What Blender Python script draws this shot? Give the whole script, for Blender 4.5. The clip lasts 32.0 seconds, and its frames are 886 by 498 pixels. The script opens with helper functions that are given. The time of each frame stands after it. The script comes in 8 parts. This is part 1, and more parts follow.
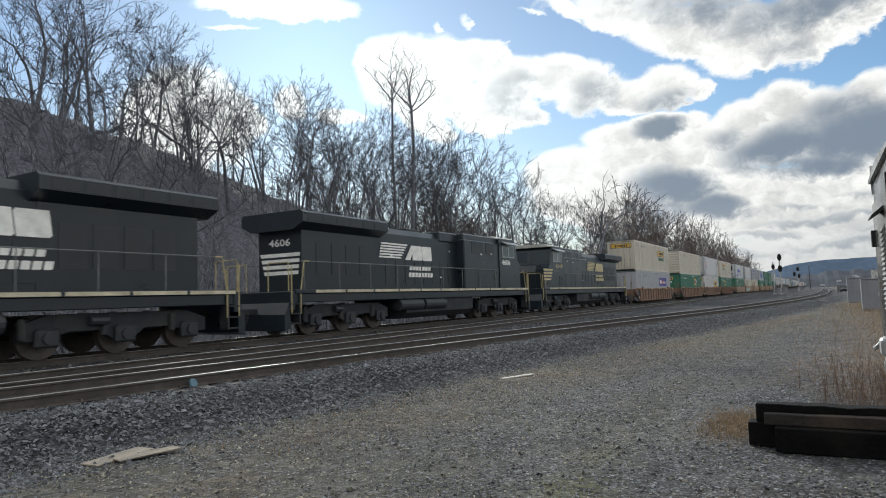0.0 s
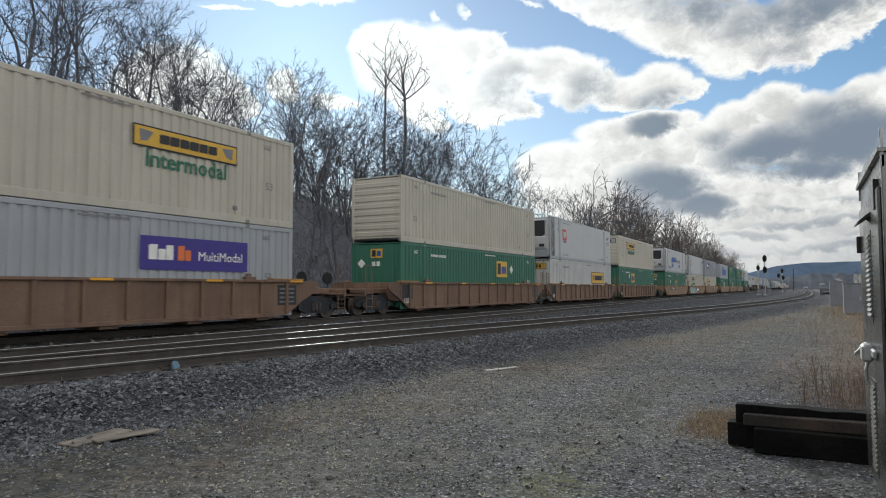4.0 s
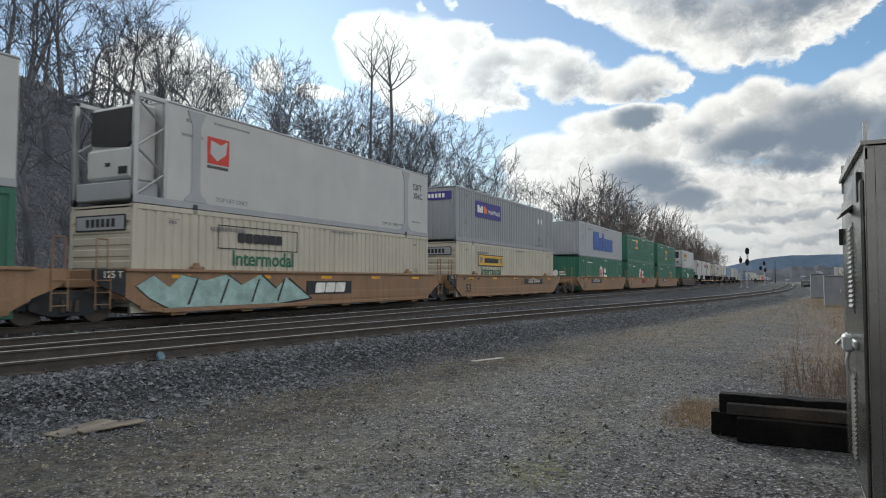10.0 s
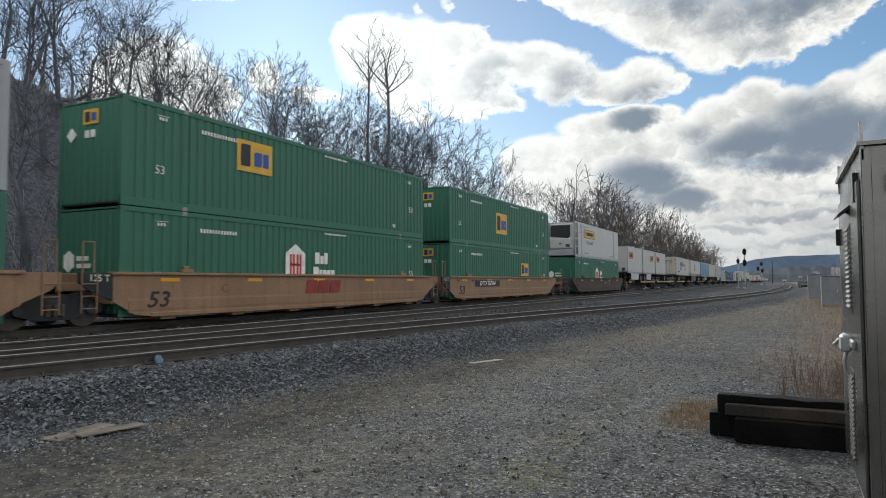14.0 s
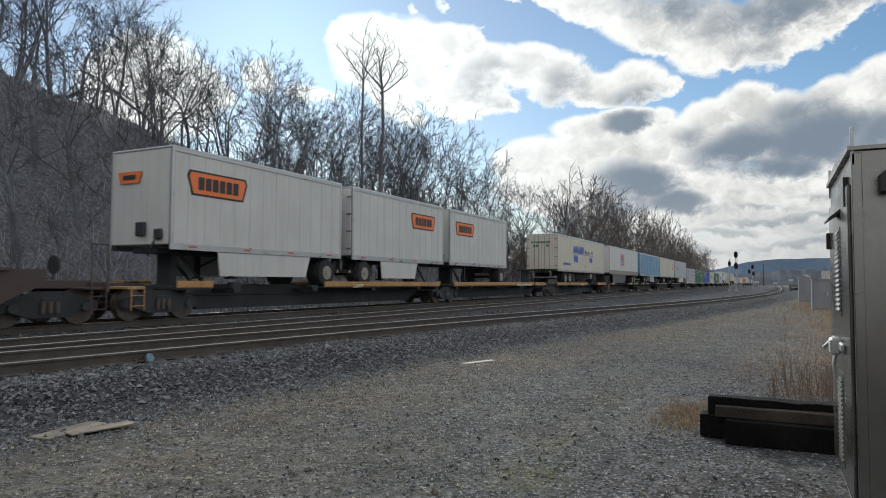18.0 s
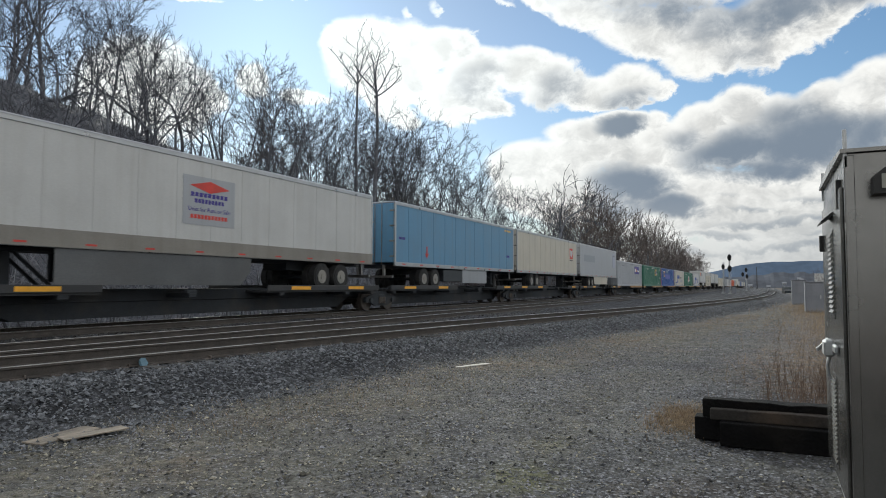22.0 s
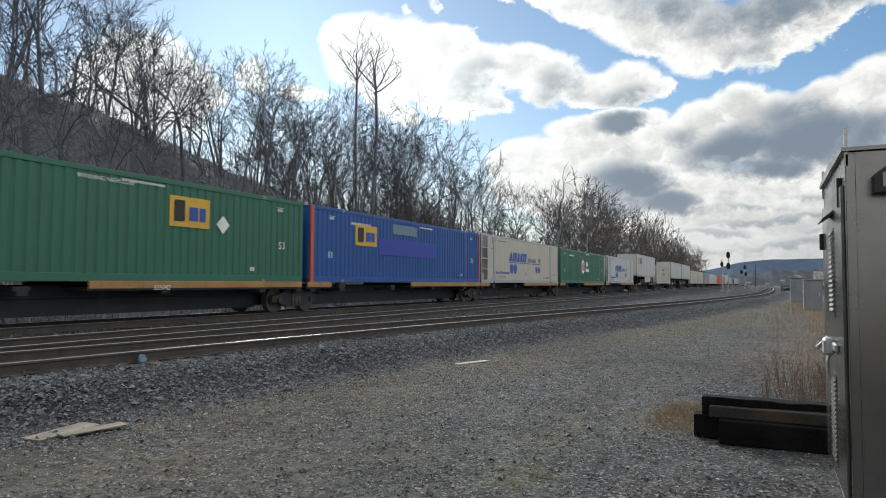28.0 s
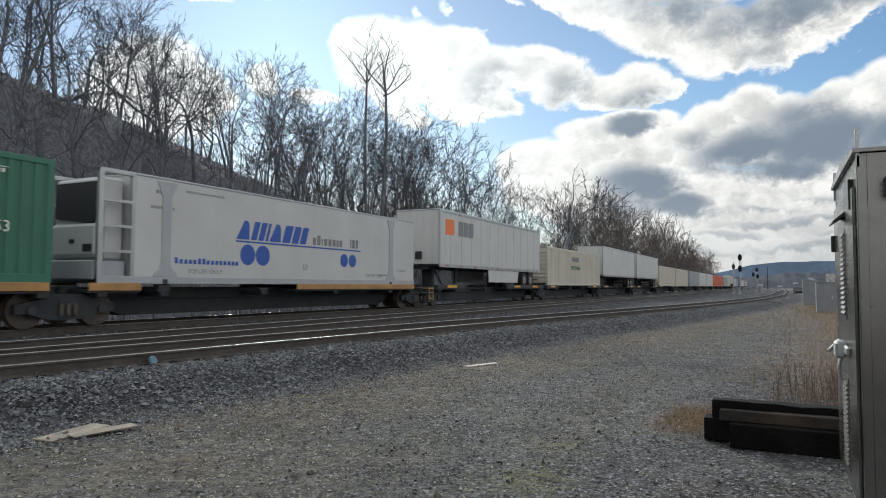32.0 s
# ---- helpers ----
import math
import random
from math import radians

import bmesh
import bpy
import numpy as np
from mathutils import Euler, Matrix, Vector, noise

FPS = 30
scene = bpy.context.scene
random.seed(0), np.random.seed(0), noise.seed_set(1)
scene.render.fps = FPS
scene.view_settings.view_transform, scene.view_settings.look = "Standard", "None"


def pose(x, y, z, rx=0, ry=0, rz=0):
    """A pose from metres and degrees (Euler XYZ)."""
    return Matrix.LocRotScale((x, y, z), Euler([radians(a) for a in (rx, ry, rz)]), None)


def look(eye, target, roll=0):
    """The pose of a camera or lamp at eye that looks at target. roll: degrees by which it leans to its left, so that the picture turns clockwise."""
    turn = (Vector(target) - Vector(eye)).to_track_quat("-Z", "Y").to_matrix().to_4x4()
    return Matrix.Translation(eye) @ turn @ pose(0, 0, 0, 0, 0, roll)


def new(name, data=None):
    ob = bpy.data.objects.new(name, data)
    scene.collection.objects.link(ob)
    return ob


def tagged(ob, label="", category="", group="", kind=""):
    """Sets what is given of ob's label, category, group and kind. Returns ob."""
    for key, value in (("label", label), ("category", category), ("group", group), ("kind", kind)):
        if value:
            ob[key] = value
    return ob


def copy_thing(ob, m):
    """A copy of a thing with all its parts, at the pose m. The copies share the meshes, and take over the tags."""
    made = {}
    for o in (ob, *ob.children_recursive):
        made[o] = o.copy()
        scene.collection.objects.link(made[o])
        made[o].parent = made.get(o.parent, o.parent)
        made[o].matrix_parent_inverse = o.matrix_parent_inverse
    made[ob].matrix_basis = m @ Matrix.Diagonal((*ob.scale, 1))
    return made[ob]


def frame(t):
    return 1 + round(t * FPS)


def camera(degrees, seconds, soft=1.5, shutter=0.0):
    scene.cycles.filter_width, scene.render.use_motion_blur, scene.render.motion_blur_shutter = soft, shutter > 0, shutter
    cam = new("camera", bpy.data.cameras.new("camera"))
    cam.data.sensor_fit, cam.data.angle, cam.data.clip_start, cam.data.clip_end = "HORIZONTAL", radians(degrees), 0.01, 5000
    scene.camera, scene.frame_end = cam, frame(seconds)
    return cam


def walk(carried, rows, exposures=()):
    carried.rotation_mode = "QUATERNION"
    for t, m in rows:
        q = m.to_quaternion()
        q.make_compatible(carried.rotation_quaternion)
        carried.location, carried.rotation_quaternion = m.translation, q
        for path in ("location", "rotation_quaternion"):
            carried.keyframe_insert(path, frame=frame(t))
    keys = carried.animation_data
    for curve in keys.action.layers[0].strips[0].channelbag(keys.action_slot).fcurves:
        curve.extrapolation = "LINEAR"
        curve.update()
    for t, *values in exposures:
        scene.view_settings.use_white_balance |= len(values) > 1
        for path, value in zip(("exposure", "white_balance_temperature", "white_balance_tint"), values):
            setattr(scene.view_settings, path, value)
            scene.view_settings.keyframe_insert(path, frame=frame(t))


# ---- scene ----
# camera: seconds, sway of the eye in metres, yaw left of the track's line, pitch, roll in degrees
PATH = [
    (0, 0.005, -0.022, -0.003, 29.51, 4.24, -1.98),
    (0.5, 0.012, -0.026, -0.005, 29.66, 4.15, -2.07),
    (1, 0.004, -0.030, -0.001, 29.70, 3.88, -2.23),
    (1.5, 0.006, -0.025, -0.005, 29.76, 3.61, -2.20),
    (2, 0.013, -0.027, -0.005, 29.83, 3.26, -2.24),
    (2.5, 0.045, -0.029, -0.003, 29.28, 3.13, -1.13),
    (3, 0.025, -0.013, 0.006, 28.89, 3.35, -0.41),
    (3.5, 0.029, -0.016, 0.011, 28.70, 3.36, -0.16),
    (5.5, 0.024, 0.002, 0.010, 28.19, 3.33, -0.02),
    (6, 0.014, 0.015, 0.012, 28.54, 3.43, -0.09),
    (6.5, -0.000, 0.010, 0.012, 29.02, 3.31, -0.12),
    (7, 0.003, -0.002, 0.010, 29.12, 3.15, -0.03),
    (7.5, 0.002, -0.012, 0.009, 29.00, 2.91, -0.03),
    (8, 0.011, -0.018, 0.005, 28.46, 2.68, 0.14),
    (8.5, 0.001, -0.015, 0.009, 28.15, 2.64, 0.18),
    (9, 0.001, -0.011, 0.007, 27.87, 2.59, 0.09),
    (9.5, 0.011, -0.014, 0.004, 27.44, 2.57, 0.06),
    (10, 0.004, -0.000, 0.002, 27.29, 2.62, 0.10),
    (10.5, 0.011, 0.010, 0.004, 27.34, 2.91, 0.23),
    (11, 0.000, -0.001, 0.004, 27.35, 3.10, 0.23),
    (11.5, -0.010, 0.015, 0.005, 27.47, 3.06, 0.11),
    (12, -0.005, -0.002, 0.001, 27.49, 3.02, -0.03),
    (12.5, -0.004, 0.000, 0.002, 27.29, 2.95, -0.08),
    (13, -0.002, -0.000, 0.001, 27.22, 2.88, -0.12),
    (13.5, -0.000, -0.001, 0.002, 27.15, 2.81, -0.23),
    (14, -0.002, 0.001, 0.003, 27.09, 2.79, -0.16),
    (14.5, 0.003, -0.002, 0.002, 27.00, 2.81, -0.11),
    (16.5, -0.006, -0.001, 0.003, 26.80, 2.73, 0.00),
    (17, -0.005, -0.005, -0.000, 26.64, 2.73, 0.05),
    (17.5, -0.006, 0.002, 0.001, 26.54, 2.74, 0.17),
    (18, -0.010, 0.000, 0.003, 26.48, 2.82, 0.29),
    (18.5, -0.008, 0.000, 0.004, 26.43, 2.90, 0.21),
    (19, -0.007, 0.002, 0.005, 26.39, 2.96, 0.25),
    (19.5, -0.009, -0.003, 0.006, 26.31, 2.99, 0.14),
    (20, -0.010, -0.001, 0.005, 26.23, 3.01, 0.16),
    (20.5, -0.009, -0.008, 0.003, 26.15, 3.06, 0.15),
    (21, -0.009, 0.002, 0.004, 26.07, 3.07, 0.26),
    (21.5, -0.007, 0.004, 0.002, 26.01, 3.13, 0.23),
    (22, -0.009, 0.003, 0.000, 26.01, 3.13, 0.15),
    (22.5, 0.003, 0.001, 0.000, 26.01, 3.12, 0.18),
    (23, 0.002, -0.001, 0.004, 25.92, 3.15, 0.19),
    (23.5, -0.002, 0.007, 0.002, 25.84, 3.16, 0.35),
    (24, -0.007, 0.006, 0.005, 25.78, 3.20, 0.48),
    (24.5, -0.007, -0.000, 0.004, 25.74, 3.30, 0.52),
    (25, -0.018, -0.002, 0.007, 25.67, 3.32, 0.56),
    (25.5, -0.016, -0.007, 0.006, 25.60, 3.30, 0.43),
    (27.5, -0.005, 0.010, -0.001, 25.87, 2.83, 0.34),
    (28, -0.008, 0.014, 0.004, 25.92, 2.85, 0.30),
    (28.5, -0.013, 0.014, 0.004, 25.99, 2.89, 0.26),
    (29, -0.001, 0.006, -0.001, 25.98, 2.95, 0.34),
    (29.5, -0.014, 0.020, -0.000, 26.10, 2.95, 0.35),
    (30, -0.001, 0.015, 0.003, 26.30, 2.92, 0.29),
    (30.5, 0.003, 0.017, 0.001, 26.60, 2.91, 0.29),
    (31, -0.001, 0.018, 0.003, 26.88, 2.93, 0.37),
    (31.5, -0.002, 0.004, 0.004, 26.90, 2.97, 0.41),
    (32, 0.003, 0.002, 0.002, 26.77, 3.05, 0.34),
]


def view(dx, dy, dz, yaw, pitch, roll):
    eye = Vector((dx, dy, 1.60 + dz))
    a, b = radians(yaw), radians(pitch)
    way = Vector((math.cos(a) * math.cos(b), math.sin(a) * math.cos(b), math.sin(b)))
    return look(eye, eye + way, roll)


cam = camera(67.46, 32.0, soft=1.0, shutter=0.12)
walk(cam, [(t, view(*row)) for t, *row in PATH], exposures=[(0.0, 0.46, 6100, 2.0), (2.0, 0.44, 6100, 2.0), (4.0, 0.36, 6100, 2.0), (26.0, 0.36, 6100, 2.0), (29.0, 0.43, 6100, 2.0), (32.0, 0.43, 6100, 2.0)])

# ---- light: a low winter sun behind thin cloud over the trees ----
SUN_AZ, SUN_EL = radians(41), radians(22)
to_sun = Vector((math.cos(SUN_AZ) * math.cos(SUN_EL), math.sin(SUN_AZ) * math.cos(SUN_EL), math.sin(SUN_EL)))
sun = new("sun", bpy.data.lights.new("sun", "SUN"))
sun.data.energy, sun.data.angle, sun.data.color = 2.2, radians(2.5), (1.0, 0.93, 0.82)
sun.matrix_world = look((0, 0, 60), Vector((0, 0, 60)) - to_sun)


def build_sky():
    world = bpy.data.worlds.new("sky")
    scene.world = world
    world.use_nodes = True
    nt = world.node_tree
    N, L = nt.nodes, nt.links
    N.clear()

    def math_node(op, a, b=None, c=None, clamp=False):
        n = N.new("ShaderNodeMath")
        n.operation, n.use_clamp = op, clamp
        for i, v in enumerate((a, b, c)):
            if v is None:
                continue
            if isinstance(v, (int, float)):
                n.inputs[i].default_value = v
            else:
                L.new(v, n.inputs[i])
        return n.outputs[0]

    def smooth(v, lo, hi):
        n = N.new("ShaderNodeMapRange")
        n.interpolation_type = "SMOOTHSTEP"
        L.new(v, n.inputs[0])
        n.inputs[1].default_value, n.inputs[2].default_value = lo, hi
        return n.outputs[0]

    def mix(f, a, b):
        n = N.new("ShaderNodeMix")
        n.data_type = "RGBA"
        L.new(f, n.inputs[0])
        for i, v in ((6, a), (7, b)):
            if isinstance(v, tuple):
                n.inputs[i].default_value = (*v, 1)
            else:
                L.new(v, n.inputs[i])
        return n.outputs[2]

    co = N.new("ShaderNodeTexCoord").outputs["Generated"]
    sep = N.new("ShaderNodeSeparateXYZ")
    L.new(co, sep.inputs[0])
    x, y, z = sep.outputs
    az = math_node("MULTIPLY", math_node("ARCTAN2", y, x), 57.2958)
    el = math_node("MULTIPLY", math_node("ARCSINE", z), 57.2958)

    def fbm(scale, detail, rough, off, tall=1.7, dist=0.0):
        m = N.new("ShaderNodeMapping")
        L.new(co, m.inputs[0])
        m.inputs[1].default_value, m.inputs[3].default_value = off, (1, 1, tall)
        n = N.new("ShaderNodeTexNoise")
        L.new(m.outputs[0], n.inputs[0])
        n.inputs["Scale"].default_value, n.inputs["Detail"].default_value = scale, detail
        n.inputs["Roughness"].default_value, n.inputs["Distortion"].default_value = rough, dist
        return math_node("SUBTRACT", n.outputs[0], 0.5)

    big = fbm(3.0, 4, 0.5, (3.1, 1.7, 0.4))
    billow = fbm(9.0, 10, 0.60, (0.4, 5.2, 0.9), 1.25, 0.2)
    curl = fbm(28.0, 9, 0.64, (2.4, 0.2, 6.9), 1.4, 0.3)
    other = fbm(8.0, 6, 0.5, (7.4, 2.2, 3.9), 1.5)
    azw = math_node("ADD", az, math_node("ADD", math_node("MULTIPLY", billow, 3.2), math_node("MULTIPLY", curl, 2.2)))
    elw = math_node("ADD", el, math_node("ADD", math_node("MULTIPLY", other, 2.2), math_node("MULTIPLY", curl, 1.6)))
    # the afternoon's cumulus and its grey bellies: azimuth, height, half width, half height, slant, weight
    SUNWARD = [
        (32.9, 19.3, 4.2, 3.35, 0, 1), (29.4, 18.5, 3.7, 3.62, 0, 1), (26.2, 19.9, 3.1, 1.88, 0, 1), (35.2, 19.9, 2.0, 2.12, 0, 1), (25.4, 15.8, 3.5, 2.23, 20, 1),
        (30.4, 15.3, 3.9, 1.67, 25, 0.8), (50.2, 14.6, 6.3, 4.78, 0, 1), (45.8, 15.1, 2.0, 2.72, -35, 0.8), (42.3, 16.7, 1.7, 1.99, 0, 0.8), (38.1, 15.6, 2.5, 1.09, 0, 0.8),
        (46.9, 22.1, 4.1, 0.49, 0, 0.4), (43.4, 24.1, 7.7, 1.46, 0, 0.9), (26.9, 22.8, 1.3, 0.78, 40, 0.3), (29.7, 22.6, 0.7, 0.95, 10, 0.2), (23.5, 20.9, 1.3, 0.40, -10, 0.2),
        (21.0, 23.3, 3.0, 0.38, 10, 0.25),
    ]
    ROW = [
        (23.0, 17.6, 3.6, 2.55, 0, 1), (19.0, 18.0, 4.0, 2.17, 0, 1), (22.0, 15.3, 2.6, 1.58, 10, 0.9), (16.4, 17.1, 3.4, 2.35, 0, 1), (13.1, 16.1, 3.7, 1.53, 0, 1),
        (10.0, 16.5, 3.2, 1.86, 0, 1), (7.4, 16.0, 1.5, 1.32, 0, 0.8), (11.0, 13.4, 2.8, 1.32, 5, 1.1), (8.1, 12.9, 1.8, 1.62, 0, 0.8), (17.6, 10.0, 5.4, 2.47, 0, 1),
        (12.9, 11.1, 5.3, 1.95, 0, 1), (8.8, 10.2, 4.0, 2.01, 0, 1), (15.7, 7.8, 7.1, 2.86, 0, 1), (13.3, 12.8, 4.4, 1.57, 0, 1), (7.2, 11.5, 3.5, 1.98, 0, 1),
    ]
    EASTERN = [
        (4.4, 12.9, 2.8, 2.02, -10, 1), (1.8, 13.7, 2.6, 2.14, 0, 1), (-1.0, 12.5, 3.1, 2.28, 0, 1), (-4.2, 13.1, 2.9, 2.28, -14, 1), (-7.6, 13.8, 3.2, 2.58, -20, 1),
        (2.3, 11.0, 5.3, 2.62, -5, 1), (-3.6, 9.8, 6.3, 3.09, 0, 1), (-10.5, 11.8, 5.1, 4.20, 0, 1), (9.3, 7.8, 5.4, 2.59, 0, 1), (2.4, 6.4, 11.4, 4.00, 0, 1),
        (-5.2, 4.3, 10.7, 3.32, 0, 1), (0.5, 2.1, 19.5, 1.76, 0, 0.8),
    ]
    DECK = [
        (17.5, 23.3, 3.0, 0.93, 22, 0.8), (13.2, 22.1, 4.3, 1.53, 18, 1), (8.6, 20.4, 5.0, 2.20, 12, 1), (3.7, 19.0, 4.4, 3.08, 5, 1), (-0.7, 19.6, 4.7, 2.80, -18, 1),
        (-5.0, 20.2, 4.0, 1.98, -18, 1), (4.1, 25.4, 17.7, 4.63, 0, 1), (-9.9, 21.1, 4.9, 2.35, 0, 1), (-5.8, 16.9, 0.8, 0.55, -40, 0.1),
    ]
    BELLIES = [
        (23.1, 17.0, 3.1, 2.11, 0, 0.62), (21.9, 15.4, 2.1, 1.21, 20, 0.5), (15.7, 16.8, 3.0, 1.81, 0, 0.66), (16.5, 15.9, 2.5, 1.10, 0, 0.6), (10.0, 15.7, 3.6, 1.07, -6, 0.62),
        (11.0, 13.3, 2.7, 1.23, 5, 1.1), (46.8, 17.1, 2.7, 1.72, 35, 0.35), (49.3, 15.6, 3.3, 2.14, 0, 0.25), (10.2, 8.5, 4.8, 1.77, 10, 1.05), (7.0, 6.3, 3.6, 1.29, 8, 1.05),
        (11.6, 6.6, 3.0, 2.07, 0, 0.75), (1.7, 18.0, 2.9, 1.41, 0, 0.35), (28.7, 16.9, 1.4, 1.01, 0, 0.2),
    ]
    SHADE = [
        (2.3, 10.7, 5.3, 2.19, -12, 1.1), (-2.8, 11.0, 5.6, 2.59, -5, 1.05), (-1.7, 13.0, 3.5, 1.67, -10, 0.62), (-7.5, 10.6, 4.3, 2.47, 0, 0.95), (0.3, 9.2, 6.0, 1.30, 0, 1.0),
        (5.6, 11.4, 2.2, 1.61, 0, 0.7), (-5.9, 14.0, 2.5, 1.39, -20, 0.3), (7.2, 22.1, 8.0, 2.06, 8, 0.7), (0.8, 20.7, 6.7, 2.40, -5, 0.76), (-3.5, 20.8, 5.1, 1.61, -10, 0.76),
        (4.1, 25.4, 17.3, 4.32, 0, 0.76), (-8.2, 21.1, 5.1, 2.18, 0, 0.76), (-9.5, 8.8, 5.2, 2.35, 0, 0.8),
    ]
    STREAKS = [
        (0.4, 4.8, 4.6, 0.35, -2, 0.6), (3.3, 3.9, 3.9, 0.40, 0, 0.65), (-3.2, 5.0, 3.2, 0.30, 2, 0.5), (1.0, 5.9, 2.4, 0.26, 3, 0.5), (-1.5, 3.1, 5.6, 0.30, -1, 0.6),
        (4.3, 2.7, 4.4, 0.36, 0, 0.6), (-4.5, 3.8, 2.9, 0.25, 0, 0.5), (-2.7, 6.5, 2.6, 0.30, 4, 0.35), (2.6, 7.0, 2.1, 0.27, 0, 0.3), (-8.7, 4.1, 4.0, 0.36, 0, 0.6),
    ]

    def lump(a, e, sa, se, slant, before):
        """Squared distance from a cloud lump's middle, one at its rim; before: what must be worked out first."""
        spot = N.new("ShaderNodeCombineXYZ")
        for i, v in enumerate((azw, elw, before)):
            L.new(v, spot.inputs[i])
        m = N.new("ShaderNodeMapping")
        m.vector_type = "TEXTURE"
        L.new(spot.outputs[0], m.inputs[0])
        m.inputs[1].default_value, m.inputs[2].default_value, m.inputs[3].default_value = (a, e, 0), (0, 0, radians(slant)), (sa, se, 1e6)
        d = N.new("ShaderNodeVectorMath")
        d.operation = "DOT_PRODUCT"
        L.new(m.outputs[0], d.inputs[0])
        L.new(m.outputs[0], d.inputs[1])
        return d.outputs["Value"]

    dens = math_node("MULTIPLY_ADD", curl, 0.01, -3.0)
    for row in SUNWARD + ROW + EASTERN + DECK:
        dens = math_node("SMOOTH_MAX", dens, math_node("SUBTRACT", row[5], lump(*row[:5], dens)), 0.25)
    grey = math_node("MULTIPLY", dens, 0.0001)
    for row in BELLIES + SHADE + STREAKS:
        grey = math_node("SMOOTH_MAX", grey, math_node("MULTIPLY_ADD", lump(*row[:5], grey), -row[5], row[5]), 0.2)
    dens = math_node("ADD", dens, math_node("ADD", math_node("MULTIPLY", billow, 0.9), math_node("MULTIPLY", curl, 1.1)))
    grey = math_node("ADD", grey, math_node("ADD", math_node("MULTIPLY", billow, 1.1), math_node("MULTIPLY", curl, 0.7)))
    # beyond the heaps the broken cloud goes on all round
    rest = math_node("ADD", math_node("MULTIPLY", math_node("ADD", big, 0.13), 3.0), billow)
    away = math_node("MAXIMUM", smooth(math_node("ABSOLUTE", math_node("SUBTRACT", az, 20.0)), 42, 58), smooth(el, 26, 34))
    dens = math_node("MAXIMUM", dens, math_node("MULTIPLY", rest, away))
    grey = math_node("MAXIMUM", grey, math_node("MULTIPLY", math_node("MULTIPLY", smooth(rest, 0.7, 1.5), away), 0.5))
    cover = smooth(dens, -0.02, 0.46)
    grey = smooth(grey, -0.02, 1.02)
    # brightness near the sun
    dot = N.new("ShaderNodeVectorMath")
    dot.operation = "DOT_PRODUCT"
    L.new(co, dot.inputs[0])
    dot.inputs[1].default_value = to_sun
    near = math_node("POWER", math_node("MAXIMUM", dot.outputs["Value"], 0.0), 16)
    bright = mix(near, (0.83, 0.765, 0.725), (1.0, 0.99, 0.98))
    plain = mix(near, (0.55, 0.51, 0.49), (0.90, 0.87, 0.84))
    white = mix(smooth(math_node("ADD", dens, math_node("MULTIPLY", curl, 0.8)), 0.35, 1.25), bright, plain)
    dark = mix(near, (0.178, 0.203, 0.250), (0.50, 0.50, 0.52))
    low = math_node("MULTIPLY", math_node("SUBTRACT", 1.0, smooth(el, 1.5, 8.5)), 0.6)
    cloud = mix(low, mix(grey, white, dark), (0.42, 0.405, 0.405))
    sky = N.new("ShaderNodeTexSky")
    sky.sky_type, sky.sun_disc = "NISHITA", False
    sky.sun_elevation, sky.sun_rotation = SUN_EL, math.pi / 2 - SUN_AZ
    sky.dust_density, sky.ozone_density = 0.6, 3.0
    blue = N.new("ShaderNodeMix")
    blue.data_type, blue.blend_type = "RGBA", "MULTIPLY"
    blue.inputs[0].default_value = 1
    L.new(sky.outputs[0], blue.inputs[6])
    L.new(mix(near, (0.083, 0.085, 0.086), (0.036, 0.047, 0.060)), blue.inputs[7])
    haze = math_node("MULTIPLY", math_node("SUBTRACT", 1.0, smooth(el, 0.0, 11.0)), 0.85)
    clear = mix(haze, blue.outputs[2], (0.47, 0.45, 0.445))
    out = N.new("ShaderNodeOutputWorld")
    bg = N.new("ShaderNodeBackground")
    L.new(mix(cover, clear, cloud), bg.inputs[0])
    bg.inputs[1].default_value = 1.0
    L.new(bg.outputs[0], out.inputs[0])


build_sky()

# ---- materials ----
MATS = {}


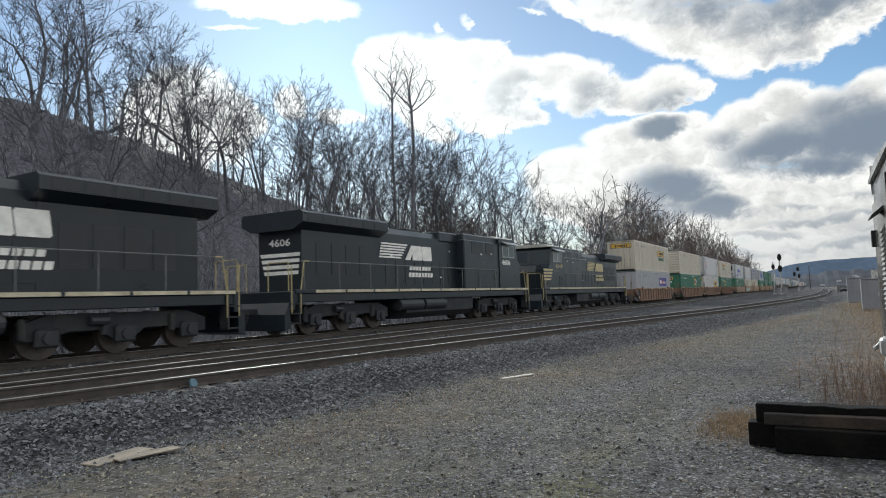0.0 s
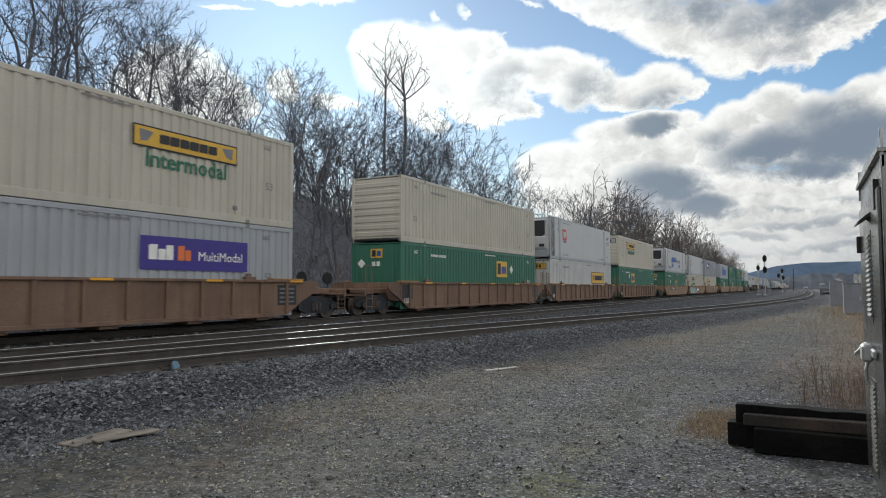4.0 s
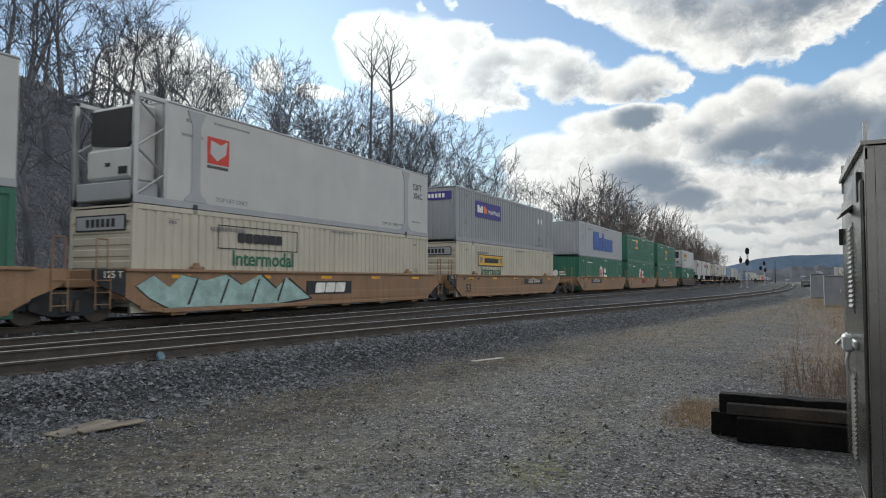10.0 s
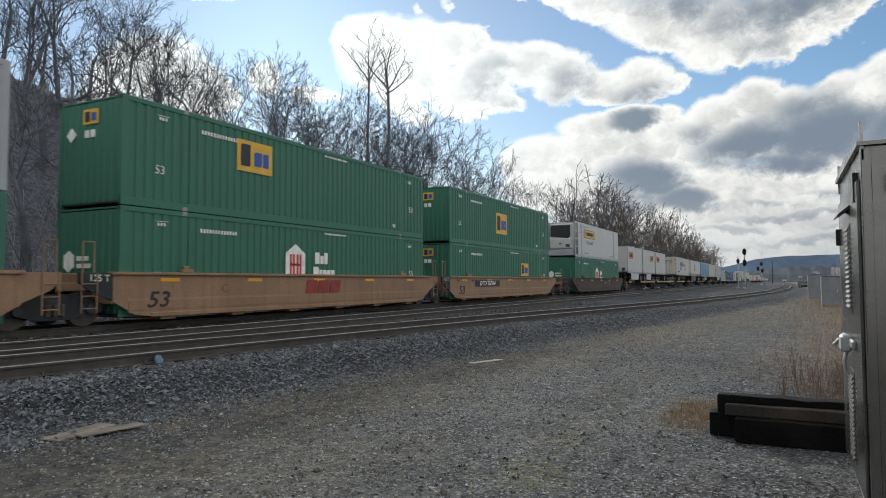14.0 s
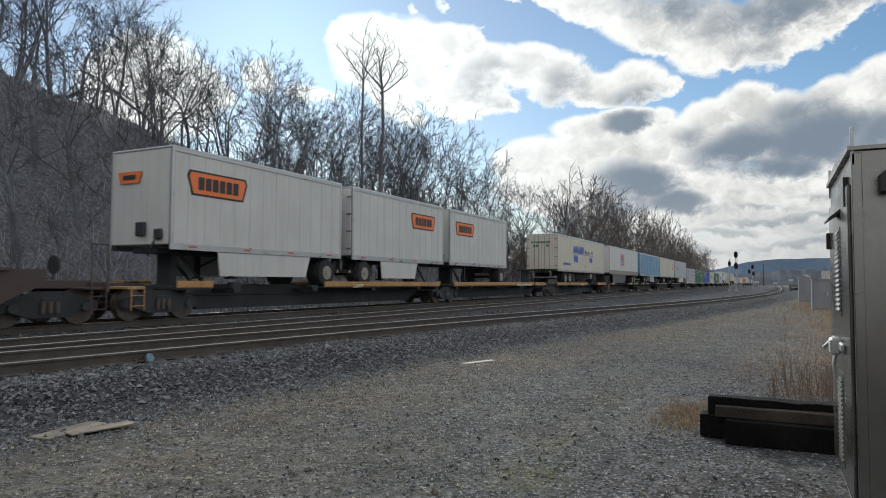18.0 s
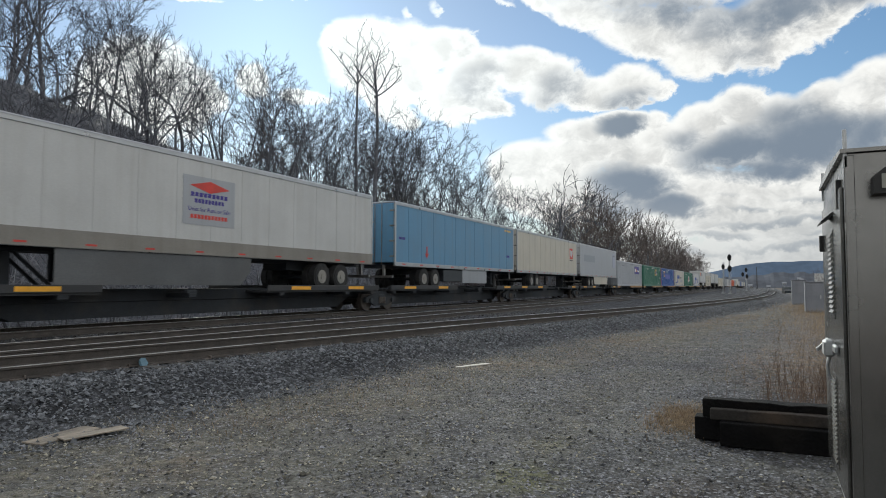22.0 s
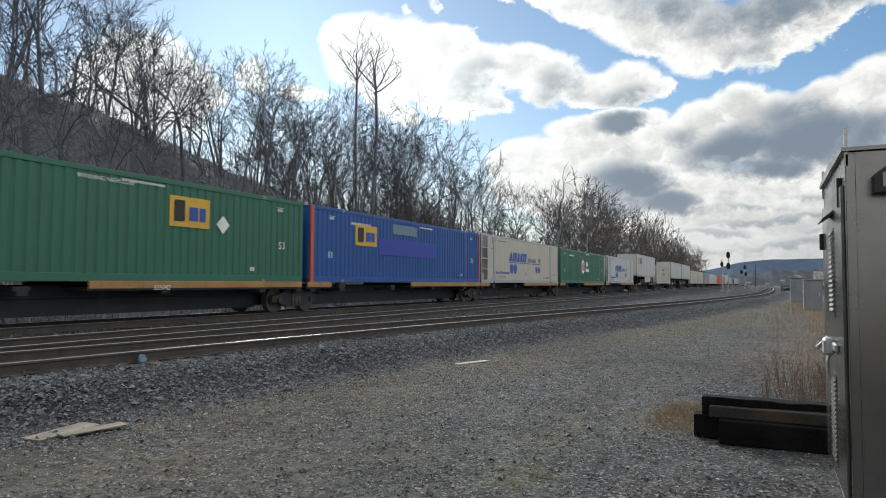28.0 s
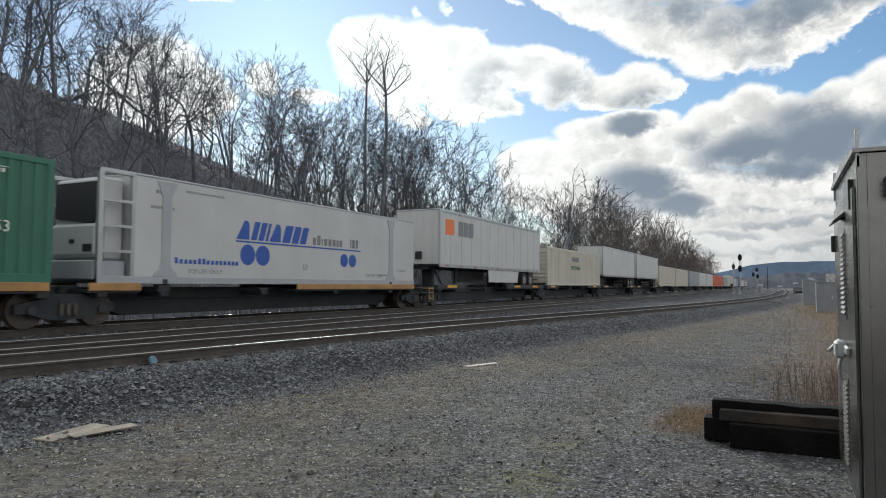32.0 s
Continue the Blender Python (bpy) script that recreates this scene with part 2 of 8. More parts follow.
def mat(name, col, rough=0.6, metal=0.0, var=0.18, scale=3.0, grain=40.0, bump=0.15, streak=0.0, dirt=None, dirt_amt=0.0, spec=0.5, each=0.0, along=None):
    """A painted, stony or wooden surface: base colour with broad and fine variation, streaks, dirt and relief."""
    if name in MATS:
        return MATS[name]
    m = bpy.data.materials.new(name)
    m.use_nodes = True
    N, L = m.node_tree.nodes, m.node_tree.links
    b = N["Principled BSDF"]
    tc = N.new("ShaderNodeTexCoord")

    def tex(sc, detail=5.0, stretch=None):
        n = N.new("ShaderNodeTexNoise")
        n.inputs["Scale"].default_value, n.inputs["Detail"].default_value = sc, detail
        if stretch:
            mp = N.new("ShaderNodeMapping")
            mp.inputs[3].default_value = stretch
            L.new(tc.outputs["Object"], mp.inputs[0])
            L.new(mp.outputs[0], n.inputs[0])
        else:
            L.new(tc.outputs["Object"], n.inputs[0])
        return n.outputs[0]

    def mixc(kind, f, a, c):
        n = N.new("ShaderNodeMix")
        n.data_type, n.blend_type = "RGBA", kind
        for i, v in ((0, f), (6, a), (7, c)):
            if isinstance(v, (int, float)):
                n.inputs[i].default_value = v
            elif isinstance(v, tuple):
                n.inputs[i].default_value = (*v, 1)
            else:
                L.new(v, n.inputs[i])
        return n.outputs[2]

    def ramp(v, lo, hi, a, c):
        n = N.new("ShaderNodeMapRange")
        n.inputs[1].default_value, n.inputs[2].default_value = lo, hi
        n.inputs[3].default_value, n.inputs[4].default_value = a, c
        L.new(v, n.inputs[0])
        return n.outputs[0]

    broad, fine = tex(scale), tex(grain, 3, along)
    g1, g2 = ramp(broad, 0.3, 0.7, 1 - var, 1 + var), ramp(fine, 0.3, 0.7, 1 - var * 0.6, 1 + var * 0.6)
    mul = N.new("ShaderNodeMath")
    mul.operation = "MULTIPLY"
    L.new(g1, mul.inputs[0])
    L.new(g2, mul.inputs[1])
    val = mul.outputs[0]
    if each:
        info = N.new("ShaderNodeObjectInfo")
        geo = N.new("ShaderNodeNewGeometry")
        ad = N.new("ShaderNodeMath")
        ad.operation = "ADD"
        L.new(info.outputs["Random"], ad.inputs[0])
        L.new(geo.outputs["Random Per Island"], ad.inputs[1])
        fr = N.new("ShaderNodeMath")
        fr.operation = "FRACT"
        L.new(ad.outputs[0], fr.inputs[0])
        m2 = N.new("ShaderNodeMath")
        m2.operation = "MULTIPLY"
        L.new(val, m2.inputs[0])
        L.new(ramp(fr.outputs[0], 0, 1, 1 - each, 1 + each), m2.inputs[1])
        val = m2.outputs[0]
    c = mixc("MULTIPLY", 1.0, tuple(col), val)
    if streak:
        s = tex(1.0, 4, (5.0, 5.0, 0.25))
        c = mixc("MIX", ramp(s, 0.48, 0.75, 0, streak), c, dirt or (0.08, 0.07, 0.06))
    if dirt_amt:
        d = tex(scale * 0.6, 8)
        c = mixc("MIX", ramp(d, 0.5, 0.72, 0, dirt_amt), c, dirt or (0.08, 0.07, 0.06))
    L.new(c, b.inputs["Base Color"])
    L.new(ramp(broad, 0.3, 0.7, max(0.03, rough - 0.08), min(1, rough + 0.08)), b.inputs["Roughness"])
    b.inputs["Metallic"].default_value = metal
    b.inputs["Specular IOR Level"].default_value = spec
    if bump:
        bp = N.new("ShaderNodeBump")
        bp.inputs["Strength"].default_value, bp.inputs["Distance"].default_value = bump, 0.02
        L.new(fine, bp.inputs["Height"])
        L.new(bp.outputs[0], b.inputs["Normal"])
    MATS[name] = m
    return m


def glass_mat(name, tint=(0.02, 0.03, 0.035)):
    if name not in MATS:
        m = bpy.data.materials.new(name)
        m.use_nodes = True
        b = m.node_tree.nodes["Principled BSDF"]
        b.inputs["Base Color"].default_value = (*tint, 1)
        b.inputs["Roughness"].default_value = 0.06
        MATS[name] = m
    return MATS[name]


PAINT = dict(rough=0.45, var=0.07, scale=0.7, grain=25, bump=0.03)
CREAM = mat("cream_paint", (0.57, 0.535, 0.455), streak=0.25, dirt=(0.30, 0.26, 0.20), dirt_amt=0.12, **PAINT)
WHITE = mat("white_paint", (0.57, 0.575, 0.57), streak=0.22, dirt=(0.36, 0.34, 0.31), dirt_amt=0.10, **PAINT)
REEFER = mat("reefer_white", (0.555, 0.56, 0.565), streak=0.12, dirt=(0.42, 0.41, 0.39), dirt_amt=0.08, **PAINT)
GREY = mat("grey_paint", (0.33, 0.35, 0.38), streak=0.25, dirt=(0.2, 0.19, 0.18), dirt_amt=0.1, **PAINT)
SILVER = mat("pale_grey_paint", (0.40, 0.42, 0.455), streak=0.2, dirt=(0.25, 0.24, 0.23), dirt_amt=0.1, **PAINT)
GREEN = mat("green_paint", (0.042, 0.165, 0.110), streak=0.2, dirt=(0.05, 0.09, 0.07), dirt_amt=0.1, **PAINT)
BLUE = mat("blue_paint", (0.025, 0.10, 0.36), streak=0.2, dirt=(0.06, 0.08, 0.14), dirt_amt=0.1, **PAINT)
SKYBLUE = mat("faded_blue_paint", (0.125, 0.285, 0.455), streak=0.3, dirt=(0.16, 0.22, 0.28), dirt_amt=0.15, **PAINT)
ORANGE = mat("orange_paint", (0.80, 0.20, 0.05), **PAINT)
REDBOX = mat("red_orange_paint", (0.60, 0.12, 0.05), streak=0.2, **PAINT)
TAN = mat("yellow_brown_car_paint", (0.31, 0.193, 0.115), rough=0.6, var=0.16, scale=0.8, grain=18, bump=0.08, streak=0.45, dirt=(0.16, 0.10, 0.065), dirt_amt=0.35)
RUST = mat("rusty_brown_car_paint", (0.215, 0.135, 0.092), rough=0.7, var=0.2, scale=0.9, grain=20, bump=0.1, streak=0.5, dirt=(0.09, 0.055, 0.04), dirt_amt=0.45)
MAROON = mat("maroon_car_paint", (0.075, 0.052, 0.048), rough=0.7, var=0.2, scale=0.9, grain=20, bump=0.1, streak=0.4, dirt=(0.05, 0.04, 0.035), dirt_amt=0.4)
YELLOW = mat("yellow_deck_paint", (0.42, 0.235, 0.085), rough=0.6, var=0.18, scale=1.2, grain=20, bump=0.08, streak=0.4, dirt=(0.2, 0.13, 0.06), dirt_amt=0.35)
BLACKCAR = mat("black_car_paint", (0.036, 0.037, 0.040), rough=0.6, var=0.25, scale=1.5, grain=25, bump=0.1, dirt=(0.06, 0.055, 0.05), dirt_amt=0.4)
LOCO = mat("black_engine_paint", (0.013, 0.021, 0.030), rough=0.34, var=0.15, scale=1.0, grain=25, bump=0.03, streak=0.25, dirt=(0.034, 0.036, 0.036), dirt_amt=0.35)
LOCOFRAME = mat("sooty_frame", (0.026, 0.030, 0.036), rough=0.75, var=0.3, scale=2, grain=30, bump=0.15, dirt=(0.07, 0.06, 0.05), dirt_amt=0.5)
DARKGREY = mat("dark_engine_grey", (0.030, 0.034, 0.039), rough=0.5, var=0.2, scale=2, grain=30, bump=0.05)
STEEL = mat("worn_steel", (0.30, 0.29, 0.28), rough=0.4, metal=0.9, var=0.25, scale=3, grain=40, bump=0.1, dirt=(0.1, 0.08, 0.06), dirt_amt=0.3)
WHEEL = mat("wheel_steel", (0.10, 0.085, 0.075), rough=0.6, metal=0.4, var=0.3, scale=4, grain=30, bump=0.1)
TYRE = mat("tyre_rubber", (0.022, 0.022, 0.023), rough=0.85, var=0.25, scale=5, grain=60, bump=0.2, dirt=(0.07, 0.065, 0.06), dirt_amt=0.5)
RIM = mat("white_rim", (0.27, 0.26, 0.235), rough=0.5, var=0.15, scale=5, dirt=(0.2, 0.17, 0.14), dirt_amt=0.5)
ALU = mat("trailer_aluminium", (0.42, 0.43, 0.44), rough=0.35, metal=0.75, var=0.12, scale=2, grain=30, bump=0.05)
BRASSY = mat("yellow_handrail", (0.62, 0.46, 0.10), rough=0.5, var=0.15, dirt_amt=0.2)
INK = mat("black_ink", (0.025, 0.025, 0.03), rough=0.5, var=0.1, bump=0)
INKWHITE = mat("white_lettering", (0.90, 0.89, 0.85), rough=0.5, var=0.15, grain=60, bump=0)
INKBLUE = mat("blue_lettering", (0.035, 0.10, 0.42), rough=0.5, var=0.1, bump=0)
INKPURPLE = mat("purple_panel", (0.055, 0.04, 0.27), rough=0.5, var=0.1, bump=0)
INKRED = mat("red_lettering", (0.62, 0.06, 0.045), rough=0.5, var=0.12, bump=0)
INKGOLD = mat("gold_panel", (0.75, 0.46, 0.06), rough=0.5, var=0.1, bump=0)
INKGREEN = mat("green_lettering", (0.03, 0.16, 0.10), rough=0.5, var=0.1, bump=0)
INKGREY = mat("grey_lettering", (0.22, 0.22, 0.24), rough=0.5, var=0.1, bump=0)
AMBER = mat("amber_reflector", (0.85, 0.42, 0.03), rough=0.35, var=0.1, bump=0)
GRAFFITI = mat("pale_green_spray", (0.36, 0.52, 0.50), rough=0.6, var=0.25, scale=3, bump=0)
BRICKINK = mat("faded_red_lettering", (0.30, 0.045, 0.04), rough=0.6, var=0.3, bump=0)

# ---- shapes ----
class Shape:
    """Collects boxes, tubes and swept profiles into one mesh."""

    def __init__(self):
        self.v, self.f = [], []

    def add(self, verts, faces):
        n = len(self.v)
        self.v += [tuple(p) for p in verts]
        self.f += [tuple(i + n for i in f) for f in faces]
        return self

    def box(self, x0, x1, y0, y1, z0, z1, c=0.0):
        if c <= 0:
            vs = [(x, y, z) for x in (x0, x1) for y in (y0, y1) for z in (z0, z1)]
            return self.add(vs, [(0, 1, 3, 2), (4, 6, 7, 5), (0, 4, 5, 1), (2, 3, 7, 6), (0, 2, 6, 4), (1, 5, 7, 3)])
        bm = bmesh.new()
        bmesh.ops.create_cube(bm, size=1)
        for p in bm.verts:
            p.co = Vector(((x0 + x1) / 2 + p.co.x * (x1 - x0), (y0 + y1) / 2 + p.co.y * (y1 - y0), (z0 + z1) / 2 + p.co.z * (z1 - z0)))
        bmesh.ops.bevel(bm, geom=bm.edges[:], offset=c, segments=1, affect="EDGES")
        bm.verts.index_update()
        self.add([p.co[:] for p in bm.verts], [[p.index for p in f.verts] for f in bm.faces])
        bm.free()
        return self

    def tube(self, a, b, r, n=8, r2=None, caps=True):
        a, b = Vector(a), Vector(b)
        d = (b - a).normalized()
        s = d.orthogonal().normalized()
        t = d.cross(s)
        r2 = r if r2 is None else r2
        ring = [(math.cos(2 * math.pi * i / n), math.sin(2 * math.pi * i / n)) for i in range(n)]
        vs = [a + (s * p + t * q) * r for p, q in ring] + [b + (s * p + t * q) * r2 for p, q in ring]
        fs = [(i, (i + 1) % n, n + (i + 1) % n, n + i) for i in range(n)]
        if caps:
            fs += [tuple(range(n - 1, -1, -1)), tuple(range(n, 2 * n))]
        return self.add(vs, fs)

    def line(self, pts, r, n=6):
        for a, b in zip(pts, pts[1:]):
            self.tube(a, b, r, n)
        return self

    def prism(self, poly, axis, lo, hi):
        """A closed outline, in the two other axes in order, pushed along an axis."""
        n = len(poly)

        def put(p, w):
            return {"x": (w, p[0], p[1]), "y": (p[0], w, p[1]), "z": (p[0], p[1], w)}[axis]
        vs = [put(p, lo) for p in poly] + [put(p, hi) for p in poly]
        fs = [(i, (i + 1) % n, n + (i + 1) % n, n + i) for i in range(n)]
        return self.add(vs, fs + [tuple(range(n - 1, -1, -1)), tuple(range(n, 2 * n))])

    def disc(self, cx, cz, y, r, n=24, t=0.006, sx=1.0):
        return self.prism([(cx + sx * r * math.cos(2 * math.pi * i / n), cz + r * math.sin(2 * math.pi * i / n)) for i in range(n)], "y", y - t, y)

    def mesh(self, name, material, smooth=False):
        me = bpy.data.meshes.new(name)
        me.from_pydata(self.v, [], self.f)
        me.materials.append(material)
        bm = bmesh.new()
        bm.from_mesh(me)
        bmesh.ops.recalc_face_normals(bm, faces=bm.faces)
        bm.to_mesh(me)
        bm.free()
        if smooth:
            me.shade_smooth()
        return me


def part(name, shape, material, parent, label="", at=None):
    ob = new(name, shape.mesh(name, material))
    ob.parent = parent
    if at is not None:
        ob.location = at
    if label:
        ob["label"] = label
    return ob


def thing(name, label, category, group="", kind=""):
    return tagged(new(name), label, category, group, kind)


def solid(name, shape, material, label, category, group="", kind=""):
    return tagged(new(name, shape.mesh(name, material)), label, category, group, kind)


def letters(name, text, size, x, z, y, material, parent, slant=0.0, stretch=1.0, weight=0.0):
    """Flat letters on a side that faces -y, reading along x; x, z: the middle."""
    cu = bpy.data.curves.new(name, "FONT")
    cu.body, cu.size, cu.align_x, cu.align_y, cu.extrude, cu.shear, cu.offset = text, size, "CENTER", "CENTER", 0.002, slant, weight
    cu.resolution_u = 2
    tmp = bpy.data.objects.new(name, cu)
    scene.collection.objects.link(tmp)
    me = bpy.data.meshes.new_from_object(tmp.evaluated_get(bpy.context.evaluated_depsgraph_get()))
    bpy.data.objects.remove(tmp)
    me.transform(Matrix.Rotation(math.pi / 2, 4, "X") @ Matrix.Diagonal((stretch, 1, 1, 1)))
    me.materials.clear()
    me.materials.append(material)
    ob = new(name, me)
    ob.parent, ob.location = parent, (x, y - 0.004, z)
    return ob


def rag(shape, x, z, y, w, h, n=1, gap=0.25, seed=0):
    """A row of small bars that stands for writing too small to read."""
    rnd = random.Random(seed + int(x * 10) + int(z * 100))
    cx = x - w / 2
    step = w / n
    for i in range(n):
        shape.box(cx + i * step, cx + (i + 1 - gap) * step, y - 0.006, y - 0.001, z - h / 2 * rnd.uniform(0.8, 1), z + h / 2)
    return shape


# ---- the train's plan: rail head at z 0.50, its track's middle at y 16.45 ----
RAIL, TRACK = 0.50, 16.45
ROLLING = []                      # things that ride along, with their place on the train


def gone(t):
    """Metres that the train has rolled past the clip's sixteenth second."""
    return 15.293 * (t - 16) - 0.0131 * (t - 16) ** 2 + 0.45 * math.exp(-((t - 25.2) / 0.7) ** 2)


def ride(ob, u, up=0.0):
    ROLLING.append((ob, u, up))
    return ob

# ---- ground, track beds and rails ----
SIDING = [(-400, 12.07), (-60, 12.07), (-25, 11.75), (-8, 11.0), (0, 10.42), (5, 9.95), (12, 9.15), (20, 8.05), (30, 6.35), (40, 4.75), (55, 2.95), (75, 1.25), (100, 0.15), (150, -0.7), (300, -1.2), (900, -1.5)]
_sx = np.arange(-400, 900, 1.0)
_sy = np.interp(_sx, [p[0] for p in SIDING], [p[1] for p in SIDING])
_k = np.exp(-0.5 * (np.arange(-12, 13) / 4.0) ** 2)
_sy = np.convolve(np.pad(_sy, 12, mode="edge"), _k / _k.sum(), "valid")


def siding(x):
    return np.interp(x, _sx, _sy)


def ease(v, lo, hi):
    t = np.clip((v - lo) / (hi - lo), 0, 1)
    return t * t * (3 - 2 * t)


def wave(x, y, s, seed=0.0):
    """Cheap smooth unevenness of about one."""
    return (np.sin(x * s + 1.3 + seed) * np.cos(y * s * 1.17 - 0.7 * seed) + 0.6 * np.sin(x * s * 2.3 + y * s * 1.9 + 2.1 * seed) + 0.4 * np.cos(x * s * 4.7 - y * s * 5.1 + seed)) / 2


RIDGE_X = [-300, 0, 20, 34, 46, 60, 80, 120, 200, 300, 420]
RIDGE_Z = [17, 16, 15, 13.2, 10.8, 8.6, 6.6, 4.6, 3.0, 2.0, 1.2]


def hill(x, y):
    top = np.interp(x, RIDGE_X, RIDGE_Z)
    up = ease(y, 21.5, 44)
    return top * up + wave(x, y, 0.35) * 0.5 * up


def ground_z(x, y):
    x, y = np.asarray(x, float), np.asarray(y, float)
    yc = siding(x)
    edge = yc + wave(x, y, 1.1) * 0.12
    bed = 0.325 * ease(y, edge - 3.1, edge - 1.75)
    bed = bed * (1 - 0.9 * ease(y, 19.4, 21.2))
    z = bed + hill(x, y)
    z = z + wave(x, y, 0.5) * 0.03 + wave(x, y, 2.1, 2.0) * 0.012 * (1 - ease(y, 20, 24))
    far = ease(np.hypot(x, y), 500, 1600)
    return z * (1 - far) - far * 3.0


def zone_masks(x, y):
    yc = siding(x)
    ballast = ease(y + wave(x, y, 0.9) * 0.35, yc - 3.6, yc - 2.6) * (1 - ease(y, 20.5, 22))
    d = y - np.interp(x, [0, 8, 20, 60, 120], [3.0, 3.2, 1.5, -3.5, -6])
    grass = ease(wave(x, y, 0.33, 1.0) + wave(x, y, 1.3, 4.0) * 0.5, 0.1, 0.7) * ease(np.abs(d), 0.6, 2.2) * (1 - ballast) * 0.55
    right = ease(-y, np.interp(x, [0, 8, 12, 30, 60, 120], [3.0, 1.5, -1.5, -0.5, 2.0, 5.0]), np.interp(x, [0, 8, 12, 30, 60, 120], [5.0, 3.0, 0.5, 2.5, 6.0, 9.0]))
    weeds = right * (0.8 + 0.35 * wave(x, y, 0.8))
    side = ease(-y, np.interp(x, [0, 10, 16, 40, 120], [1.0, 0.4, -0.6, 0.3, 4.0]), np.interp(x, [0, 10, 16, 40, 120], [2.5, 1.6, 1.4, 2.6, 7.0]))
    weeds = np.maximum(weeds, side * (0.75 + 0.4 * wave(x, y, 1.1, 3.0)))
    tuft = np.exp(-((x - 8.6) / 0.7) ** 2 - ((y - 0.95) / 0.30) ** 2)
    earth = np.exp(-((y - (yc - 4.3 + 0.5 * wave(x, y, 0.25))) / 1.5) ** 2) * (0.7 + 0.5 * wave(x, y, 0.6, 5.0))
    earth = earth + 0.75 * ease(y - 0.4 * x, -0.2, 1.6) * (0.75 + 0.4 * wave(x, y, 0.9, 1.5))
    earth = earth + 0.8 * ease(x, 14, 24) * np.exp(-((y - (yc - 5.2)) / 1.6) ** 2) + 0.5 * np.exp(-((y - 2.2) / 0.5) ** 2) * ease(wave(x, y, 0.5, 2.0), -0.2, 0.5)
    moss = np.exp(-((x - 5.35) / 0.42) ** 2 - ((y - 1.85) / 0.28) ** 2) + 0.4 * np.exp(-((x - 6.6) / 0.3) ** 2 - ((y - 2.0) / 0.2) ** 2)
    wood = ease(y, 20.5, 23)
    way = np.interp(x, [2.0, 3.7, 5.8, 9.7, 14, 21, 40, 80], [3.5, 3.6, 3.4, 2.8, 2.1, 1.0, -0.6, -3.0])
    rut = sum(np.exp(-((y - way - off + 0.12 * wave(x, y, 0.7)) / wide) ** 2) * strong for off, wide, strong in ((-0.75, 0.22, 0.9), (0.80, 0.25, 1.0), (2.0, 0.20, 0.55), (-1.7, 0.16, 0.5), (3.3, 0.28, 0.5)))
    rut = np.clip(rut * (0.65 + 0.5 * wave(x, y, 1.7, 2.5)), 0, 1) * (1 - ballast)
    return ballast, np.clip(np.maximum(np.maximum(grass, weeds), tuft), 0, 1), wood, np.clip(earth * (1 - ballast * 0.8), 0, 1), np.clip(moss, 0, 1), rut


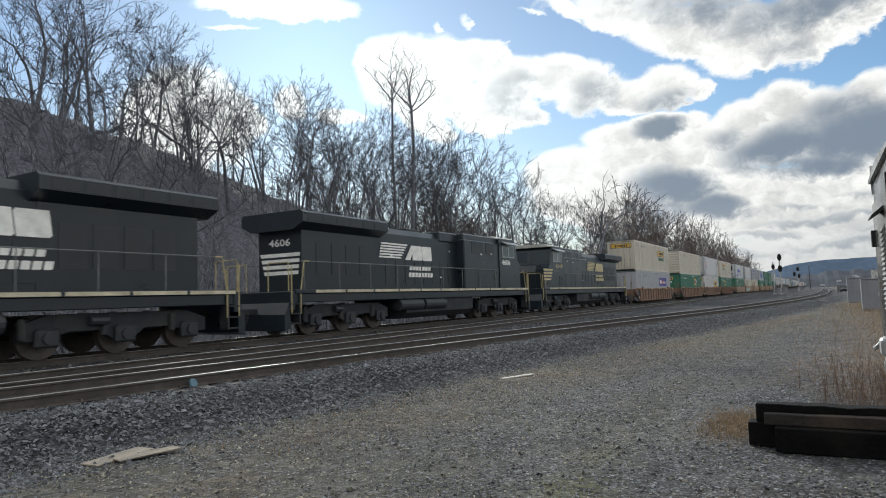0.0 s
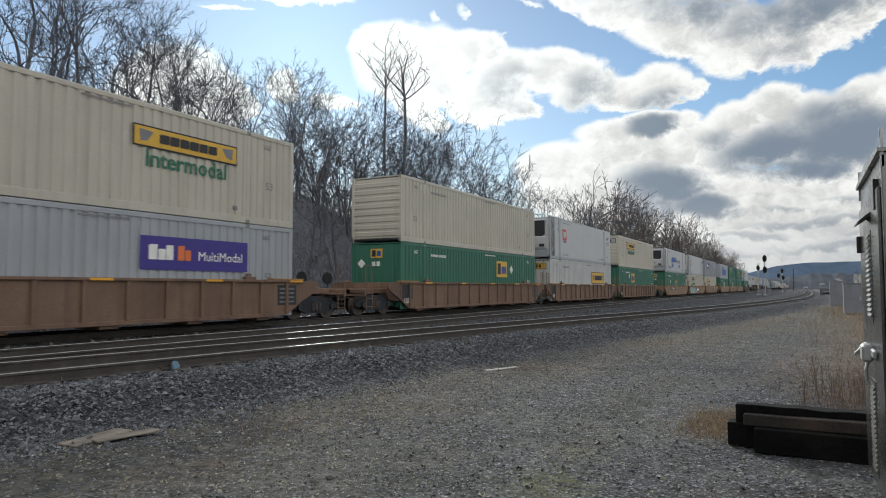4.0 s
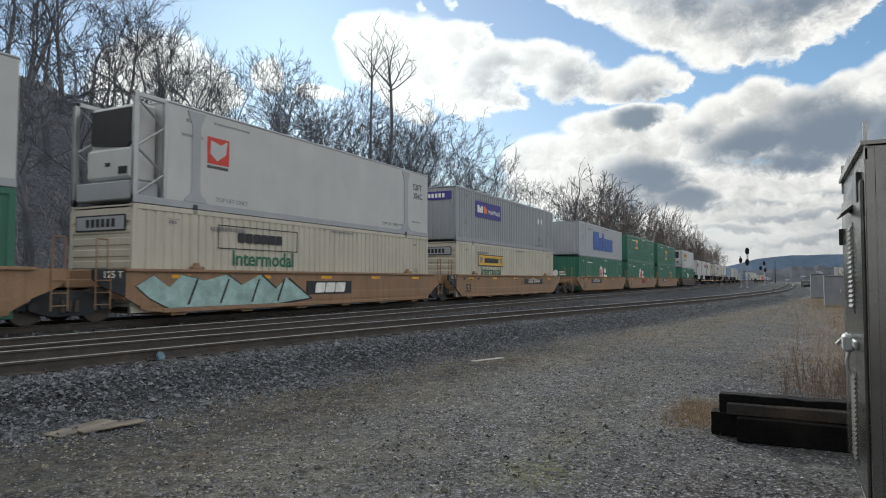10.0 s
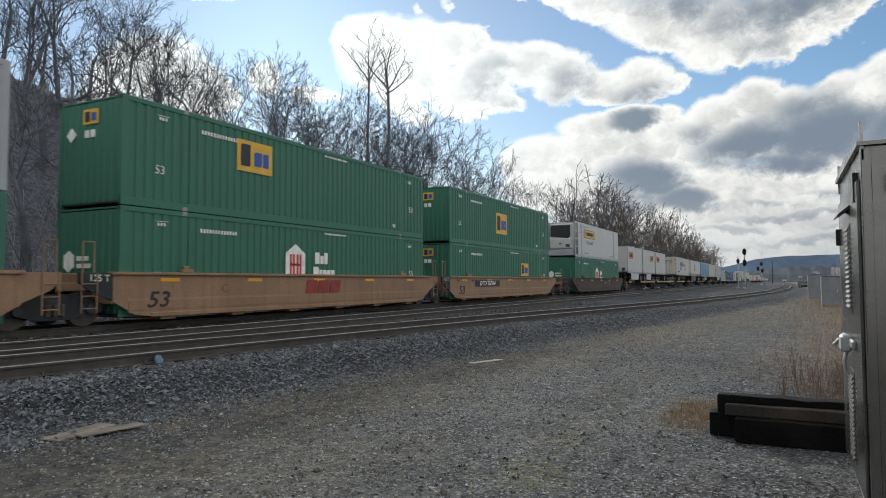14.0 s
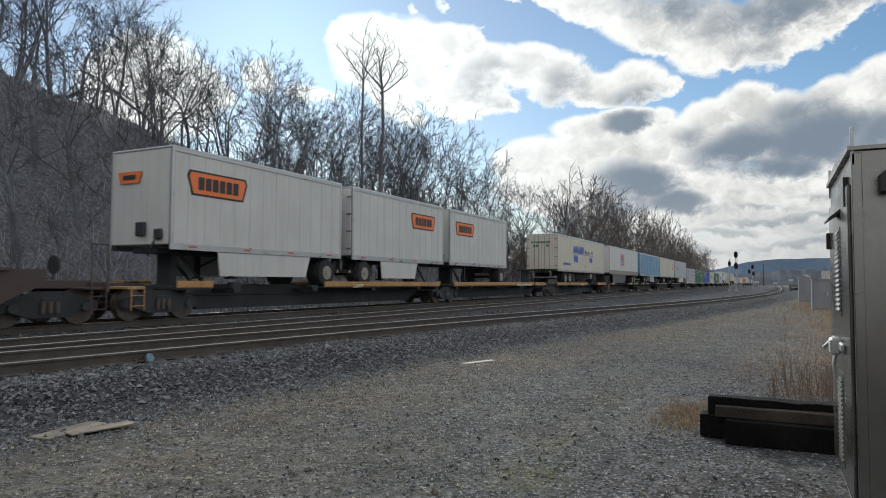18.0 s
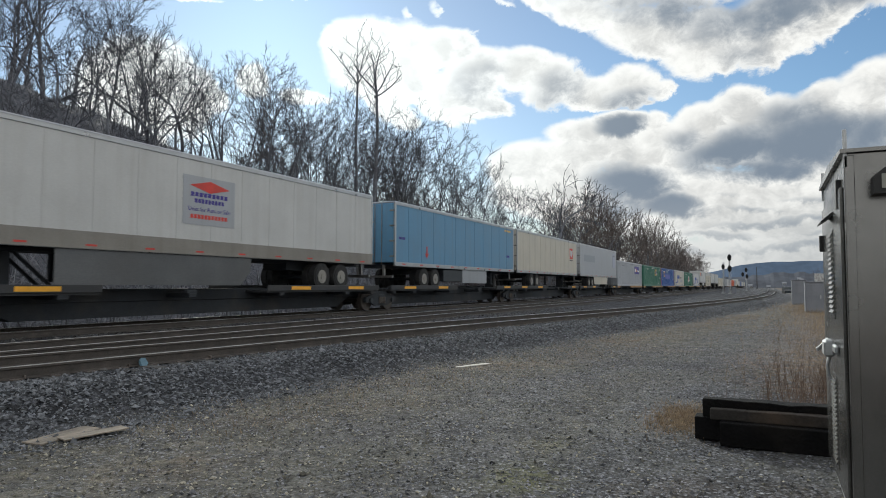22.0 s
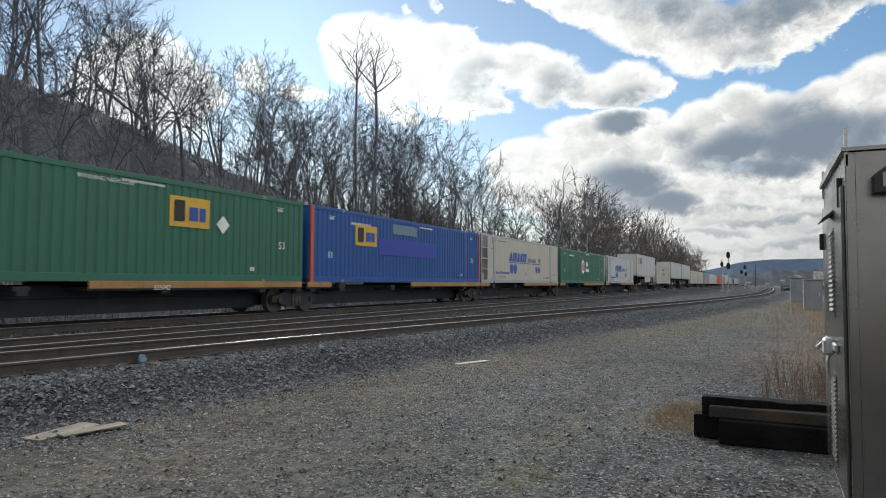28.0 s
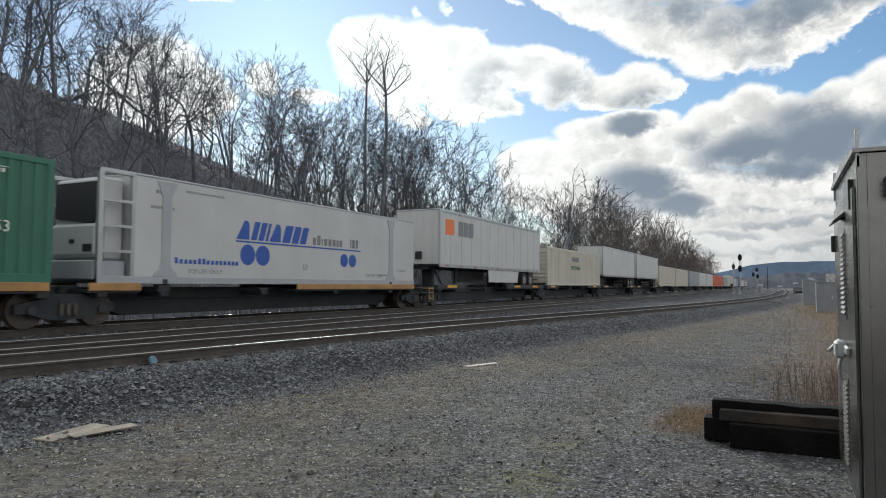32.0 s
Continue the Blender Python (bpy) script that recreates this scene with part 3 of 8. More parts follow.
def ground_material():
    m = bpy.data.materials.new("yard_ground")
    m.use_nodes = True
    N, L = m.node_tree.nodes, m.node_tree.links
    b = N["Principled BSDF"]
    tc = N.new("ShaderNodeTexCoord")

    def noise(sc, detail=4, rough=0.55):
        n = N.new("ShaderNodeTexNoise")
        n.inputs["Scale"].default_value, n.inputs["Detail"].default_value, n.inputs["Roughness"].default_value = sc, detail, rough
        L.new(tc.outputs["Object"], n.inputs[0])
        return n.outputs[0]

    def rampc(v, stops):
        n = N.new("ShaderNodeValToRGB")
        L.new(v, n.inputs[0])
        e = n.color_ramp.elements
        while len(e) < len(stops):
            e.new(0.5)
        for i, (p, c) in enumerate(stops):
            e[i].position, e[i].color = p, (*c, 1)
        return n.outputs[0]

    def mixc(f, a, c, kind="MIX"):
        n = N.new("ShaderNodeMix")
        n.data_type, n.blend_type = "RGBA", kind
        for i, v in ((0, f), (6, a), (7, c)):
            if isinstance(v, (int, float, tuple)):
                n.inputs[i].default_value = v
            else:
                L.new(v, n.inputs[i])
        return n.outputs[2]

    def attr(name):
        n = N.new("ShaderNodeAttribute")
        n.attribute_name = name
        return n.outputs["Fac"]

    def cells(sc):
        n = N.new("ShaderNodeTexVoronoi")
        n.inputs["Scale"].default_value = sc
        L.new(tc.outputs["Object"], n.inputs[0])
        return n

    def val(v, lo, hi):
        n = N.new("ShaderNodeMapRange")
        n.inputs[1].default_value, n.inputs[2].default_value = lo, hi
        L.new(v, n.inputs[0])
        return n.outputs[0]

    def spread(v, lo, hi, a, c):
        n = N.new("ShaderNodeMapRange")
        for i, q in enumerate((lo, hi, a, c)):
            n.inputs[i + 1].default_value = q
        L.new(v, n.inputs[0])
        return n.outputs[0]

    v1, v2 = cells(27), cells(15)
    sep = N.new("ShaderNodeSeparateColor")
    L.new(v1.outputs["Color"], sep.inputs[0])
    sep2 = N.new("ShaderNodeSeparateColor")
    L.new(v2.outputs["Color"], sep2.inputs[0])
    grit = rampc(sep.outputs[0], [(0.0, (0.088, 0.091, 0.097)), (0.5, (0.218, 0.222, 0.232)), (0.82, (0.36, 0.364, 0.375)), (1.0, (0.60, 0.605, 0.615))])
    stone = rampc(sep2.outputs[0], [(0.0, (0.06, 0.06, 0.062)), (0.5, (0.125, 0.125, 0.13)), (0.85, (0.20, 0.20, 0.205)), (1.0, (0.36, 0.36, 0.36))])
    # crevice shade between the stones, painted into the grit and stone colours
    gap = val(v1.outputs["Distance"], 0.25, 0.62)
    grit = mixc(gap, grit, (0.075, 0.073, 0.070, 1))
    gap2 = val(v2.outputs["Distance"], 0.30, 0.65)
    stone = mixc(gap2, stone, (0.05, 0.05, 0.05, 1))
    dirt = rampc(noise(9, 6), [(0.3, (0.115, 0.112, 0.108)), (0.7, (0.21, 0.203, 0.195))])
    straw = rampc(noise(22, 5), [(0.3, (0.13, 0.088, 0.052)), (0.55, (0.275, 0.180, 0.105)), (0.75, (0.40, 0.285, 0.18))])
    leaf = rampc(noise(6, 7), [(0.3, (0.122, 0.126, 0.137)), (0.6, (0.195, 0.196, 0.205)), (0.8, (0.27, 0.26, 0.25))])
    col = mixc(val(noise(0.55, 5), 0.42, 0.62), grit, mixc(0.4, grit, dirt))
    col = mixc(val(noise(0.30, 4), 0.55, 0.70), col, mixc(0.3, col, straw))
    olive = rampc(noise(18, 6), [(0.3, (0.12, 0.118, 0.095)), (0.55, (0.20, 0.195, 0.155)), (0.78, (0.30, 0.29, 0.24))])
    col = mixc(val(noise(0.42, 6), 0.42, 0.60), col, mixc(0.45, col, olive))
    soil = rampc(noise(14, 6), [(0.3, (0.105, 0.096, 0.070)), (0.55, (0.20, 0.178, 0.128)), (0.75, (0.31, 0.275, 0.20))])
    part_of = N.new("ShaderNodeMath")
    part_of.operation = "MULTIPLY"
    L.new(attr("earth"), part_of.inputs[0])
    L.new(val(noise(2.2, 7), 0.30, 0.62), part_of.inputs[1])
    col = mixc(part_of.outputs[0], col, mixc(0.72, col, soil))
    green = rampc(noise(30, 4), [(0.3, (0.12, 0.125, 0.045)), (0.7, (0.26, 0.25, 0.10))])
    mossy = N.new("ShaderNodeMath")
    mossy.operation = "MULTIPLY"
    L.new(attr("moss"), mossy.inputs[0])
    L.new(val(noise(7, 5), 0.34, 0.56), mossy.inputs[1])
    col = mixc(mossy.outputs[0], col, green)
    pressed = N.new("ShaderNodeMath")
    pressed.operation = "MULTIPLY"
    L.new(attr("rut"), pressed.inputs[0])
    L.new(val(noise(3.2, 6), 0.30, 0.58), pressed.inputs[1])
    col = mixc(pressed.outputs[0], col, mixc(0.7, mixc(1.0, col, (0.62, 0.60, 0.57, 1), "MULTIPLY"), dirt))
    col = mixc(attr("grass"), col, mixc(val(noise(5, 5), 0.35, 0.65), straw, col))
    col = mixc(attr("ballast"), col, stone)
    col = mixc(attr("wood"), col, leaf)
    # clumps of wetter and drier, finer and coarser stuff
    clump = N.new("ShaderNodeMath")
    clump.operation = "MULTIPLY"
    L.new(spread(noise(5.5, 7, 0.68), 0.32, 0.68, 0.50, 1.52), clump.inputs[0])
    L.new(spread(noise(1.1, 4), 0.35, 0.65, 0.86, 1.20), clump.inputs[1])
    col = mixc(1.0, col, clump.outputs[0], "MULTIPLY")
    col = mixc(1.0, col, (0.86, 0.88, 0.965, 1), "MULTIPLY")
    L.new(col, b.inputs["Base Color"])
    b.inputs["Roughness"].default_value = 0.95
    b.inputs["Specular IOR Level"].default_value = 0.25
    add = N.new("ShaderNodeMath")
    add.operation = "ADD"
    L.new(v2.outputs["Distance"], add.inputs[0])
    L.new(noise(60, 4), add.inputs[1])
    bp = N.new("ShaderNodeBump")
    bp.inputs["Strength"].default_value, bp.inputs["Distance"].default_value = 1.0, 0.045
    bp.invert = True
    L.new(add.outputs[0], bp.inputs["Height"])
    L.new(bp.outputs[0], b.inputs["Normal"])
    return m


def build_ground():
    xs = np.unique(np.concatenate([np.linspace(-2600, -60, 24), np.linspace(-60, 2, 63), np.arange(2, 34, 0.22), np.arange(34, 130, 0.9), np.linspace(130, 420, 70), np.linspace(420, 3000, 30)]))
    ys = np.unique(np.concatenate([np.linspace(-1500, -30, 24), np.arange(-30, -2, 0.8), np.arange(-2, 14, 0.2), np.arange(14, 56, 0.7), np.linspace(56, 2200, 40)]))
    gx, gy = np.meshgrid(xs, ys, indexing="ij")
    gz = ground_z(gx, gy)
    nx, ny = gx.shape
    idx = np.arange(nx * ny).reshape(nx, ny)
    quads = np.stack([idx[:-1, :-1], idx[1:, :-1], idx[1:, 1:], idx[:-1, 1:]], -1).reshape(-1, 4)
    me = bpy.data.meshes.new("ground")
    me.from_pydata(np.stack([gx, gy, gz], -1).reshape(-1, 3).tolist(), [], quads.tolist())
    me.shade_smooth()
    for name, arr in zip(("ballast", "grass", "wood", "earth", "moss", "rut"), zone_masks(gx, gy)):
        a = me.attributes.new(name, "FLOAT", "POINT")
        a.data.foreach_set("value", arr.astype(np.float32).ravel())
    me.materials.append(ground_material())
    tagged(new("ground", me), "grey gravel yard with dry grass and ballast beside the tracks", "ground", kind="structure")


build_ground()
RAILTOP = mat("polished_rail_head", (0.42, 0.41, 0.40), rough=0.42, metal=1.0, var=0.12, scale=6, grain=50, bump=0.02)
RAILSIDE = mat("rusty_rail_side", (0.072, 0.062, 0.055), rough=0.8, var=0.3, scale=4, grain=40, bump=0.15)
TIEWOOD = mat("creosoted_tie", (0.055, 0.053, 0.051), rough=0.85, var=0.3, scale=3, grain=40, bump=0.3, streak=0.3, dirt=(0.085, 0.078, 0.07), dirt_amt=0.4, each=0.25)


def sweep(xs, yfun, profile):
    """A profile of (across, height) swept along a track line."""
    ys = np.asarray(yfun(xs), float) * np.ones_like(xs)
    dx, dy = np.gradient(xs), np.gradient(ys)
    ln = np.hypot(dx, dy)
    nx, ny = -dy / ln, dx / ln
    s = Shape()
    n = len(profile)
    vs = []
    for i in range(len(xs)):
        for a, z in profile:
            vs.append((xs[i] + nx[i] * a, ys[i] + ny[i] * a, z))
    fs = []
    for i in range(len(xs) - 1):
        for k in range(n):
            fs.append((i * n + k, i * n + (k + 1) % n, (i + 1) * n + (k + 1) % n, (i + 1) * n + k))
    return s.add(vs, fs)


BED = 0.50
WEB = [(-0.075, BED - 0.172), (0.075, BED - 0.172), (0.07, BED - 0.158), (0.012, BED - 0.14), (0.012, BED - 0.045), (0.037, BED - 0.035), (0.037, BED - 0.006), (-0.037, BED - 0.006), (-0.037, BED - 0.035), (-0.012, BED - 0.045), (-0.012, BED - 0.14), (-0.07, BED - 0.158)]
HEAD = [(-0.036, BED - 0.008), (0.036, BED - 0.008), (0.030, BED), (-0.030, BED)]
TRACKS = [("main_track", lambda x: 16.45 + 0 * x, np.concatenate([np.arange(-220, 160, 4.0), np.arange(160, 900, 20.0)])),
          ("second_track", lambda x: 12.07 + 0 * x, np.concatenate([np.arange(-220, 160, 4.0), np.arange(160, 900, 20.0)])),
          ("siding_track", siding, np.concatenate([np.arange(-24, 160, 1.5), np.arange(160, 600, 15.0)]))]


def build_tracks():
    tie = Shape().box(-0.11, 0.11, -1.30, 1.30, 0.155, 0.328, 0.012).mesh("tie", TIEWOOD)
    for name, fun, xs in TRACKS:
        tr = tagged(new(name), "rusty steel rails on dark wooden ties in ballast", "railway track", kind="structure")
        for sy in (-0.7525, 0.7525):
            def offset(x, sy=sy, fun=fun):
                return fun(x) + sy
            r = part("rail", sweep(xs, offset, WEB), RAILSIDE, tr)
            part("rail_head", sweep(xs, offset, HEAD), RAILTOP, r, "polished running surface")
        rest = Shape()
        rnd = random.Random(5)
        x = -60.0
        while x < 220:
            y = float(fun(np.array(x)))
            a = math.atan2(float(fun(np.array(x + 1.0))) - y, 1.0)
            jy, jx = rnd.uniform(-0.05, 0.05), rnd.uniform(-0.03, 0.03)
            if 4 < x < 36 and not (name == "siding_track" and x < 2):
                t = new("tie", tie)
                t.parent, t.location, t.rotation_euler = tr, (x + jx, y + jy, rnd.uniform(-0.01, 0.006)), (0, 0, a + rnd.uniform(-0.02, 0.02))
            else:
                rest.box(x - 0.11, x + 0.11, y - 1.3 + jy, y + 1.3 + jy, 0.155, 0.325)
            x += 0.50 if x < 60 else 1.0
        anchors = Shape()
        if name == "siding_track":
            for i in range(62):
                ax = 4.0 + i * 0.5
                ay = float(fun(np.array(ax))) - 0.7525
                anchors.box(ax - 0.07, ax + 0.07, ay - 0.16, ay - 0.08, 0.326, 0.341)
                if i % 3 == 0:
                    anchors.box(ax + 0.12, ax + 0.145, ay - 0.10, ay - 0.045, 0.325, 0.375)
            part("tie_plate_row", anchors, mat("worn_tie_plate", (0.16, 0.135, 0.12), rough=0.5, metal=0.5, var=0.3, scale=4), tr)["kind"] = "stuff"
        part("tie_row", rest, TIEWOOD, tr)["kind"] = "stuff"


build_tracks()

# ---- containers ----
HALF_W = 1.30


def corrugated(shape, x0, x1, y, z0, z1, pitch=0.30, deep=0.042, out=-1):
    n = max(1, round((x1 - x0) / pitch))
    p = (x1 - x0) / n
    xs = []
    for i in range(n):
        a = x0 + i * p
        xs += [(a, 0), (a + p * 0.46, 0), (a + p * 0.56, 1), (a + p * 0.90, 1)]
    xs.append((x1, 0))
    vs, fs = [], []
    for x, d in xs:
        yy = y - out * d * deep
        vs += [(x, yy, z0), (x, yy, z1)]
    for i in range(len(xs) - 1):
        fs.append((2 * i, 2 * i + 2, 2 * i + 3, 2 * i + 1))
    return shape.add(vs, fs)


def marks_container(c, h, half, ink, seed):
    """Small markings: codes too small to read stand as bars."""
    y = -HALF_W
    s = Shape()
    for x in (-half + 1.3, half - 1.25):
        rag(s, x, h - 0.42, y, 0.30, 0.09, 3, 0.4, seed=seed)
        s.box(x - 0.2, x + 0.2, y - 0.006, y - 0.001, h - 0.34, h - 0.325)
    rag(s, -half + 3.4, h - 0.50, y, 1.5, 0.12, 13, 0.42, seed=seed)
    rag(s, 1.2, h - 0.22, y, 1.4, 0.07, 16, 0.4, seed=seed + 1)
    rag(s, half - 2.6, 0.42, y, 0.22, 0.14, 2, seed=seed)
    part("marking", s, ink, c, "small painted codes")["kind"] = "stuff"
    letters("length_mark", "53", 0.34, -half + 1.2, 1.05, y, ink, c)
    letters("length_mark", "53", 0.36, half - 1.15, 1.25, y, ink, c)


def container(label, paint, ink, end="front", seed=0, half=8.07, h=2.90, group="freight containers", deep=0.042):
    c = thing("freight_container", label, "container", group)
    w = HALF_W
    for sy in (-1, 1):
        s = Shape()
        corrugated(s, -half + 0.16, half - 0.16, sy * w * 0.992, 0.22, h - 0.14, deep=deep, out=sy)
        part("side_panel", s, paint, c)
        part("bottom_rail", Shape().box(-half, half, *sorted((sy * w, sy * (w - 0.09))), 0.0, 0.22, 0.012), paint, c)
        part("top_rail", Shape().box(-half, half, min(sy * w, sy * (w - 0.09)), max(sy * w, sy * (w - 0.09)), h - 0.14, h, 0.012), paint, c)
        for x in (-6.0, 6.0):
            part("lift_post", Shape().box(x - 0.085, x + 0.085, min(sy * (w + 0.004), sy * (w - 0.1)), max(sy * (w + 0.004), sy * (w - 0.1)), 0.22, h - 0.14, 0.01), paint, c)
            for z0, z1 in ((h - 0.13, h + 0.012), (-0.012, 0.12)):
                part("corner_casting", Shape().box(x - 0.09, x + 0.09, *sorted((sy * (w + 0.01), sy * (w - 0.12))), z0, z1, 0.015), STEEL, c)
        for x in (-half, half):
            part("corner_post", Shape().box(min(x, x - 0.16 * math.copysign(1, x)), max(x, x - 0.16 * math.copysign(1, x)), min(sy * (w + 0.003), sy * (w - 0.12)), max(sy * (w + 0.003), sy * (w - 0.12)), 0.0, h, 0.012), paint, c)
    part("roof", Shape().box(-half + 0.05, half - 0.05, -w + 0.06, w - 0.06, h - 0.06, h - 0.015), paint, c)
    part("floor", Shape().box(-half + 0.05, half - 0.05, -w + 0.06, w - 0.06, 0.06, 0.16), DARKGREY, c)
    part("rear_wall", Shape().box(half - 0.10, half - 0.03, -w + 0.10, w - 0.10, 0.1, h - 0.1), paint, c)
    x = -half
    if end == "doors":
        for sy in (-1, 1):
            d = part("door", Shape().box(x - 0.01, x + 0.06, min(0.012 * sy, sy * (w - 0.12)), max(0.012 * sy, sy * (w - 0.12)), 0.14, h - 0.14, 0.012), paint, c)
            for yy in (0.28, 0.85):
                part("lock_rod", Shape().tube((x - 0.05, sy * yy, 0.08), (x - 0.05, sy * yy, h - 0.08), 0.022).box(x - 0.07, x - 0.01, sy * yy - 0.04, sy * yy + 0.04, 1.0, 1.12), STEEL, d)
    elif paint not in (CREAM, WHITE):
        s = Shape()
        n, y0 = 9, -w + 0.10
        step = (2 * w - 0.20) / n
        vs = []
        for i in range(n):
            for dy, q in ((0.0, 0.05), (0.16, 0.05), (0.28, 0.018), (0.84, 0.018), (0.96, 0.05)):
                vs += [(x + q, y0 + (i + dy) * step, 0.10), (x + q, y0 + (i + dy) * step, h - 0.10)]
        vs += [(x + 0.05, w - 0.10, 0.10), (x + 0.05, w - 0.10, h - 0.10)]
        s.add(vs, [(2 * i, 2 * i + 1, 2 * i + 3, 2 * i + 2) for i in range(len(vs) // 2 - 1)])
        part("front_wall", s, paint, c)
    else:
        s = Shape()
        zs = [0.10]
        n = 8
        for i in range(n):
            z0 = 0.24 + i * (h - 0.42) / n
            zs += [z0, z0 + 0.03, z0 + 0.19, z0 + 0.22]
        zs.append(h - 0.1)
        ins = [0.05] + [0.05, 0.012, 0.012, 0.05] * n + [0.05]
        vs = []
        for z, q in zip(zs, ins):
            vs += [(x + q, -w + 0.10, z), (x + q, w - 0.10, z)]
        s.add(vs, [(2 * i, 2 * i + 1, 2 * i + 3, 2 * i + 2) for i in range(len(zs) - 1)])
        part("front_wall", s, paint, c)
    if ink:
        marks_container(c, h, half, ink, seed)
    return c


def reefer_unit(c, x, h, dx=0.0):
    """The cooling machine in the nose of a refrigerated container or trailer, inside its frame."""
    w = HALF_W
    body = Shape().box(x + 0.35, x + 0.95, -0.98, 0.98, 0.62, h - 0.18, 0.06)
    body.box(x + 0.18, x + 0.40, -0.92, 0.92, 0.70, 1.55, 0.07)
    u = part("cooling_unit", body, REEFER, c, "white cooling unit with a dark grille")
    g = Shape().prism([(-0.80, 1.72), (-0.62, 1.55), (0.86, 1.72), (0.86, h - 0.30), (-0.80, h - 0.30)], "x", x + 0.27, x + 0.36)
    part("grille", g, INK, u, "black grille")
    part("hatch", Shape().box(x + 0.165, x + 0.185, -0.80, -0.45, 0.82, 1.02).box(x + 0.165, x + 0.185, -0.1, 0.1, 1.05, 1.15), INK, u)
    part("tray", Shape().box(x + 0.02, x + 0.95, -1.1, 1.1, 0.10, 0.60, 0.03), SILVER, u)


def reefer(label, ink=INK, brace=True, seed=0, half=8.07, h=2.95, paint=None):
    paint = paint or REEFER
    c = thing("refrigerated_container", label, "container", "freight containers")
    w = HALF_W
    nose = -half + 1.05
    part("body", Shape().box(nose, half, -w + 0.02, w - 0.02, 0.16, h - 0.05, 0.02), paint, c)
    part("roof", Shape().box(nose - 0.02, half, -w, w, h - 0.07, h, 0.02), SILVER, c)
    for sy in (-1, 1):
        y0, y1 = sorted((sy * w, sy * (w - 0.12)))
        part("bottom_rail", Shape().box(-half, half, y0, y1, 0.0, 0.20, 0.012), SILVER, c)
        part("nose_post", Shape().box(-half, -half + 0.14, y0, y1, 0.0, h, 0.012), ALU, c)
        part("top_rail", Shape().box(-half, nose, y0, y1, h - 0.12, h, 0.012), ALU, c)
        b = Shape()
        if brace:
            zs = [0.2 + i * (h - 0.35) / 4 for i in range(5)]
            for i in range(4):
                xa, xb = (-half + 0.1, nose - 0.05) if i % 2 == 0 else (nose - 0.05, -half + 0.1)
                b.tube((xa, sy * (w - 0.06), zs[i]), (xb, sy * (w - 0.06), zs[i + 1]), 0.035, 6)
            b.box(nose - 0.1, nose, y0, y1, 0.2, h - 0.1)
        else:
            for z in (0.8, 1.45, 2.1):
                b.box(-half + 0.1, nose, y0, y1, z, z + 0.07)
            b.box(nose - 0.1, nose, y0, y1, 0.2, h - 0.1)
        part("brace", b, ALU, c)
        for x in (-6.0, 6.0):
            p = Shape().prism([(x - 0.42, 0.2), (x + 0.42, 0.2), (x + 0.38, 0.28), (x + 0.2, 0.42), (x + 0.15, 0.6), (x + 0.15, h - 0.55), (x + 0.34, h - 0.12), (x - 0.34, h - 0.12), (x - 0.15, h - 0.55), (x - 0.15, 0.6), (x - 0.2, 0.42), (x - 0.38, 0.28)], "y", *sorted((sy * (w - 0.02), sy * (w + 0.008))))
            part("lift_post", p, SILVER, c, "pale grey flared lifting post")
        for x in (-6.0, 6.0):
            part("corner_casting", Shape().box(x - 0.09, x + 0.09, *sorted((sy * (w + 0.012), sy * (w - 0.12))), -0.012, 0.13, 0.015), DARKGREY, c)
    reefer_unit(c, -half, h)
    y = -w + 0.02
    s = Shape()
    rag(s, -half + 1.9, h - 0.42, y, 0.4, 0.11, 3, seed=seed)
    rag(s, -half + 1.95, h - 0.85, y, 0.8, 0.09, 10, 0.4, seed=seed)
    rag(s, -half + 3.5, h - 0.3, y, 1.5, 0.07, 14, 0.4, seed=seed)
    rag(s, half - 2.7, 0.40, y, 0.8, 0.07, 11, 0.4, seed=seed)
    rag(s, half - 1.1, 0.62, y, 0.7, 0.06, 8, 0.4, seed=seed)
    part("marking", s, ink, c, "small painted codes")["kind"] = "stuff"
    letters("notice", "TOP LIFT ONLY", 0.19, -4.55, 0.36, y, ink, c)
    letters("notice", "TOP LIFT ONLY", 0.19, 4.7, 0.36, y, ink, c)
    return c


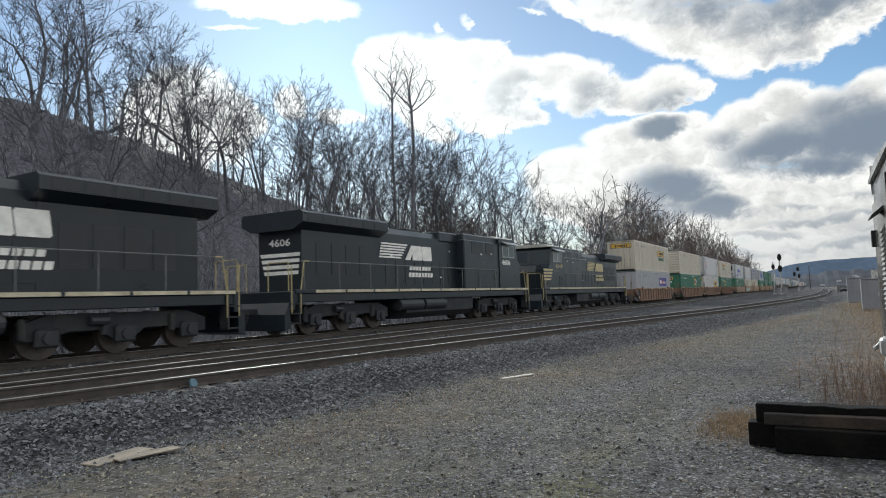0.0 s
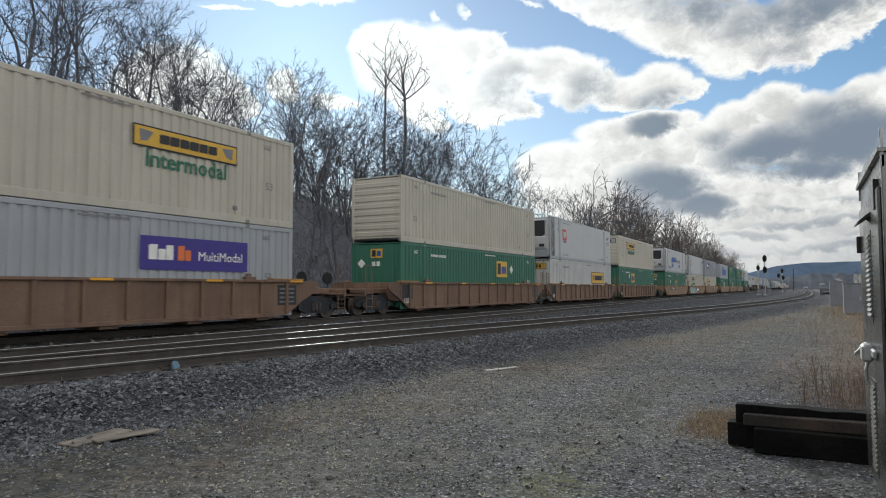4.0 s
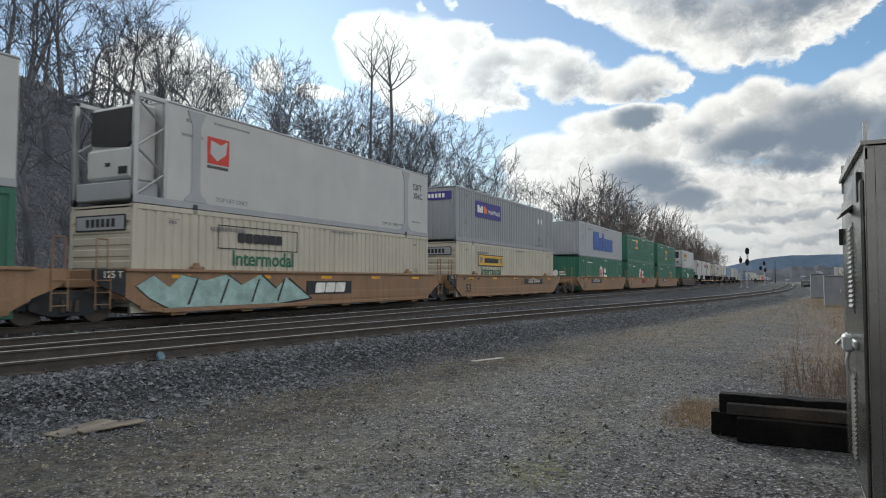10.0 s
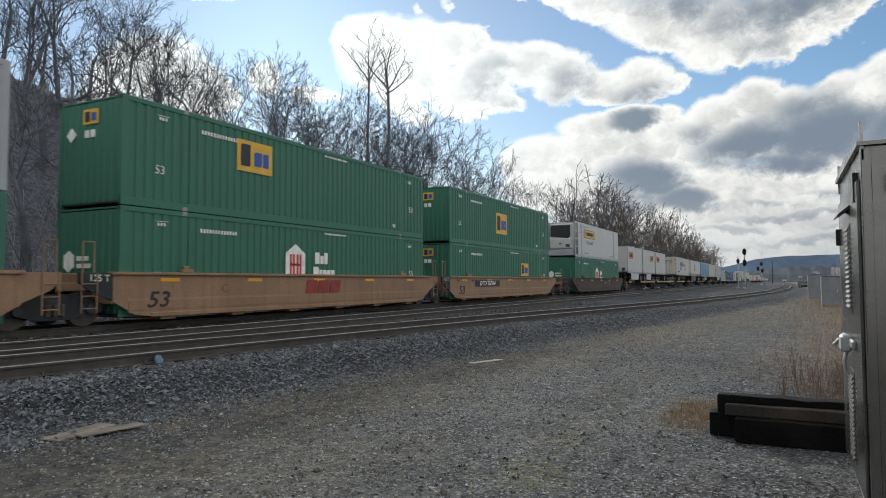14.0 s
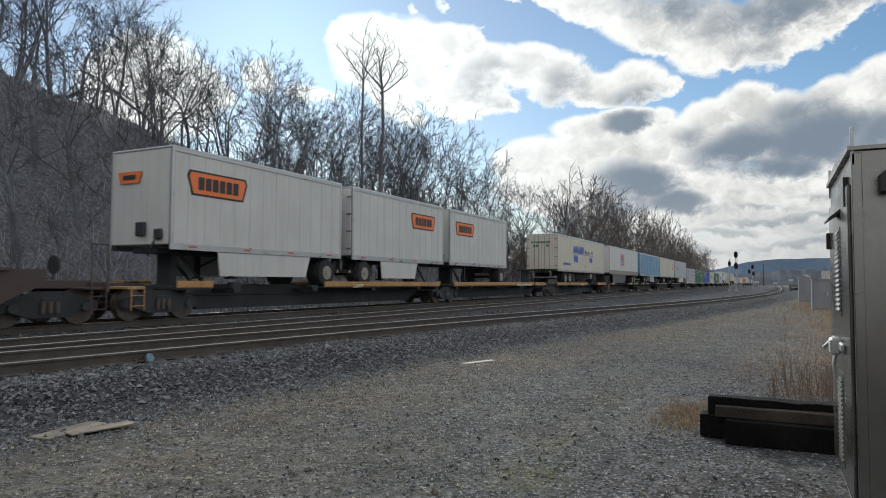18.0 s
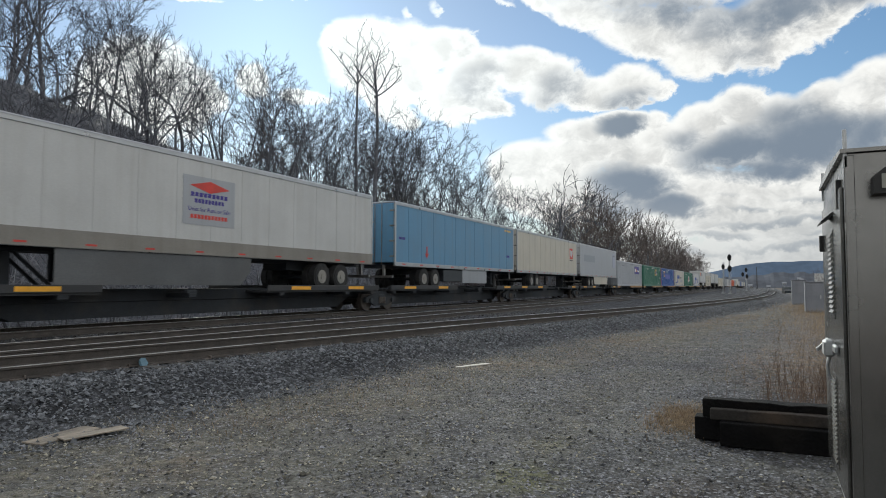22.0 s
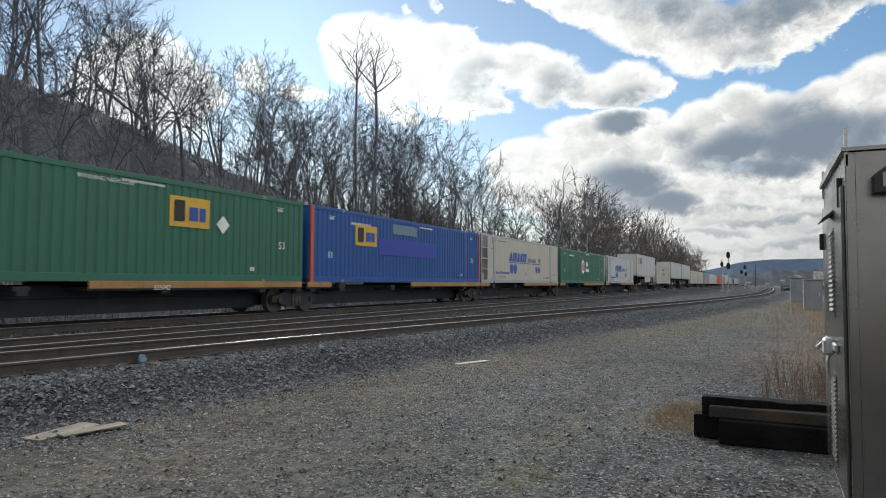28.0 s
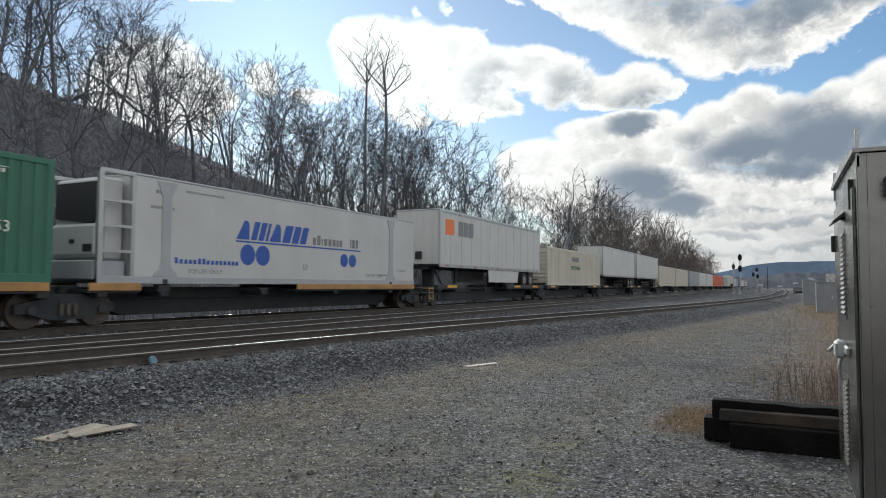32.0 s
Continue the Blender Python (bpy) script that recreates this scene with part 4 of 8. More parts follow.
def end_sign(c, kind, half=8.07):
    """Signs on the end wall that faces -x."""
    x = -half - 0.004

    def plate(y0, y1, z0, z1, m, out=0.0, name="end_panel"):
        part(name, Shape().box(x - 0.010 - out, x + 0.02, y0, y1, z0, z1), m, c)
    if kind == "gold":
        plate(-0.35, 0.25, 2.22, 2.62, INKGOLD)
        plate(-0.02, 0.18, 2.28, 2.56, INK, 0.006, "end_mark")
        plate(-0.28, -0.08, 2.30, 2.52, INKBLUE, 0.006, "end_mark")
        part("placard", Shape().prism([(0.55, 1.98), (0.75, 1.78), (0.95, 1.98), (0.75, 2.18)], "x", x - 0.010, x + 0.02), INKWHITE, c)
        plate(-0.22, -0.06, 1.86, 2.06, INKWHITE, 0, "end_mark")
        plate(0.02, 0.18, 1.86, 2.06, INKWHITE, 0, "end_mark")
    elif kind == "emblem":
        part("emblem", Shape().prism([(0.75, 1.75), (0.95, 1.62), (0.95, 1.30), (0.75, 1.17), (0.55, 1.30), (0.55, 1.62)], "x", x - 0.010, x + 0.02), INKWHITE, c)
        plate(-0.05, 0.42, 1.48, 1.60, INKWHITE, 0, "end_mark")
        plate(-0.15, 0.40, 1.28, 1.40, INKWHITE, 0, "end_mark")
    else:
        ground = {"plate": SILVER, "yellow": INKGOLD, "purple": INKPURPLE}[kind]
        plate(-1.02, 1.02, 2.18, 2.62, INK if kind != "purple" else INKPURPLE)
        plate(-0.98, 0.98, 2.22, 2.58, ground, 0.005)
        for i in range(6):
            plate(-0.62 + i * 0.21, -0.48 + i * 0.21, 2.29, 2.51, INK if kind != "purple" else INKWHITE, 0.010, "end_mark")


# ---- painted signs; trade names are plain shapes in their colours ----
def panel(c, x, z, w, h, material, name="sign_panel", label="", y=None):
    y = -HALF_W - 0.002 if y is None else y
    return part(name, Shape().box(x - w / 2, x + w / 2, y - 0.010, y, z - h / 2, z + h / 2), material, c, label)


def wordmark(c, x, z, widths, height, material, tall=(), slant=0.0, gap=0.14, y=None, name="wordmark", peaks=()):
    """A trade name as a row of plain blocks of its size and colour, the large ones each a part; peaks are three-cornered."""
    y = -HALF_W - 0.006 if y is None else y
    total = sum(widths) + gap * height * (len(widths) - 1)
    cx = x - total / 2
    small = Shape()
    for i, w in enumerate(widths):
        h = height if (not tall or i in tall) else height * 0.72
        k = slant * h
        s = small if height < 0.3 else Shape()
        if i in peaks:
            s.prism([(cx, z), (cx + w, z), (cx + w, z + h * 0.8), (cx + w * 0.86, z + h), (cx + w * 0.62, z + h)], "y", y - 0.012, y)
        else:
            c1 = min(0.12 * w, 0.06)
            s.prism([(cx, z), (cx + w - c1, z), (cx + w, z + c1), (cx + w + k, z + h), (cx + k + c1, z + h), (cx + k, z + h - c1)], "y", y - 0.012, y)
        if height >= 0.3:
            part("letter_block", s, material, c)
        cx += w + gap * height
    if small.v:
        part(name, small, material, c)["kind"] = "stuff"


def sign_gold(c, x, z, w=2.6, h=0.62, words=True, y=None):
    """Gold sign with a dark border and a row of dark blocks."""
    y = -HALF_W - 0.001 if y is None else y
    panel(c, x, z, w, h, INK, "sign_border", y=y)
    p = panel(c, x, z, w - 0.09, h - 0.09, INKGOLD, "sign_panel", "gold panel", y=y - 0.012)
    wordmark(c, x, z - h * 0.2, [w * 0.085] * 6, h * 0.42, INK, y=y - 0.024, gap=0.12)
    s = Shape()
    for sx in (-1, 1):
        s.prism([(x + sx * w * 0.33, z + h * 0.24), (x + sx * w * 0.45, z + h * 0.30), (x + sx * w * 0.44, z - h * 0.26), (x + sx * w * 0.38, z - h * 0.2)], "y", y - 0.030, y - 0.024)
    part("scroll", s, INKGREY, c)
    return p


def sign_outline(c, x, z, w=2.6, h=0.62):
    y = -HALF_W - 0.002
    s = Shape()
    for a, b, d, e in ((-w / 2, w / 2, h / 2 - 0.03, h / 2), (-w / 2, w / 2, -h / 2, -h / 2 + 0.03), (-w / 2, -w / 2 + 0.03, -h / 2, h / 2), (w / 2 - 0.03, w / 2, -h / 2, h / 2)):
        s.box(x + a, x + b, y - 0.008, y, z + d, z + e)
    part("sign_border", s, INK, c)
    wordmark(c, x, z - h * 0.2, [w * 0.085] * 6, h * 0.42, INK, gap=0.12)


def sign_emp(c, x, z, w=1.25, h=1.0):
    panel(c, x, z, w, h, INKGOLD, label="gold panel")
    wordmark(c, x - w * 0.27, z - h * 0.33, [w * 0.26], h * 0.7, INK, y=-HALF_W - 0.014)
    wordmark(c, x + w * 0.18, z - h * 0.28, [w * 0.22, w * 0.16], h * 0.46, INKBLUE, y=-HALF_W - 0.014)


def sign_hub(c, x, z, r=0.62):
    y = -HALF_W - 0.002
    hexa = [(x, z + r), (x + r * 0.72, z + r * 0.55), (x + r * 0.72, z - r * 0.55), (x, z - r), (x - r * 0.72, z - r * 0.55), (x - r * 0.72, z + r * 0.55)]
    part("emblem", Shape().prism(hexa, "y", y - 0.008, y), INKWHITE, c, "white six-sided emblem with red bars")
    s = Shape()
    for dx in (-0.36, -0.14, 0.14, 0.36):
        s.box(x + dx * r - 0.05, x + dx * r + 0.05, y - 0.016, y - 0.008, z - r * 0.5, z + r * 0.5)
    s.box(x - r * 0.4, x + r * 0.4, y - 0.016, y - 0.008, z - 0.04, z + 0.04)
    part("emblem_bar", s, INKRED, c)
    wordmark(c, x + 1.45, z + 0.05, [0.26, 0.2, 0.2], 0.42, INKWHITE, tall=(0, 2), gap=0.1)
    wordmark(c, x + 1.62, z - 0.45, [0.3, 0.16, 0.22, 0.2, 0.22], 0.40, INKWHITE, tall=(0,), gap=0.1)


def sign_fedex(c, x, z, w=3.3, h=0.95):
    panel(c, x, z, w, h, INKPURPLE, label="purple panel")
    y = -HALF_W - 0.014
    wordmark(c, x - w * 0.33, z - h * 0.2, [w * 0.07, w * 0.06, w * 0.06], h * 0.45, INKWHITE, tall=(0, 2), y=y, gap=0.06)
    wordmark(c, x - w * 0.13, z - h * 0.2, [w * 0.06, w * 0.05], h * 0.45, ORANGE, tall=(0,), y=y, gap=0.06)
    letters("wording", "MultiModal", h * 0.42, x + w * 0.22, z - h * 0.06, y, INKWHITE, c)


def sign_alliance(c, x, z, k=1.0, ink=None, y=None):
    """Blue slanted wordmark over a line, with two pairs of discs; z: the line."""
    ink = ink or INKBLUE
    y = -HALF_W + 0.018 if y is None else y
    wordmark(c, x - 1.72 * k, z + 0.07 * k, [0.56 * k, 0.26 * k, 0.26 * k, 0.12 * k, 0.56 * k, 0.42 * k, 0.36 * k, 0.34 * k], 0.60 * k, ink, slant=0.30, gap=0.13, y=y, peaks=(0, 4))
    wordmark(c, x + 1.32 * k, z + 0.09 * k, [0.17 * k, 0.18 * k, 0.06 * k, 0.18 * k, 0.18 * k, 0.17 * k, 0.10 * k, 0.17 * k], 0.36 * k, INKGREY, tall=(1,), gap=0.24, y=y)
    wordmark(c, x + 3.05 * k, z + 0.09 * k, [0.06 * k, 0.17 * k, 0.15 * k], 0.34 * k, INKGREY, gap=0.24, y=y)
    part("underline", Shape().box(x - 3.45 * k, x + 3.5 * k, y - 0.008, y, z - 0.03 * k, z + 0.02 * k), ink, c)
    for dx in (-2.92, -2.22, 2.38, 2.95):
        r = 0.335 * k if dx < 0 else 0.255 * k
        part("disc", Shape().disc(x + dx * k, z - 0.42 * k, y, r), ink, c, "round blue disc")


def sign_arrow(c, x, z, k=1.0, y=None):
    y = -HALF_W + 0.018 if y is None else y
    panel(c, x, z, 0.86 * k, 0.80 * k, INKRED, label="red square panel", y=y)
    part("emblem", Shape().prism([(x - 0.3 * k, z + 0.3 * k), (x + 0.1 * k, z + 0.2 * k), (x + 0.35 * k, z + 0.35 * k), (x + 0.3 * k, z - 0.05 * k), (x - 0.05 * k, z - 0.3 * k), (x - 0.32 * k, z - 0.1 * k)], "y", y - 0.016, y - 0.010), REEFER, c)
    s = Shape()
    rag(s, x, z - 0.50 * k, y, 0.85 * k, 0.09 * k, 9)
    part("marking", s, INK, c)["kind"] = "stuff"


# ---- running gear ----
def wheelset(parent, x, r=0.44, name="wheelset"):
    w = part(name, Shape().tube((0, -0.72, 0), (0, 0.72, 0), 0.08, 8), WHEEL, parent, at=(x, 0, r))
    for sy in (-1, 1):
        s = Shape().tube((0, sy * 0.70, 0), (0, sy * 0.84, 0), r, 20).tube((0, sy * 0.66, 0), (0, sy * 0.70, 0), r + 0.025, 20)
        s.tube((0, sy * 0.84, 0), (0, sy * 0.87, 0), r * 0.38, 12)
        part("wheel", s, WHEEL, w)
    WHEELS.append((w, r))
    return w


WHEELS = []


def bogie(c, x, paint=None):
    paint = paint or LOCOFRAME
    b = part("bogie", Shape().box(x - 0.22, x + 0.22, -1.08, 1.08, 0.42, 0.70, 0.03), paint, c)
    for sy in (-1, 1):
        y0, y1 = sorted((sy * 0.92, sy * 1.06))
        s = Shape().prism([(x - 1.25, 0.36), (x - 1.25, 0.58), (x - 0.80, 0.66), (x - 0.35, 0.82), (x + 0.35, 0.82), (x + 0.80, 0.66), (x + 1.25, 0.58), (x + 1.25, 0.36), (x + 0.95, 0.36), (x + 0.45, 0.20), (x - 0.45, 0.20), (x - 0.95, 0.36)], "y", y0, y1)
        part("side_frame", s, paint, b)
        for dx in (-0.12, 0.0, 0.12):
            part("spring", Shape().tube((x + dx * 1.5, sy * 1.09, 0.30), (x + dx * 1.5, sy * 1.09, 0.58), 0.06, 8), WHEEL, b)
        for dx in (-0.89, 0.89):
            part("axle_cap", Shape().tube((x + dx, sy * 1.04, 0.44), (x + dx, sy * 1.13, 0.44), 0.11, 10), DARKGREY, b)
    for dx in (-0.89, 0.89):
        wheelset(c, x + dx)
    return b


def coupler(c, x, sx, paint=None):
    s = Shape().box(*sorted((x - sx * 0.9, x + sx * 0.05)), -0.12, 0.12, 0.74, 0.96, 0.03).box(*sorted((x, x + sx * 0.28)), -0.17, 0.17, 0.70, 1.0, 0.05)
    part("coupler", s, paint or LOCOFRAME, c)
    part("air_hose", Shape().line([(x, -0.4, 0.75), (x + sx * 0.15, -0.4, 0.45), (x + sx * 0.32, -0.38, 0.35)], 0.025), TYRE, c)


# ---- well cars ----
def ladder(c, x, y, z0, z1, sx=0, rail=None):
    rail = rail or TAN
    s = Shape()
    for dx in (-0.2, 0.2):
        s.tube((x + dx, y, z0), (x + dx, y, z1), 0.018, 6)
    k = max(2, int((z1 - z0) / 0.3))
    for i in range(k):
        z = z0 + 0.12 + i * (z1 - z0 - 0.1) / k
        s.tube((x - 0.2, y, z), (x + 0.2, y, z), 0.014, 6)
    part("ladder", s, rail, c)


def well_car(label, paint, ribs=True, left="joint", right="joint", numbers=None, seed=0, at=-3.55):
    c = thing("well_car", label, "railway wagon", "well cars of the train")
    rnd = random.Random(seed)
    H = 1.34
    for sy in (-1, 1):
        y0, y1 = sorted((sy * 1.40, sy * 1.46))
        top, low = sorted((sy * 1.30, sy * 1.54))
        out = [(-8.35, 0.62), (-7.7, 0.26), (-7.2, 0.20), (7.2, 0.20), (7.7, 0.26), (8.35, 0.62), (8.35, H), (-8.35, H)]
        part("side_wall", Shape().prism(out, "y", y0, y1), paint, c)
        part("top_chord", Shape().box(-8.4, 8.4, top, low, H - 0.05, H + 0.03, 0.012), paint, c)
        part("bottom_sill", Shape().box(-7.2, 7.2, *sorted((sy * 1.34, sy * 1.50)), 0.18, 0.30, 0.015), paint, c)
        if ribs:
            for i in range(14):
                x = -7.6 + i * 15.2 / 13
                if i % 3 == 1:
                    part("reflector", Shape().box(x + 0.12, x + 0.72, *sorted((sy * 1.541, sy * 1.546)), H - 0.045, H + 0.02), AMBER, c)
                part("rib", Shape().prism([(x - 0.05, 0.30), (x + 0.05, 0.30), (x + 0.05, H - 0.05), (x - 0.05, H - 0.05)], "y", *sorted((sy * 1.46, sy * 1.53))), paint, c)
        else:
            part("flare", Shape().prism([(sy * 1.455, 0.30), (sy * 1.470, 0.40), (sy * 1.470, 0.62), (sy * 1.455, 0.72)], "x", -7.9, 7.9), paint, c)
            for k in range(5):
                x = -6.6 + k * 3.3
                part("reflector", Shape().box(x - 0.32, x + 0.32, *sorted((sy * 1.462, sy * 1.468)), H - 0.22, H - 0.12), AMBER, c)
        for sx in (-1, 1):
            if ribs:
                part("chord_plate", Shape().box(*sorted((sx * 6.9, sx * 8.38)), *sorted((sy * 1.28, sy * 1.55)), H + 0.03, H + 0.075, 0.01), YELLOW, c, "worn yellow walking plate")
        for x in (-6.0, 6.0):
            part("lock_bracket", Shape().box(x - 0.22, x + 0.22, *sorted((sy * 1.32, sy * 1.50)), H + 0.02, H + 0.12, 0.02).box(x - 0.1, x + 0.1, *sorted((sy * 1.34, sy * 1.42)), H + 0.1, H + 0.22, 0.02), paint, c)
    for i in range(6):
        x = -6.6 + i * 2.64
        part("cross_member", Shape().box(x - 0.25, x + 0.25, -1.40, 1.40, 0.10, 0.20), paint, c)
    for sx, kind in ((-1, left), (1, right)):
        x0, x1 = sorted((sx * 8.30, sx * (9.6 if kind == "joint" else 10.9)))
        part("bulkhead", Shape().box(*sorted((sx * 8.22, sx * 8.36)), -1.40, 1.40, 0.55, H, 0.02), paint, c)
        part("end_platform", Shape().box(x0, x1, -0.75, 0.75, 0.88, 1.10, 0.02), paint, c)
        for sy in (-1, 1):
            s = Shape().prism([(sx * 8.3, 0.62), (sx * 8.3, H), (sx * 9.25, H), (sx * 9.25, H - 0.25), (sx * 8.95, H - 0.45)], "y", *sorted((sy * 1.38, sy * 1.45)))
            dark_end = not ribs and sx < 0 and kind == "joint"
            part("end_side", s, LOCOFRAME if dark_end else paint, c)
            if dark_end and sy < 0:
                letters("load_mark", "125 T", 0.24, -8.72, 1.2, -1.451, INKWHITE, c)
        if kind == "joint":
            part("drawbar", Shape().box(*sorted((sx * 9.2, sx * 9.66)), -0.3, 0.3, 0.72, 1.0, 0.04), LOCOFRAME, c)
            part("handrail", Shape().line([(sx * 8.85, -1.42, H), (sx * 8.85, -1.42, H + 0.75), (sx * 9.15, -1.42, H + 0.75), (sx * 9.15, -1.42, H)], 0.02), paint, c)
            ladder(c, sx * 9.0, -1.48, 0.35, H)
        else:
            part("end_step", Shape().box(*sorted((sx * 10.3, sx * 10.9)), -1.40, 1.40, 0.86, 0.92, 0.01).box(*sorted((sx * 10.8, sx * 10.9)), -1.45, 1.45, 0.78, 1.06, 0.02), paint, c)
            ladder(c, sx * 10.6, -1.45, 0.25, 1.0, rail=paint)
            part("handrail", Shape().line([(sx * 10.4, -1.42, 0.9), (sx * 10.4, -1.42, H + 0.65), (sx * 10.85, -1.42, H + 0.65), (sx * 10.85, -1.42, 0.9)], 0.02), paint, c)
            part("brake_wheel", Shape().tube((sx * 10.7, 0.55, 1.5), (sx * 10.74, 0.55, 1.5), 0.25, 14).tube((sx * 10.72, 0.55, 0.9), (sx * 10.72, 0.55, 1.5), 0.03), DARKGREY, c)
            coupler(c, sx * 10.95, sx)
    if left != "none":
        bogie(c, -9.6)
    if right == "end":
        bogie(c, 9.6)
    y = -1.535 if ribs else -1.522
    yw = -1.462
    if numbers == "tank":
        part("data_panel", Shape().box(-8.2, -7.35, yw - 0.006, yw, 0.62, 1.24), INK, c, "black data panel")
        letters("load_mark", "125T", 0.30, -7.78, 0.55, yw - 0.006, INKWHITE, c)
        part("data_panel", Shape().box(7.2, 8.1, yw - 0.006, yw, 0.55, 1.2), INK, c)
        s = Shape()
        for i in range(4):
            rag(s, 7.65, 1.08 - i * 0.14, yw - 0.006, 0.7, 0.06, 8, seed=i)
        part("marking", s, INKGREY, c)["kind"] = "stuff"
    elif numbers:
        part("number_panel", Shape().box(at - 1.78, at + 1.78, yw - 0.006, yw, 0.80, 1.16), INK, c, "black panel with white lettering")
        letters("reporting_mark", numbers, 0.33, at, 0.98, yw - 0.006, INKWHITE, c, slant=0.25, stretch=1.12, weight=0.004)
        letters("length_mark", "53", 0.60, -7.0, 0.62, yw - 0.012, INK, c, slant=0.2, stretch=1.25, weight=0.008)
        s = Shape()
        for x in (-7.4, -6.6, -5.6, 0.1):
            rag(s, x, 1.14, yw, 0.3, 0.1, 3)
        part("marking", s, INK, c)["kind"] = "stuff"
    return c


# ---- spine cars and highway trailers ----
def spine_car(label, paint, strips, left="joint", right="joint", hitch=True, numbers=None):
    c = thing("spine_car", label, "railway wagon", "spine cars of the train")
    part("centre_sill", Shape().box(-8.9, 8.9, -0.36, 0.36, 0.62, 0.98, 0.02).prism([(-7.6, 0.64), (-6.6, 0.20), (6.6, 0.20), (7.6, 0.64)], "y", -0.32, 0.32), LOCOFRAME, c)
    for a, b in strips:
        part("deck_plate", Shape().box(a, b, -1.30, 1.30, 0.84, 0.92), BLACKCAR, c)
        for sy in (-1, 1):
            part("deck_edge", Shape().box(a, b, *sorted((sy * 1.30, sy * 1.36)), 0.89, 1.09, 0.012), paint, c)
            k = max(1, int((b - a) / 2.6))
            for i in range(k if paint == BLACKCAR else 0):
                x = a + (i + 0.5) * (b - a) / k
                part("reflector", Shape().box(x - 0.55, x + 0.55, *sorted((sy * 1.362, sy * 1.368)), 0.93, 1.05), AMBER, c)
    for x in (-7.9, -6.0, -2.0, 2.0, 6.0, 7.9):
        part("cross_arm", Shape().box(x - 0.14, x + 0.14, -1.30, 1.30, 0.72, 0.86, 0.02), LOCOFRAME, c)
        for sy in (-1, 1):
            part("pedestal", Shape().box(x - 0.2, x + 0.2, *sorted((sy * 1.05, sy * 1.29)), 0.84, 1.06 if abs(x) != 2 else 0.95, 0.02), LOCOFRAME, c)
    for sx, kind in ((-1, left), (1, right)):
        part("end_sill", Shape().box(*sorted((sx * 8.8, sx * (9.3 if kind == "joint" else 10.0))), -0.5, 0.5, 0.80, 1.02, 0.03), LOCOFRAME, c)
        if kind == "end":
            part("end_step", Shape().box(*sorted((sx * 9.5, sx * 10.0)), -1.35, 1.35, 0.86, 0.94, 0.01), paint, c)
            ladder(c, sx * 9.7, -1.36, 0.3, 0.95, rail=paint)
            coupler(c, sx * 10.05, sx)
    if left != "none":
        bogie(c, -8.65)
    if right == "end":
        bogie(c, 8.65)
    if numbers:
        letters("reporting_mark", numbers, 0.19, (strips[0][1] - 2.0 if len(numbers) > 10 else strips[0][0] + 2.2), 0.905, -1.362, INKWHITE, c, slant=0.2, stretch=1.0)
    return c


def hitch_stand(c, x, up=True):
    """The hitch that holds a trailer's king pin."""
    if up:
        s = Shape().box(x - 0.35, x + 0.35, -0.5, 0.5, 1.95, 2.03, 0.02).box(x - 0.13, x + 0.13, -0.3, 0.3, 0.95, 1.96, 0.02)
        s.line([(x + 0.2, -0.25, 1.9), (x + 1.25, -0.25, 0.98)], 0.05).line([(x + 0.2, 0.25, 1.9), (x + 1.25, 0.25, 0.98)], 0.05)
    else:
        s = Shape().box(x - 0.8, x + 0.8, -0.35, 0.35, 0.98, 1.12, 0.03)
    part("hitch", s, LOCOFRAME, c)


